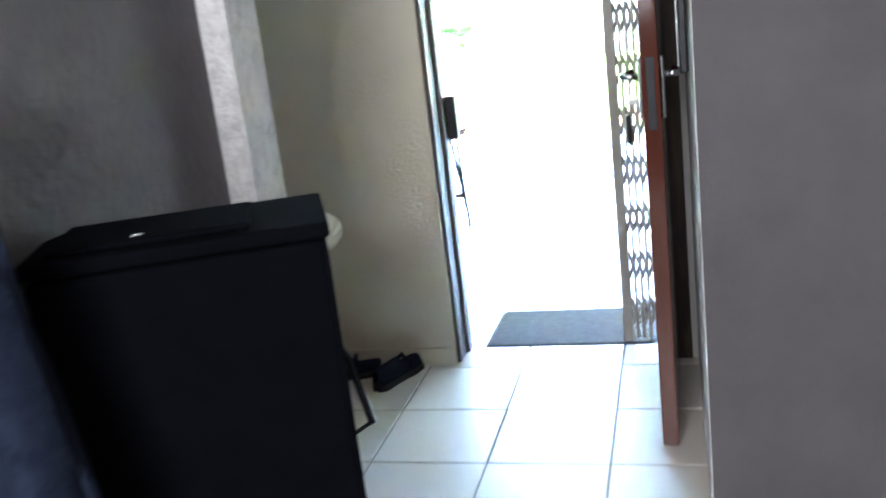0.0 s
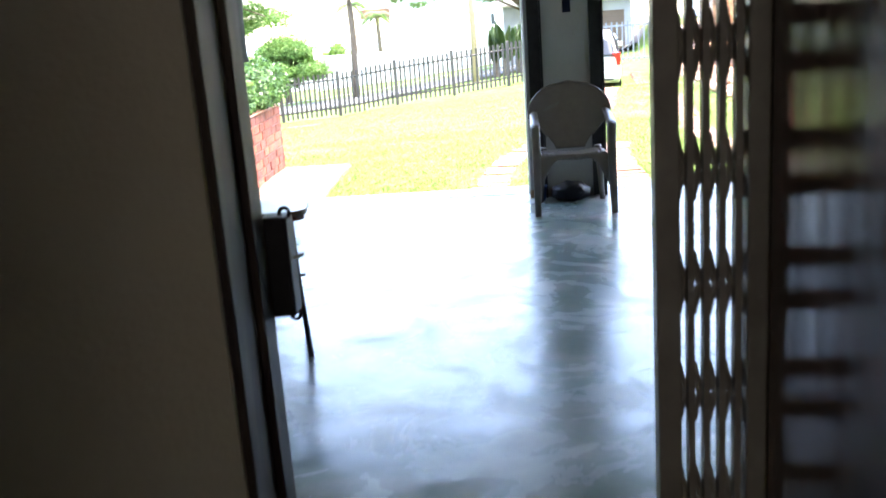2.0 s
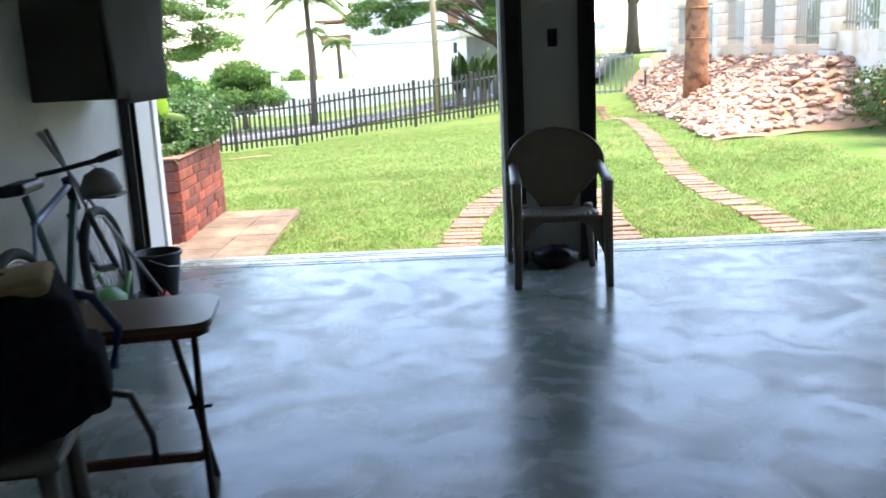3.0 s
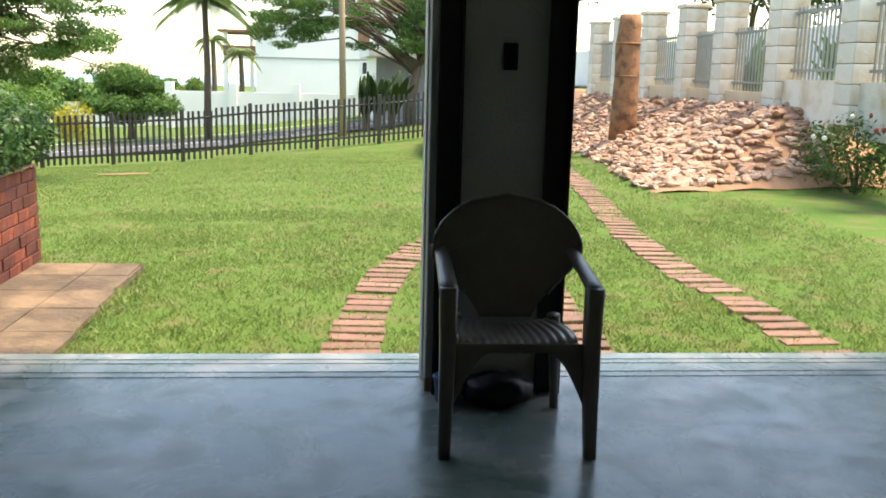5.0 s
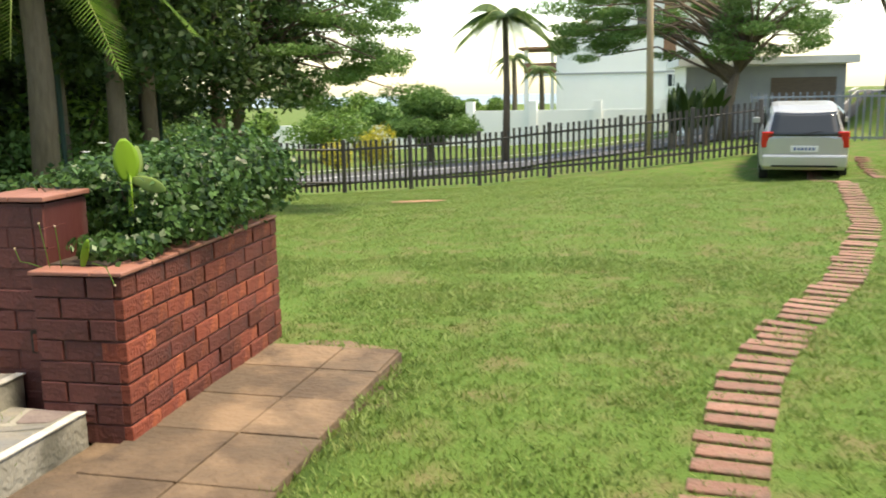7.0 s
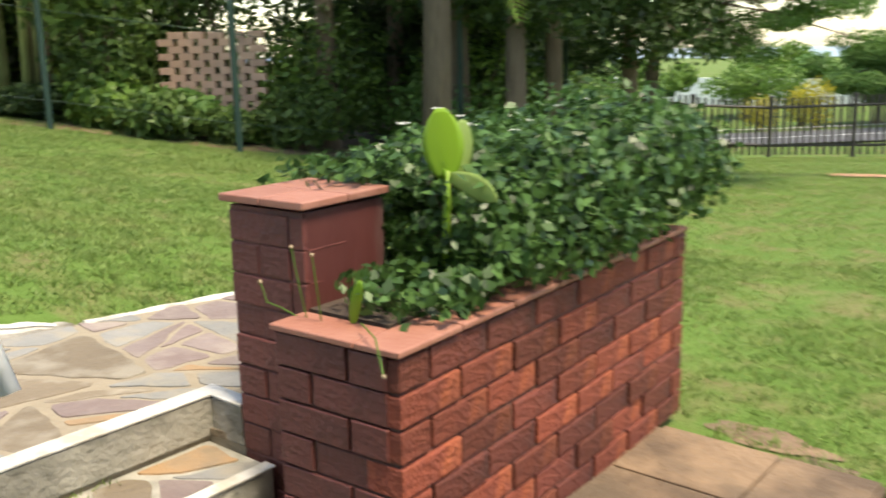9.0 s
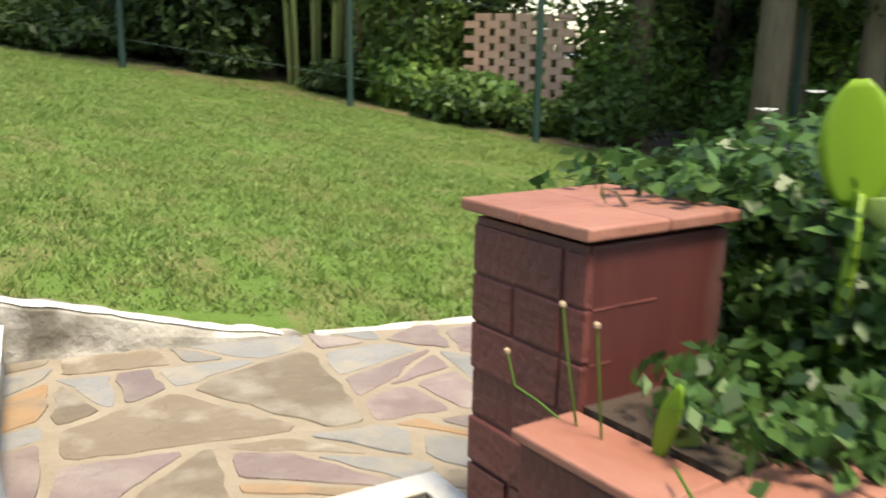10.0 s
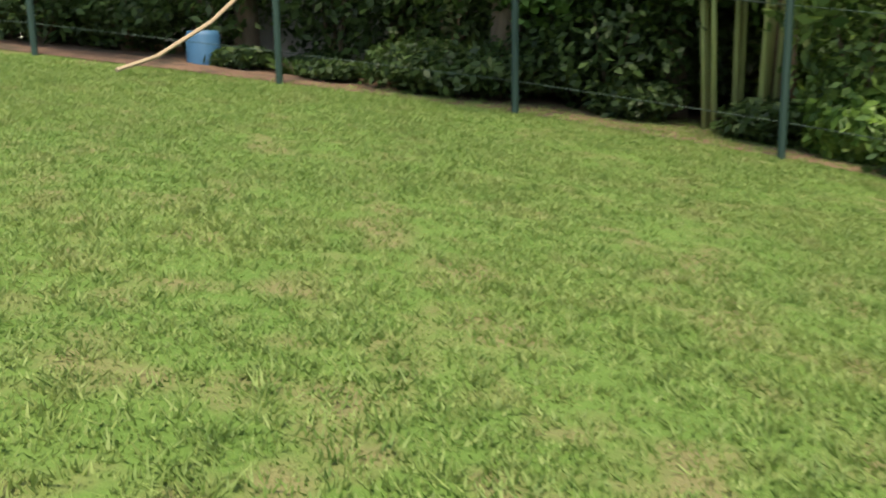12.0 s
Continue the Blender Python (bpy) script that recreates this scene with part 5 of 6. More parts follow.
for px, py, pr in ((-2.25, 2.74, 0.15), (-2.0, 2.62, 0.08)):
    bm = bmesh.new()
    for k in range(28):
        a = 2 * math.pi * k / 28
        r = pr * (1 + 0.45 * noise.noise((math.cos(a) * 2 + px * 5, math.sin(a) * 2, py)))
        x, y = px + 1.5 * r * math.cos(a), py + 0.65 * r * math.sin(a)
        bm.verts.new((x, y, ground_z(x, y) + 0.006))
    bm.verts.ensure_lookup_table()
    bm.faces.new(bm.verts)
    structure("bare_patch", bm, M_FLAG, "worn patch of bare soil among the grass", "soil patch")


# ---------------------------------------------------------------- grass blades
def grass(name, n, x0, x1, y0, y1, h, seed, label):
    rg = np.random.default_rng(seed)
    x, y = rg.uniform(x0, x1, n), rg.uniform(y0, y1, n)
    keep = []
    for a, b in zip(x, y):
        ok = not (b < 0.36 and a > -2.6) and not (-2.66 < a < -1.80 + 0.05 * noise.noise((b * 5, 2, 2)) and b < 2.46 + 0.06 * noise.noise((a * 6, 7, 2))) and not inside((a, b), LAND) and not (-3.2 < a < -2.4 and 1.0 < b < 2.75)
        if ok and a < -4.4 and b < 1.5:
            ok = a < -4.66 - 0.12 * (1.4 - b)
        if ok and b < 6:
            for cx, w in ((-0.32 + 0.1 * b if b < 3 else 0.2 + 0.36 * (b - 3.5), 0.13), (2.1, 0.13), (0.88, 0.15 if b < 3.2 else 0)):
                if abs(a - cx) < w and rg.random() < 0.45:
                    ok = False
        edge = min(a - x0, x1 - a, y1 - b, 0.6) / 0.6
        if ok and rg.random() > 0.15 + 0.85 * max(0.0, edge):
            ok = False
        keep.append(ok)
    x, y = x[keep], y[keep]
    n = len(x)
    dens = np.array([noise.noise((a * 1.1, b * 1.1, 4)) for a, b in zip(x, y)])
    tuft = np.array([noise.noise((a * 11, b * 11, 8)) for a, b in zip(x, y)])
    hh = h * rg.uniform(0.5, 1.3, n) * (1 + 0.4 * dens) * np.clip(1 + 1.2 * tuft, 0.45, 1.8)
    z = np.array([ground_z(a, b) for a, b in zip(x, y)]) - 0.004
    a = rg.uniform(0, 6.283, n)
    lx, ly = rg.normal(0, 0.7, n) * hh, rg.normal(0, 0.7, n) * hh
    w = 0.0036 + 0.0034 * rg.random(n)
    v = np.stack([np.stack([x - w * np.cos(a), y - w * np.sin(a), z], 1), np.stack([x + w * np.cos(a), y + w * np.sin(a), z], 1), np.stack([x + lx, y + ly, z + hh], 1)], 1).reshape(-1, 3)
    me = bpy.data.meshes.new(name)
    me.vertices.add(3 * n)
    me.vertices.foreach_set("co", v.astype(np.float32).ravel())
    me.loops.add(3 * n)
    me.loops.foreach_set("vertex_index", np.arange(3 * n, dtype=np.int32))
    me.polygons.add(n)
    me.polygons.foreach_set("loop_start", np.arange(0, 3 * n, 3, dtype=np.int32))
    me.polygons.foreach_set("loop_total", np.full(n, 3, dtype=np.int32))
    me.materials.append(M_BLADE)
    me.update()
    return tagged(new(name, me), label, "grass", kind="stuff")


grass("grass_near", 170000, -3.2, 4.4, 0.0, 6.2, 0.028, 3, "short mown grass blades on the near lawn")
grass("grass_slope", 540000, -12.6, -3.0, -3.4, 6.0, 0.026, 5, "short mown grass blades on the sloping lawn")
grass("grass_far", 230000, -9.5, 4.6, 5.4, 19.5, 0.03, 6, "mown grass blades farther down the lawn")

# ---------------------------------------------------------------- front fence
fence = tagged(empty("palisade_fence"), "black painted picket fence along the front of the garden", "fence")
FP = [(-13.0, 17.6), (-9.2, 19.6), (-5.0, 20.0), (-1.0, 20.4), (1.7, 21.4)]


def fence_at(t):
    seg = [math.hypot(b[0] - a[0], b[1] - a[1]) for a, b in zip(FP, FP[1:])]
    d = t * sum(seg)
    for k, s_ in enumerate(seg):
        if d <= s_ or k == len(seg) - 1:
            f = d / s_
            return FP[k][0] + (FP[k + 1][0] - FP[k][0]) * f, FP[k][1] + (FP[k + 1][1] - FP[k][1]) * f
        d -= s_


N = 108
picket = bmesh.new()
box(-0.032, -0.012, 0.05, 0.032, 0.012, 1.28, bm=picket)
pk = mesh_of("picket", picket, M_FENCE)
pp = mesh_of("fence_post", box(-0.05, -0.05, -0.1, 0.05, 0.05, 1.33, 0.008), M_FENCE)
for i in range(N + 1):
    x, y = fence_at(i / N)
    ob = new("fence_post" if i % 12 == 0 else "picket", pp if i % 12 == 0 else pk)
    ob.parent = fence
    ob.matrix_basis = pose(x, y, ground_z(x, y), random.uniform(-0.8, 0.8), random.uniform(-0.8, 0.8), 5)
for zr in (0.25, 1.08):
    for i in range(0, N, 12):
        a, b = fence_at(i / N), fence_at(min(1, (i + 12) / N))
        za, zb = ground_z(*a) + zr, ground_z(*b) + zr
        part("fence_rail", tube([(a[0], a[1] + 0.03, za), (b[0], b[1] + 0.03, zb)], 0.028, 4), M_FENCE, fence)
gate2 = tagged(empty("driveway_gate", pose(2.6, 23.2, ground_z(3, 23))), "grey metal driveway gate of upright bars", "gate")
M_GREYBLUE = mat("blue_grey_metal", (0.16, 0.19, 0.22), 0.5, 0.3, (0.2, 0.23, 0.26), 10)
for k in range(22):
    part("bar", box(-1.0 + 0.17 * k, -0.012, 0.05, -0.96 + 0.17 * k, 0.012, 1.35), M_GREYBLUE, gate2)
for zr in (0.15, 1.2):
    part("rail", box(-1.0, -0.02, zr, 2.65, 0.02, zr + 0.05), M_GREYBLUE, gate2)

# ---------------------------------------------------------------- road and far side
road_pts = [(-60, 17.5), (-20, 20.5), (-9, 23.2), (-2, 26), (4, 30), (14, 38), (40, 60)]


def ribbon(name, pts, w0, w1, dz, material, label, category):
    bm = bmesh.new()
    rows = []
    for i, (x, y) in enumerate(pts):
        a, b = pts[max(0, i - 1)], pts[min(len(pts) - 1, i + 1)]
        d = Vector((b[0] - a[0], b[1] - a[1], 0)).normalized()
        row = []
        for k in range(7):
            w = w0 + (w1 - w0) * k / 6
            px, py = x - d.y * w, y + d.x * w
            row.append(bm.verts.new((px, py, ground_z(px, py) + 0.03 + dz)))
        rows.append(row)
    for a, b in zip(rows, rows[1:]):
        for k in range(6):
            bm.faces.new((a[k], b[k], b[k + 1], a[k + 1]))
    bmesh.ops.recalc_face_normals(bm, faces=bm.faces)
    ob = structure(name, bm, material, label, category)
    return ob


def fine(pts, n=10):
    out = []
    for a, b in zip(pts, pts[1:]):
        out += [(a[0] + (b[0] - a[0]) * k / n, a[1] + (b[1] - a[1]) * k / n) for k in range(n)]
    return out + [pts[-1]]


ribbon("road", fine(road_pts), -0.6, 3.6, 0.03, M_ROAD, "grey asphalt road beyond the fence", "road")
ribbon("road_line", fine(road_pts), 1.4, 1.52, 0.036, M_WHITE, "white painted line along the road", "road line")
M_KERB = mat("kerb_concrete", (0.42, 0.41, 0.38), 0.9, 0, (0.5, 0.49, 0.46), 6)
ribbon("kerb", fine(road_pts), 3.6, 3.85, 0.12, M_KERB, "pale concrete kerb of the road", "kerb")

M_HOUSE = mat("white_house_render", (0.80, 0.79, 0.76), 0.85, 0, (0.74, 0.73, 0.70), 0.6, 0.15, 20)
M_GLASS = mat("dark_window_glass", (0.03, 0.035, 0.04), 0.1)
M_ROOF = mat("brown_roof_tile", (0.20, 0.10, 0.06), 0.9, 0, (0.28, 0.15, 0.09), 5, 0.5, 20)
M_GREYWALL = mat("grey_render", (0.30, 0.31, 0.31), 0.9, 0, (0.37, 0.38, 0.37), 1.5, 0.2, 20)


def house(name, m, w, dpt, h, label, floors, wins, roof):
    ob = tagged(empty(name, m), label, "house")
    part("wall", box(0, 0, -2, w, dpt, h), M_HOUSE, ob)
    if roof == "gable":
        top = h + 3.4
        bm = bmesh.new()
        rows = [[bm.verts.new((x, y, z)) for x, z in ((0, h), (w, h), (w / 2, top))] for y in (0.0, dpt)]
        bm.faces.new(rows[0])
        bm.faces.new(rows[1][::-1])
        for k in range(3):
            bm.faces.new((rows[0][k], rows[0][(k + 1) % 3], rows[1][(k + 1) % 3], rows[1][k]))
        part("gable_wall", bm, M_HOUSE, ob)
        for k in (0, 1):
            x0, x1 = (-0.5, w / 2) if k == 0 else (w + 0.5, w / 2)
            z0 = h - 0.5 * 3.4 / (w / 2)
            bm = bmesh.new()
            v = [bm.verts.new((x, y, z + dz)) for dz in (0.02, 0.2) for x, y, z in ((x0, -0.45, z0), (x1, -0.45, top), (x1, dpt + 0.4, top), (x0, dpt + 0.4, z0))]
            for f in ((0, 1, 2, 3), (4, 5, 6, 7), (0, 1, 5, 4), (1, 2, 6, 5), (2, 3, 7, 6), (3, 0, 4, 7)):
                bm.faces.new([v[q] for q in f])
            bmesh.ops.recalc_face_normals(bm, faces=bm.faces)
            part("roof_slope", bm, M_ROOF, ob)
    elif roof:
        bm = bmesh.new()
        v = [bm.verts.new(p) for p in ((-0.4, -0.4, h), (w + 0.4, -0.4, h), (w + 0.4, dpt + 0.4, h), (-0.4, dpt + 0.4, h), (1.5, dpt / 2, h + 1.6), (w - 1.5, dpt / 2, h + 1.6))]
        for f in ((0, 1, 5, 4), (1, 2, 5), (2, 3, 4, 5), (3, 0, 4), (3, 2, 1, 0)):
            bm.faces.new([v[k] for k in f])
        part("roof", bm, M_ROOF, ob)
    else:
        part("roof_slab", box(-0.3, -0.5, h, w + 0.3, dpt + 0.3, h + 0.25), M_HOUSE, ob)
    for x, z, ww, hh in wins:
        wn_ = part("window", box(x, -0.05, z, x + ww, 0.02, z + hh), M_HOUSE, ob)
        part("pane", box(x + 0.08, -0.07, z + 0.08, x + ww / 2 - 0.04, -0.045, z + hh - 0.08), M_GLASS, wn_)
        part("pane", box(x + ww / 2 + 0.04, -0.07, z + 0.08, x + ww - 0.08, -0.045, z + hh - 0.08), M_GLASS, wn_)
    return ob


hs = house("white_house", pose(-7.0, 53.2, -0.5, 0, 0, 2), 11.0, 9, 4.4, "large white rendered house with a brown balcony", 2, [(6.4, 1.7, 0.75, 0.85), (6.4, 2.7, 0.75, 0.75), (2.6, 5.0, 0.9, 0.7), (4.6, 5.2, 1.5, 1.1), (8.4, 2.1, 1.2, 1.2)], "gable")
part("band", box(-0.02, -0.05, 2.55, 11.02, 0.0, 2.66), M_GREYWALL, hs)
bal = part("balcony", box(-2.0, 0.6, 2.55, 0.0, 5.0, 2.7), M_HOUSE, hs)
part("parapet", box(-2.0, 0.6, 2.7, -1.9, 5.0, 3.3), M_ROOF, bal)
part("parapet_front", box(-2.0, 0.55, 2.7, 0.0, 0.62, 3.3), M_ROOF, bal)
part("support", box(-2.0, 0.6, 0, -1.75, 0.9, 4.2), M_HOUSE, bal)
part("support", box(-0.4, 0.6, 0, -0.2, 0.9, 4.2), M_HOUSE, bal)
part("canopy", box(-2.3, 0.3, 4.1, 0.0, 5.2, 4.25), M_ROOF, bal)
part("gable_post", box(6.2, -0.08, 3.4, 6.9, 0.0, 6.9), M_ROOF, hs)
yw = structure("wall_street", box(-9.2, 38.0, -2.0, -0.4, 38.25, 0.35), M_HOUSE, "white boundary wall across the street", "wall")
for k in range(4):
    structure("wall_street_pier", box(-9.2 + 2.8 * k, 37.9, -2.0, -8.85 + 2.8 * k, 38.3, 0.75), M_HOUSE, "white pier of the boundary wall", "wall pier")
garage2 = house("grey_garage", pose(0.1, 31.0, -0.8, 0, 0, 4), 5.2, 5, 2.75, "grey rendered outbuilding with a brown garage door", 1, [(1.25, 2.1, 0.35, 0.5)], False)
part("render", box(0.0, -0.03, -1.5, 5.2, 0.0, 2.7), M_GREYWALL, garage2)
part("garage_door", box(2.8, -0.07, 0.2, 4.9, -0.02, 2.3), mat("brown_slats", (0.12, 0.085, 0.06), 0.8, 0, (0.18, 0.13, 0.09), 4, stretch=(1, 1, 12)), garage2)
structure("wall_street_long", box(-34, 41.0, -3.0, -9.4, 41.25, -0.35), M_HOUSE, "long white garden wall across the street", "wall")
sea = structure("water", prism([(-3500, 1550), (3500, 1550), (3500, 4700), (-3500, 4700)], -26, -25.5), mat("sea", (0.16, 0.22, 0.27), 0.35, 0, (0.2, 0.26, 0.31), 0.01), "pale blue sea at the horizon", "sea")

# ---------------------------------------------------------------- parked car
M_CARPAINT = mat("silver_car_paint", (0.48, 0.48, 0.47), 0.3, 0.5, (0.5, 0.5, 0.49), 3)
M_CARGLASS = mat("car_glass", (0.02, 0.024, 0.026), 0.06)
M_LAMP = mat("red_lamp", (0.5, 0.02, 0.015), 0.15)


def build_car(m):
    car = tagged(empty("hatchback_car", m), "silver hatchback parked on the driveway, seen from behind", "car")
    stations = [(-1.95, 0.70, 0.62, 0.95, 0.55), (-1.90, 0.80, 0.30, 1.05, 0.60), (-1.6, 0.84, 0.24, 1.45, 0.60), (-1.1, 0.85, 0.22, 1.52, 0.62), (0.0, 0.85, 0.22, 1.52, 0.62), (0.6, 0.85, 0.22, 1.40, 0.60), (1.1, 0.84, 0.24, 0.98, 0.66), (1.8, 0.78, 0.28, 0.80, 0.6), (1.95, 0.66, 0.4, 0.66, 0.5)]
    bm = bmesh.new()
    rows = []
    for y, w, z0, z1, wt in stations:
        zb = z0 + 0.68 * (min(z1, 1.0) - z0) if z1 > 1.0 else z0 + 0.7 * (z1 - z0)
        rows.append([bm.verts.new((sx, y, zz)) for sx, zz in ((-w * 0.93, z0), (-w, z0 + 0.15), (-w, zb), (-w * 0.94, min(z1, zb + 0.16)), (-wt, z1 - 0.03), (-wt * 0.8, z1), (wt * 0.8, z1), (wt, z1 - 0.03), (w * 0.94, min(z1, zb + 0.16)), (w, zb), (w, z0 + 0.15), (w * 0.93, z0))])
    for a, b in zip(rows, rows[1:]):
        for k in range(12):
            bm.faces.new((a[k], a[(k + 1) % 12], b[(k + 1) % 12], b[k]))
    bm.faces.new(rows[0])
    bm.faces.new(rows[-1][::-1])
    bmesh.ops.recalc_face_normals(bm, faces=bm.faces)
    part("body", bm, M_CARPAINT, car, smooth=False)

    def rw(u, v):
        x = (u - 0.5) * (1.36 - 0.2 * v)
        return (x, -1.965 + 0.315 * v + 0.012 * (2 * u - 1) ** 2, 0.98 + 0.42 * v + 0.03 * v * (2 * u - 1) ** 2)
    part("rear_window", sheet(rw, 8, 6, 0.012), M_CARGLASS, car, smooth=True)
    part("wiper", tube([(0.0, -1.975, 1.02), (0.3, -1.945, 1.08)], 0.008, 5), M_BLACK, car)
    for s_ in (-1, 1):
        part("tail_light", box(min(s_ * 0.60, s_ * 0.82), -1.945, 0.74, max(s_ * 0.60, s_ * 0.82), -1.86, 1.06, 0.02), M_LAMP, car)
        part("side_window", box(min(s_ * 0.735, s_ * 0.78), -1.2, 1.02, max(s_ * 0.735, s_ * 0.78), 0.6, 1.36, 0.01), M_CARGLASS, car)
        part("mirror", box(min(s_ * 0.84, s_ * 1.0), 0.7, 0.98, max(s_ * 0.84, s_ * 1.0), 0.8, 1.1, 0.02), M_CARPAINT, car)
        for y in (-1.25, 1.25):
            w = part("wheel", tube([(s_ * 0.66, y, 0.3), (s_ * 0.84, y, 0.3)], 0.3, 24), M_RUBBER, car, smooth=False)
            part("rim", tube([(s_ * 0.8, y, 0.3), (s_ * 0.85, y, 0.3)], 0.19, 16), M_STEEL, w)
    part("bumper", box(-0.80, -2.02, 0.34, 0.80, -1.88, 0.60, 0.04), M_CARPAINT, car)
    part("bumper_strip", box(-0.62, -2.03, 0.36, 0.62, -2.015, 0.40), M_BLACK, car)
    pl = part("number_plate", box(-0.26, -1.975, 0.66, 0.26, -1.955, 0.78, 0.004), M_WHITE, car)
    for k in range(6):
        part("plate_mark", box(-0.2 + 0.07 * k, -1.979, 0.69, -0.16 + 0.07 * k, -1.974, 0.75), M_BLUE, pl)
    part("badge", ring(0, -1.94, 0.92, 0.04, 0.008, "y", 6, 16), M_CHROME, car)
    return car


build_car(pose(2.36, 19.5, ground_z(2.2, 18.2) + 0.03, 3.5, 0, -5))

# ---------------------------------------------------------------- boundary wall on the bank, rocks, stump, shrub
bwall = tagged(empty("boundary_wall"), "white boundary wall of block piers with railings on the bank", "wall")
M_BLOCK = mat("cream_block", (0.62, 0.58, 0.50), 0.9, 0, (0.70, 0.67, 0.60), 4, 0.35, 30, rand=0.06, third=(0.50, 0.38, 0.25), third_scale=2)
M_PLINTH = mat("sand_stained_plinth", (0.52, 0.40, 0.27), 0.9, 0, (0.60, 0.49, 0.36), 3, 0.3, 30)
M_RAILW = mat("pale_green_grey_rail", (0.20, 0.22, 0.20), 0.5, 0, (0.28, 0.29, 0.27), 8)
blk = mesh_of("block", box(-0.22, -0.22, 0.0, 0.22, 0.22, 0.255, 0.012), M_BLOCK)
capm = mesh_of("pier_cap", box(-0.26, -0.26, 0.0, 0.26, 0.26, 0.08, 0.02), M_BLOCK)
wy = [5.6, 7.6, 9.75, 11.9, 13.75, 16.1, 18.4, 20.7]
for i, y in enumerate(wy):
    x = 6.12 - 0.02 * i
    z0 = 0.93 + 0.02 * i
    for k in range(7):
        b = new("block", blk)
        b.parent = bwall
        b.matrix_basis = pose(x, y, z0 - 0.15 + 0.262 * k)
    c = new("pier_cap", capm)
    c.parent = bwall
    c.matrix_basis = pose(x, y, z0 - 0.15 + 0.262 * 7)
    if i + 1 < len(wy):
        y1 = wy[i + 1]
        tall = y < 9
        part("base_wall", box(x - 0.12, y + 0.22, z0 - 0.3, x + 0.12, y1 - 0.22, z0 + (0.42 if tall else 0.2)), M_BLOCK if tall else M_PLINTH, bwall)
        zb = z0 + (0.42 if tall else 0.2)
        n = 14
        for k in range(n):
            yy = y + 0.3 + (y1 - y - 0.6) * k / (n - 1)
            part("railing_bar", box(x - 0.012, yy - 0.012, zb, x + 0.012, yy + 0.012, zb + 1.05), M_RAILW, bwall)
        for zr in (zb + 0.12, zb + 0.95):
            part("rail", box(x - 0.02, y + 0.22, zr, x + 0.02, y1 - 0.22, zr + 0.04), M_RAILW, bwall)
structure("wall_far", box(9.5, 2.0, -0.5, 9.7, 40.0, 2.55), M_WHITE, "white painted wall behind the railings", "wall")
M_ROCK = mat("bank_rock", (0.23, 0.125, 0.078), 0.95, 0, (0.31, 0.195, 0.135), 4, 0.6, 20, rand=0.35, third=(0.38, 0.28, 0.215), third_scale=5)
M_ROCK_PALE = mat("pale_rock", (0.40, 0.245, 0.155), 0.95, 0, (0.47, 0.335, 0.24), 4, 0.6, 20, rand=0.2)
rm = []
for k in range(8):
    bm = bmesh.new()
    bmesh.ops.create_icosphere(bm, subdivisions=2, radius=1)
    for v in bm.verts:
        v.co *= 1 + 0.45 * noise.noise(v.co * 1.6 + Vector((k * 7, 0, 0)))
        v.co.z *= 0.5
        v.co.y *= 0.75
    rm.append((mesh_of("rock", bm.copy(), M_ROCK), mesh_of("rock", bm, M_ROCK_PALE)))
bank = structure("bank_soil", None or bmesh.new(), M_EARTH, "sandy red soil bank under the rocks", "bank")
bm = bmesh.new()
gx, gy = 14, 60
g = []
for j in range(gy + 1):
    y = 7.45 + 16.5 * j / gy
    row = []
    for i in range(gx + 1):
        e = bank_edge(y) - 0.1
        x = e + (6.7 - e) * i / gx
        row.append(bm.verts.new((x, y, ground_z(x, y) + 0.03 + 0.04 * noise.noise((x * 2, y * 2, 1)) - (0.08 if i == 0 else 0))))
    g.append(row)
for j in range(gy):
    for i in range(gx):
        bm.faces.new((g[j][i], g[j][i + 1], g[j + 1][i + 1], g[j + 1][i]))
bm.to_mesh(bank.data)
bm.free()
rnd = random.Random(5)
rocks_far = bmesh.new()
for k in range(1700):
    y = 7.7 + 14 * rnd.random() ** 1.5
    e = bank_edge(y)
    x = e + (6.0 - e) * rnd.random()
    if y < 8.6 and rnd.random() < 0.2:
        continue
    s_ = rnd.uniform(0.05, 0.12)
    pale = 1 if (y < 9.6 and rnd.random() < 0.75) else 0
    m_ = pose(x, y, ground_z(x, y) + 0.05, rnd.uniform(-20, 20), rnd.uniform(-20, 20), rnd.uniform(0, 360)) @ Matrix.Diagonal((s_ * rnd.uniform(0.8, 1.5), s_, s_ * rnd.uniform(0.7, 1.2), 1))
    if k < 290:
        b = new("rock", rm[rnd.randrange(8)][pale])
        b.parent = bank
        b.matrix_basis = m_
    else:
        me = rm[rnd.randrange(8)][0]
        tmp = bmesh.new()
        tmp.from_mesh(me)
        tmp.transform(m_)
        mt = bpy.data.meshes.new("tmp")
        tmp.to_mesh(mt)
        tmp.free()
        rocks_far.from_mesh(mt)
        bpy.data.meshes.remove(mt)
tagged(part("loose_rocks", rocks_far, M_ROCK), "tumbled reddish rocks covering the bank", "rocks", kind="stuff")
stump = tagged(empty("tree_stump", pose(4.62, 13.2, ground_z(4.62, 13.2))), "bare reddish tree trunk standing on the rocky bank", "tree trunk")
part("trunk", tube([(0, 0, -0.2), (0.0, 0, 0.5), (0.02, 0.0, 1.1), (0.0, 0.02, 1.7), (0.03, 0, 2.1), (0.03, 0, 2.28)], 0.23, 14, radii=[0.27, 0.25, 0.235, 0.225, 0.21, 0.19]), M_BARK_RED, stump, smooth=True)
for z in (0.55, 1.15, 1.75):
    part("bark_ring", ring(0.01, 0.0, z, 0.222, 0.02, "z", 6, 20), M_BARK_RED, stump, smooth=True)


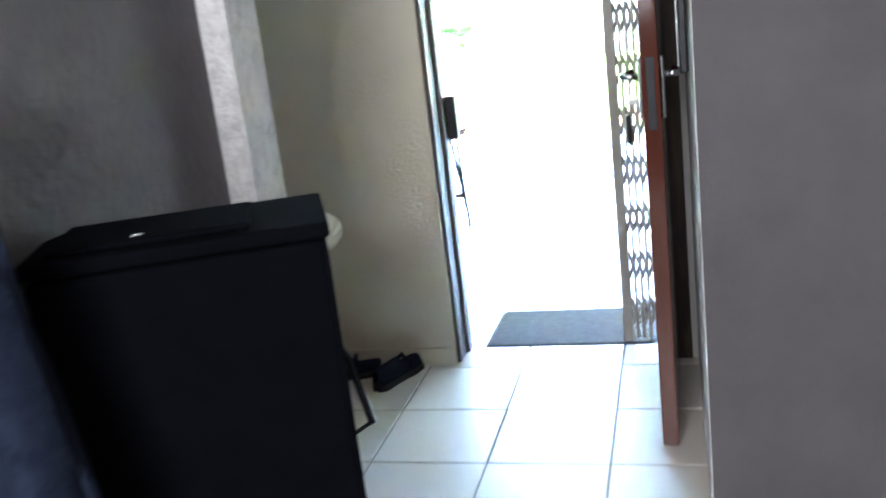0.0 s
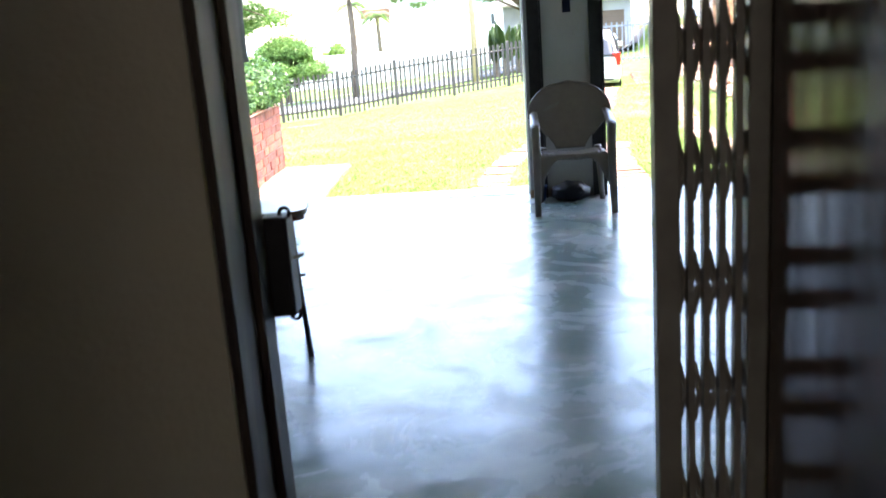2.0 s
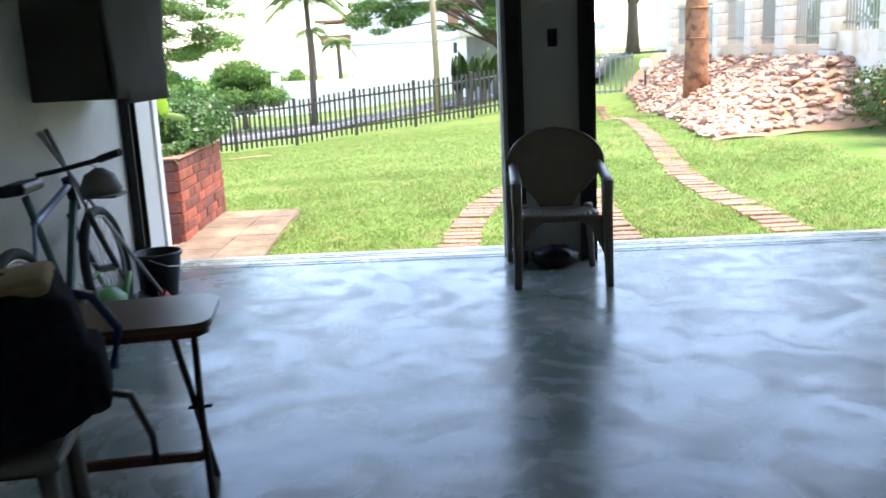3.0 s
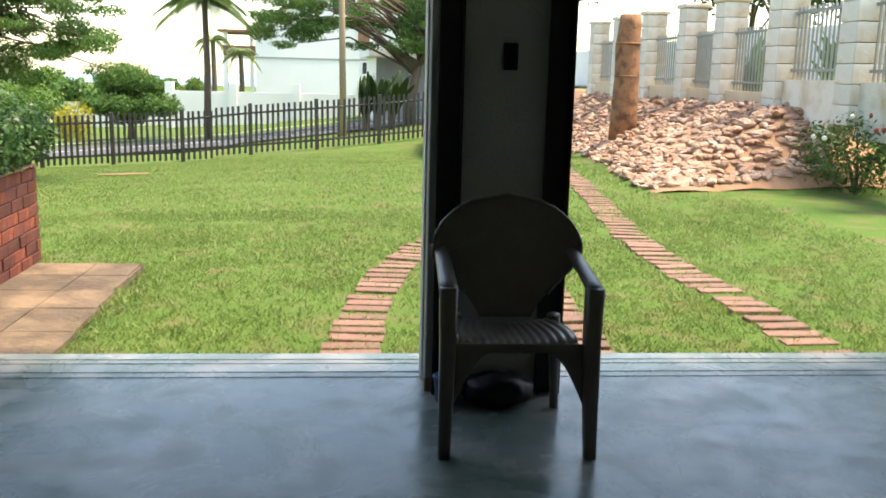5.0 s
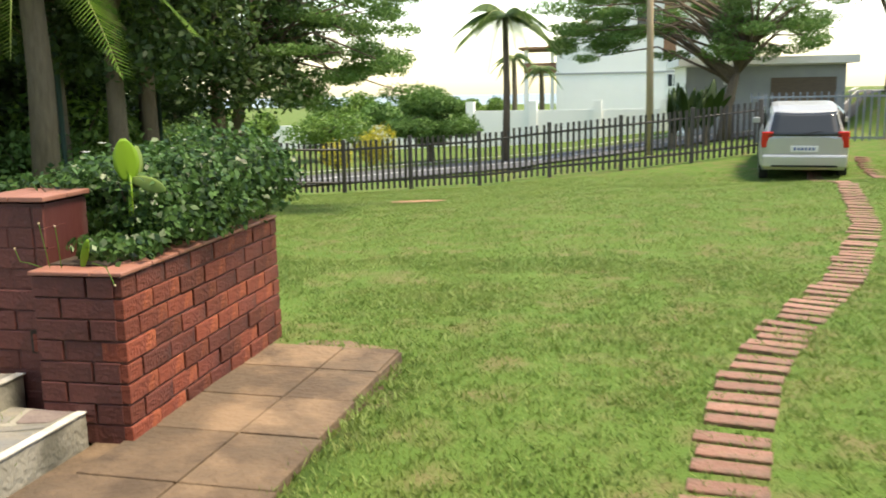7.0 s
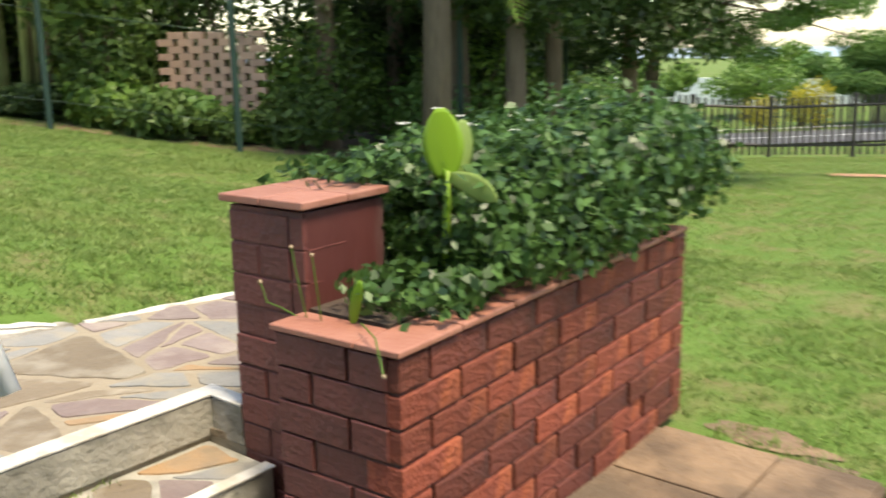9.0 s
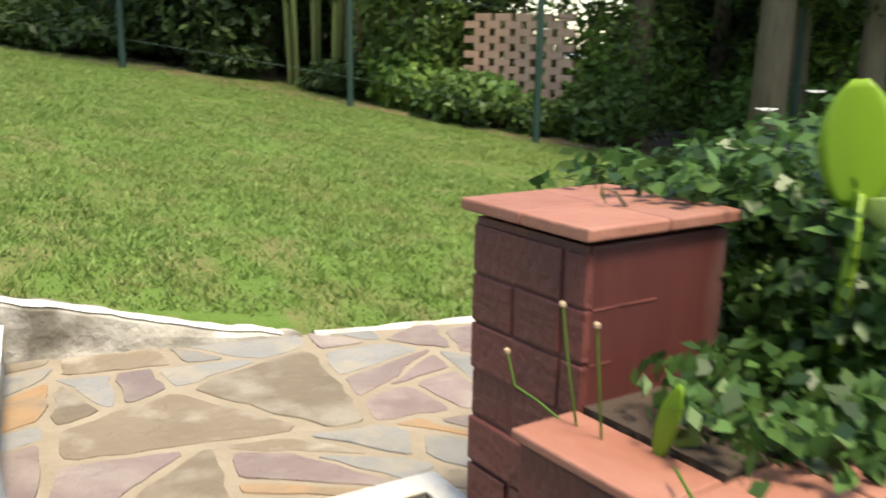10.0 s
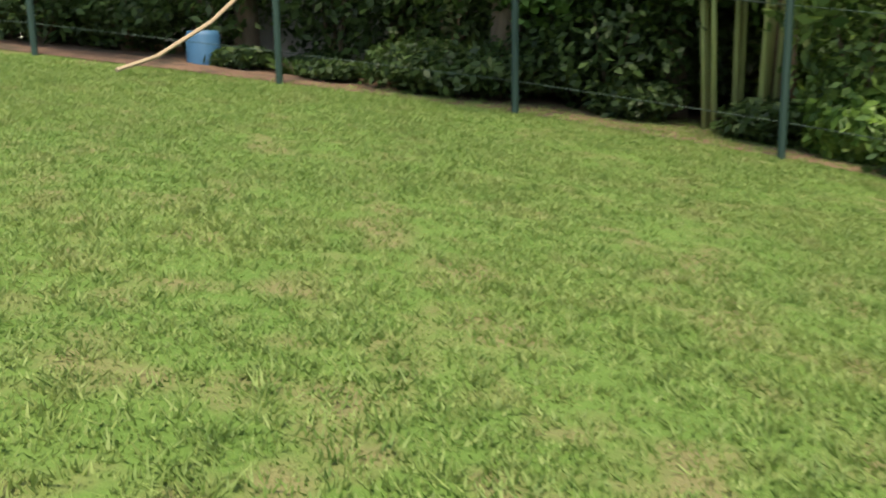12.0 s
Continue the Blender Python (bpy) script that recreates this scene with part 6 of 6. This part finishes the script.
def shrub(name, x, y, r, h, n, size, material, label, flowers=0, z=None):
    z0 = ground_z(x, y) if z is None else z
    ob = tagged(empty(name, pose(x, y, z0)), label, "shrub")
    for k in range(4):
        a = 2 * math.pi * k / 4 + RNG.uniform(0, 1)
        part("stem", tube([(0, 0, -0.05), (0.2 * r * math.cos(a), 0.2 * r * math.sin(a), 0.4 * h), (0.55 * r * math.cos(a), 0.55 * r * math.sin(a), 0.8 * h)], 0.02, 5, radii=[0.03, 0.02, 0.008]), M_BARK, ob)
    if name == "spiky_shrub":
        verts, faces = [], []
        for k in range(90):
            a, out = RNG.uniform(0, 6.28), r * RNG.uniform(0.15, 1.1)
            c, s_, top = math.cos(a), math.sin(a), h * RNG.uniform(0.6, 1.15)
            q = len(verts)
            verts += [(0.08 * c - 0.012 * s_, 0.08 * s_ + 0.012 * c, 0), (0.08 * c + 0.012 * s_, 0.08 * s_ - 0.012 * c, 0), (out * 0.6 * c + 0.008 * s_, out * 0.6 * s_ - 0.008 * c, top * 0.75), (out * c, out * s_, top)]
            faces += [(q, q + 1, q + 2), (q, q + 2, q + 3)]
        me = bpy.data.meshes.new("foliage")
        me.from_pydata(verts, [], faces)
        me.materials.append(material)
        new("foliage", me).parent = ob
        return ob
    leaves("foliage", ob, n, (0, 0, h * 0.52), (r, r, h * 0.5), size, material, 0.02, 0.35, 0.3, 0.5, 2.6)
    for k in range(flowers):
        a, b_ = RNG.uniform(0, 6.28), RNG.uniform(0.1, 1.2)
        bm = bmesh.new()
        bmesh.ops.create_icosphere(bm, subdivisions=1, radius=0.035, matrix=Matrix.Translation((r * math.cos(a) * math.sin(b_), r * math.sin(a) * math.sin(b_), h * 0.52 + h * 0.5 * math.cos(b_))))
        part("flower", bm, M_RED if k % 3 else M_PETAL, ob)
    return ob


shrub("flowering_shrub", 6.0, 7.2, 0.75, 1.0, 2600, 0.07, M_LEAF_DARK, "dark green shrub with red and white flowers on the bank", 10)
for x, y, r, h in ((6.55, 8.6, 0.4, 0.9), (6.6, 13.0, 0.4, 1.0), (6.5, 10.8, 0.4, 0.9), (6.8, 9.0, 0.6, 1.1), (6.7, 12.5, 0.6, 1.3)):
    shrub("spiky_shrub", x, y, r, h, 260, 0.16, M_LEAF_FERN, "wiry pale green shrub by the boundary wall", z=0.85)
M_LEAF_YELLOW = leaf_mat("yellow_leaf", (0.30, 0.30, 0.03), (0.50, 0.42, 0.05), 0.5)
for x, y, r, h in ((-10.1, 28.3, 0.55, 1.5), (-10.9, 29.5, 0.5, 1.3), (-11.6, 27.8, 0.6, 1.1)):
    shrub("yellow_shrub", x, y, r, h, 1100, 0.1, M_LEAF_YELLOW, "yellow flowering shrub beyond the front fence")
lamp = tagged(empty("garden_globe_lamp", pose(5.0, 20.2, ground_z(5.0, 20.2))), "white globe garden lamp on a short post", "lamp")
part("post", tube([(0, 0, 0), (0, 0, 0.5)], 0.03), M_FENCE, lamp)
bm = bmesh.new()
bmesh.ops.create_icosphere(bm, subdivisions=3, radius=0.17, matrix=Matrix.Translation((0, 0, 0.62)))
part("globe", bm, M_WHITE, lamp, smooth=True)


# ---------------------------------------------------------------- trees
def limb_tree(name, x, y, height, r0, crown, n, size, material, label, lean=(0, 0), bark=None, aspect=0.55, z=None, limbs=6, shell=0.4, category="tree"):
    """A tree: tapered trunk, limbs that reach into each clump of the crown, and leaves in the clumps."""
    z0 = ground_z(x, y) if z is None else z
    ob = tagged(empty(name, pose(x, y, z0)), label, category)
    pts = [(lean[0] * t * t, lean[1] * t * t, height * t) for t in (0, 0.25, 0.5, 0.75, 1)]
    part("trunk", tube([(0, 0, -0.2)] + pts[1:], r0, 10, radii=[r0 * 1.25, r0 * 0.9, r0 * 0.75, r0 * 0.6, r0 * 0.4]), bark or M_BARK, ob, smooth=True)
    tot = sum(c[3] * c[4] * c[5] for c in crown)
    for cx, cy, cz, rx, ry, rz in crown:
        t = RNG.uniform(0.45, 0.95)
        s0 = Vector((lean[0] * t * t, lean[1] * t * t, height * t))
        e0 = Vector((cx, cy, cz))
        mid = (s0 + e0) / 2 + Vector((0, 0, 0.15 * (e0 - s0).length))
        part("limb", tube([s0, mid, e0], 0.05, 6, radii=[r0 * 0.3, r0 * 0.16, r0 * 0.05]), bark or M_BARK, ob, smooth=True)
        leaves("crown", ob, int(n * (rx * ry * rz) / tot), (cx, cy, cz), (rx, ry, rz), size, material, None, shell, 0.2, aspect, 2.4)
    return ob


def clumps(n, cx, cy, cz, sx, sy, sz, r0, r1, seed):
    rg = random.Random(seed)
    return [(cx + rg.uniform(-sx, sx), cy + rg.uniform(-sy, sy), cz + rg.uniform(-sz, sz)) + tuple(rg.uniform(r0, r1) * k for k in (1, 1, 0.75)) for _ in range(n)]


def dome(rx, ry, rz, z0):
    """Clumps that together make a rounded crown with a flat underside."""
    out = [(0.0, 0.0, z0 + 0.4, 0.8, 0.7, 0.6)]
    for ring_, n_ in ((0.1, 3), (0.55, 7), (0.95, 10)):
        for k in range(n_):
            a = 2 * math.pi * k / n_ + ring_ * 5
            r_ = 0.42 + 0.1 * math.sin(k * 2.3 + ring_)
            out.append((rx * ring_ * math.cos(a), ry * ring_ * math.sin(a), z0 + rz * math.sqrt(max(0.05, 1 - ring_ ** 2)) * 0.8, r_ * 1.2, r_, r_ * 0.8))
    return out


limb_tree("round_tree", -8.75, 30.0, 1.7, 0.12, dome(1.3, 0.95, 1.95, 0.75), 30000, 0.10, M_LEAF_FERN, "bright green rounded tree beyond the fence")
limb_tree("street_tree", -14.5, 34.0, 1.4, 0.14, clumps(12, 0, 0, 1.2, 1.6, 1.2, 0.4, 0.5, 0.9, 2), 6000, 0.14, M_LEAF_MID, "leafy street tree beside the road")
for i, (x, y, h) in enumerate(((-19, 36, 1.8), (-14, 42, 2.0), (-26, 40, 2.2), (-11.5, 52, 2.0), (-33, 46, 2.8), (-40, 38, 2.4), (-20, 52, 2.6))):
    limb_tree("distant_tree", x, y, h * 0.6, 0.15, clumps(9, 0, 0, h * 0.75, h * 0.55, h * 0.5, h * 0.2, h * 0.25, h * 0.4, 20 + i), 3000, 0.22, (M_LEAF_MID, M_LEAF_FERN, M_LEAF_DARK)[i % 3], "distant green tree among the houses")
# big tree over the street, feathery crown
limb_tree("spreading_tree", 1.2, 27.5, 3.6, 0.2, [(c[0], c[1], c[2], c[3] * 1.3, c[4], c[5] * 0.6) for c in clumps(64, -0.9, 0.5, 3.7, 4.3, 1.6, 1.1, 0.3, 0.75, 3)], 52000, 0.10, M_LEAF_FERN, "spreading feathery tree over the street", lean=(1.0, 0), aspect=0.42, shell=0.3)
limb_tree("dark_tree", 6.5, 30.0, 3.6, 0.25, clumps(12, 0, 0, 4.3, 2.2, 1.5, 0.8, 0.9, 1.4, 4), 8000, 0.14, M_LEAF_DARK, "dense dark tree above the grey outbuilding")


def palm(name, x, y, height, r, frond, label, nf=16, z=None, material=None):
    z0 = ground_z(x, y) if z is None else z
    ob = tagged(empty(name, pose(x, y, z0)), label, "palm")
    part("trunk", tube([(0, 0, -0.2), (0.05, 0, height * 0.5), (0.0, 0, height)], r, 10, radii=[r * 1.2, r, r * 0.85]), M_BARK, ob, smooth=True)
    for k in range(nf):
        a = 2 * math.pi * k / nf + RNG.uniform(-0.15, 0.15)
        el = RNG.uniform(-0.3, 0.9)
        c, s_ = math.cos(a), math.sin(a)
        spine = []
        for j in range(9):
            t = j / 8
            d = frond * (t * math.cos(el))
            spine.append(Vector((c * d, s_ * d, height + frond * (t * math.sin(el) - 0.75 * t * t))))
        fr = part("frond", tube(spine, 0.012, 4, radii=[0.022 - 0.0023 * j for j in range(9)]), M_BAMBOO, ob)
        verts, faces = [], []
        for j in range(1, 64):
            t = j / 64
            i0 = min(7, int(t * 8))
            p = spine[i0].lerp(spine[i0 + 1], t * 8 - i0)
            for sd in (-1, 1):
                w = Vector((-s_ * sd, c * sd, -0.7)) * frond * 0.22 * math.sin(math.pi * (0.15 + 0.8 * t)) + Vector((c, s_, 0)) * frond * 0.08
                q = len(verts)
                o = Vector((c, s_, 0)) * frond * 0.014
                verts += [p - o, p + o, p + w]
                faces.append((q, q + 1, q + 2))
        me = bpy.data.meshes.new("leaflets")
        me.from_pydata([tuple(v) for v in verts], [], faces)
        me.materials.append(material or M_LEAF_DARK)
        l_ = new("foliage", me)
        l_.parent = fr
    return ob


for i, (x, y) in enumerate(((11.5, 9.0), (11.2, 13.0), (11.8, 17.0), (11.3, 21.0), (12.0, 25.0))):
    limb_tree("wall_tree", x, y, 3.2, 0.16, clumps(9, 0, 0, 3.6, 1.3, 1.8, 0.5, 0.8, 1.2, 160 + i), 3500, 0.16, M_LEAF_SHADED, "dark tree crown rising above the white wall", z=0.6)
palm("tall_palm", -5.6, 27.5, 4.7, 0.11, 1.8, "tall thin palm with drooping fronds beside the road")
palm("far_palm", -8.7, 48.0, 4.3, 0.14, 1.3, "palm standing beside the white house", 14)
palm("far_palm", -7.4, 49.5, 3.6, 0.14, 1.2, "palm standing beside the white house", 14)
for i, (x, y) in enumerate(((0.1, 25.6), (0.6, 25.9), (-0.3, 26.0))):
    ob = tagged(empty("strelitzia", pose(x, y, ground_z(x, y))), "dark broad-leaved strelitzia clump by the outbuilding", "plant")
    for k in range(9):
        a = RNG.uniform(0, 6.28)
        l_ = part("leaf", big_leaf(RNG.uniform(1.1, 1.6), 0.30, 0.25), M_LEAF_SHADED, ob, smooth=True)
        l_.matrix_basis = pose(0, 0, 0.4, RNG.uniform(-28, 28), RNG.uniform(-28, 28), math.degrees(a))
    part("stem", tube([(0, 0, -0.1), (0, 0, 0.6)], 0.1, 8), M_BARK, ob)
pole = tagged(empty("utility_pole", pose(-0.95, 24.3, ground_z(-0.95, 24.3))), "pale wooden utility pole at the roadside", "pole")
part("pole", tube([(0, 0, -0.2), (-0.12, 0, 8.0)], 0.1, 10, radii=[0.11, 0.08]), M_TAN, pole, smooth=True)
part("crossarm", box(-0.9, -0.05, 7.4, 0.7, 0.05, 7.5), M_TAN, pole)

# ---------------------------------------------------------------- garden on the rise: green posts, bamboo, dense planting
mesh_fence = tagged(empty("mesh_fence"), "green steel posts of a wire fence at the lawn edge", "fence")
GP = [(-13.2, -4.5), (-12.7, -2.0), (-12.2, 0.35), (-11.6, 2.5), (-10.25, 4.4), (-8.8, 5.65), (-7.9, 8.2), (-8.2, 11.0), (-8.8, 14.0)]
for x, y in GP:
    part("fence_post", tube([(x, y, ground_z(x, y) - 0.1), (x, y, ground_z(x, y) + 2.2)], 0.034, 8), M_FENCE_GREEN, mesh_fence)
for a, b in zip(GP, GP[1:]):
    for h in (0.3, 1.2, 2.1):
        part("wire", tube([(a[0], a[1], ground_z(*a) + h), (b[0], b[1], ground_z(*b) + h)], 0.003, 4), M_FENCE_GREEN, mesh_fence)
bm = bmesh.new()
g = []
GB = [(-13.6, -6.0)] + GP + [(-9.4, 17.5)]
for x, y in fine(GB, 6):
    g.append([bm.verts.new((x - 0.10, y + 0.05, ground_z(x, y) + 0.012)), bm.verts.new((x - 5.5, y + 3.0, ground_z(x - 5.5, y + 3.0) + 0.03))])
for a, b in zip(g, g[1:]):
    bm.faces.new((a[0], a[1], b[1], b[0]))
structure("planting_bed", bm, mat("leaf_litter", (0.085, 0.05, 0.03), 0.95, 0, (0.16, 0.09, 0.055), 5, 0.7, 25, third=(0.05, 0.035, 0.02), third_scale=3), "brown leaf litter under the garden trees", "planting bed")
for i in range(34):
    t = i / 33
    k = t * (len(GB) - 1)
    j = min(len(GB) - 2, int(k))
    f = k - j
    x = GB[j][0] + (GB[j + 1][0] - GB[j][0]) * f - RNG.uniform(0.5, 1.6)
    y = GB[j][1] + (GB[j + 1][1] - GB[j][1]) * f + RNG.uniform(0.1, 1.0)
    rr, hh = RNG.uniform(0.6, 1.0), RNG.uniform(0.7, 1.7)
    view = min(abs((x + 2) * by - (y - 0.5) * bx) / math.hypot(bx, by) for bx, by in ((-10.1, 4.3), (-11.1, 7.9), (-11.0, -0.2)))
    if view < 1.1:
        rr, hh = 0.45, 0.38
    near_screen = math.hypot(x + 9.6, y - 5.9) < 1.5
    if near_screen:
        rr, hh = min(rr, 0.5), RNG.uniform(0.3, 0.6)
    low = y < 3.4
    if low:
        rr, hh = rr * 0.8, hh * 0.55
    if low and i % 3 == 1:
        shrub("spiky_shrub", x - 0.2, y - 0.4, rr * 0.8, hh * 0.8, 200, 0.14, M_LEAF_DARK, "strappy dark green plant under the trees")
    shrub("garden_shrub", x, y, rr, hh, 2000, RNG.uniform(0.08, 0.14), M_LEAF_SHADED if low or x < -10.8 else (M_LEAF_MID, M_LEAF_DARK, M_LEAF_MID, M_LEAF_FERN)[i % 4], ("leafy green shrub at the edge of the lawn", "dark green shrub under the trees", "leafy green shrub at the edge of the lawn", "pale green shrub under the trees")[i % 4])
for i in range(16):
    t = (i + 0.5) / 16
    k = t * (len(GB) - 1)
    j = min(len(GB) - 2, int(k))
    f = k - j
    x = GB[j][0] + (GB[j + 1][0] - GB[j][0]) * f - RNG.uniform(0.9, 3.2) - (1.3 if t > 0.5 else 0.0)
    y = GB[j][1] + (GB[j + 1][1] - GB[j][1]) * f + RNG.uniform(0.3, 2.2)
    h = RNG.uniform(3.2, 4.6)
    if math.hypot(x + 9.9, y - 6.1) < 1.5:
        continue
    limb_tree("garden_tree", x, y, h, RNG.uniform(0.1, 0.17), clumps(11, 0, 0, h * 0.72, 1.5, 1.5, h * 0.36, 0.6, 1.1, 60 + i), 8500, 0.15, (M_LEAF_MID, M_LEAF_DARK, M_LEAF_FERN)[i % 3] if y < 7.5 else M_LEAF_SHADED, "dense dark garden tree with hanging branches", lean=(RNG.uniform(-0.4, 0.4), RNG.uniform(-0.4, 0.4)))
limb_tree("big_tree", -8.75, 9.0, 5.0, 0.20, clumps(18, 0.2, -0.3, 4.3, 2.2, 1.8, 1.0, 0.6, 1.1, 91), 22000, 0.11, M_LEAF_SHADED, "large dark tree with a thick brown trunk", lean=(-0.2, 0.1), bark=M_BARK)
limb_tree("fern_tree", -7.6, 12.3, 3.6, 0.13, [(c[0], c[1], c[2], c[3] * 1.25, c[4], c[5] * 0.5) for c in clumps(58, 1.6, 0.4, 2.75, 1.5, 1.3, 1.05, 0.22, 0.5, 93)], 34000, 0.085, M_LEAF_FERN, "feathery green tree reaching over the lawn", lean=(0.5, 0), aspect=0.3, shell=0.2)
palm("garden_palm", -7.2, 6.9, 3.2, 0.14, 1.7, "garden palm with long drooping fronds", 18, material=M_LEAF_MID)
bam = tagged(empty("bamboo_clump", pose(-11.7, 4.7, ground_z(-11.7, 4.7))), "clump of tall pale green bamboo canes", "bamboo")
for k in range(11):
    a, r = RNG.uniform(0, 6.28), RNG.uniform(0.03, 0.42)
    x, y = r * math.cos(a), r * math.sin(a)
    part("cane", tube([(x, y, -0.1), (x * 1.25, y * 1.25, 1.4), (x * 2.2 + RNG.uniform(-0.3, 0.3), y * 2.2, 3.6)], 0.027, 7, radii=[0.032, 0.028, 0.016]), M_BAMBOO, bam, smooth=True)
for k in range(5):
    leaves("foliage", bam, 900, (RNG.uniform(-0.8, 0.8), RNG.uniform(-0.8, 0.8), RNG.uniform(2.0, 3.4)), (0.7, 0.7, 0.7), 0.16, M_LEAF_MID, None, 0.2, -0.2, 0.16)
for i in range(26):
    t = (i + 0.5) / 26
    k = t * (len(GB) - 1)
    j = min(len(GB) - 2, int(k))
    f = k - j
    x = GB[j][0] + (GB[j + 1][0] - GB[j][0]) * f - RNG.uniform(2.4, 4.2)
    y = GB[j][1] + (GB[j + 1][1] - GB[j][1]) * f + RNG.uniform(0.6, 2.0)
    if abs((x + 2) * 7.9 + (y - 0.5) * 11.1) / 13.6 < 1.0 or (y > 7.5 and i % 3 == 0):
        continue
    shrub("tall_shrub", x, y, RNG.uniform(0.9, 1.3), RNG.uniform(1.6, 2.8) * (0.62 if y > 7.5 else 1.0), 2600, 0.15, (M_LEAF_SHADED if y < 6 or y > 7.5 else M_LEAF_MID, M_LEAF_DARK if y < 6 or y > 7.5 else M_LEAF_MID)[i % 2], ("tall dark green shrub under the trees", "tall leafy green shrub under the trees")[i % 2])
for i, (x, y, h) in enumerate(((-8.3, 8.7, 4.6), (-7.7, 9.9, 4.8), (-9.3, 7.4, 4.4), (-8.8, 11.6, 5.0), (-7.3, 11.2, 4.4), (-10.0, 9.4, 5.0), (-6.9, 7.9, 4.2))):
    limb_tree("shade_tree", x, y, h, 0.13, clumps(17, 0, 0, h * 0.74, 1.1, 1.1, h * 0.31, 0.5, 0.85, 130 + i), 7500, 0.11, (M_LEAF_SHADED, M_LEAF_DARK)[i % 2], "dense dark tree shading the side of the garden")
# pierced brick screen wall
screen = tagged(empty("pierced_wall", pose(-10.3, 6.45, ground_z(-10.3, 6.45) - 0.1, 0, 0, 38)), "pierced pinkish brick screen wall behind the trees", "wall")
M_PINK = mat("pink_brick", (0.31, 0.20, 0.145), 0.9, 0, (0.38, 0.265, 0.195), 6, 0.3, 30, rand=0.12)
pb = mesh_of("brick", box(0, 0, 0, 0.182, 0.1, 0.081, 0.004), M_PINK)
for c in range(16):
    for k in range(5):
        b = new("brick", pb)
        b.parent = screen
        b.location = (-0.6 + 0.24 * k + (0.12 if c % 2 else 0), 0, 0.082 * c)
for x, y, a, w in ((-15.0, 1.5, 70, 5.0), (-15.5, -3.0, 80, 5.0)):
    structure("garden_wall", box(0, 0, -0.5, w, 0.2, 2.3), M_GREYWALL, "grey garden wall glimpsed through the trees", "wall").matrix_basis = pose(x, y, 0.8, 0, 0, a)
for x, y, r, h in ((-9.75, 5.35, 0.45, 0.5), (-9.1, 6.75, 0.5, 0.75), (-10.75, 5.3, 0.6, 1.7), (-9.4, 7.6, 0.7, 1.8), (-9.45, 6.0, 0.3, 0.4), (-10.9, 7.3, 0.9, 2.2), (-11.6, 7.0, 0.9, 2.2)):
    shrub("screen_shrub", x, y, r, h, 1900, 0.1, M_LEAF_DARK, "loose green shrub growing before the pierced wall")
for x, y, r, h in ((-13.9, 0.9, 0.9, 2.0), (-13.6, 2.2, 0.9, 2.2), (-14.1, -0.6, 0.9, 1.9), (-13.9, -2.2, 1.0, 2.1), (-13.2, 3.4, 0.8, 1.9)):
    shrub("wall_shrub", x, y, r, h, 2200, 0.13, M_LEAF_SHADED, "shrub with shade-darkened leaves in front of the grey garden wall")
hose = tagged(part("garden_hose", tube([(-11.6, -1.0, 1.30), (-11.9, -0.7, 1.42), (-12.6, -0.3, 1.75), (-13.2, 0.1, 2.2)], 0.02, 6), M_TAN), "pale hose hanging from the trees to the lawn", "hose")
drum = tagged(empty("blue_drum", pose(-13.4, -0.5, 1.25)), "blue plastic drum standing under the trees", "drum")
part("drum_body", lathe([(0.17, 0.0), (0.18, 0.1), (0.18, 0.4), (0.16, 0.45)], 18), mat("sky_blue_plastic", (0.03, 0.11, 0.20), 0.6), drum, smooth=True)
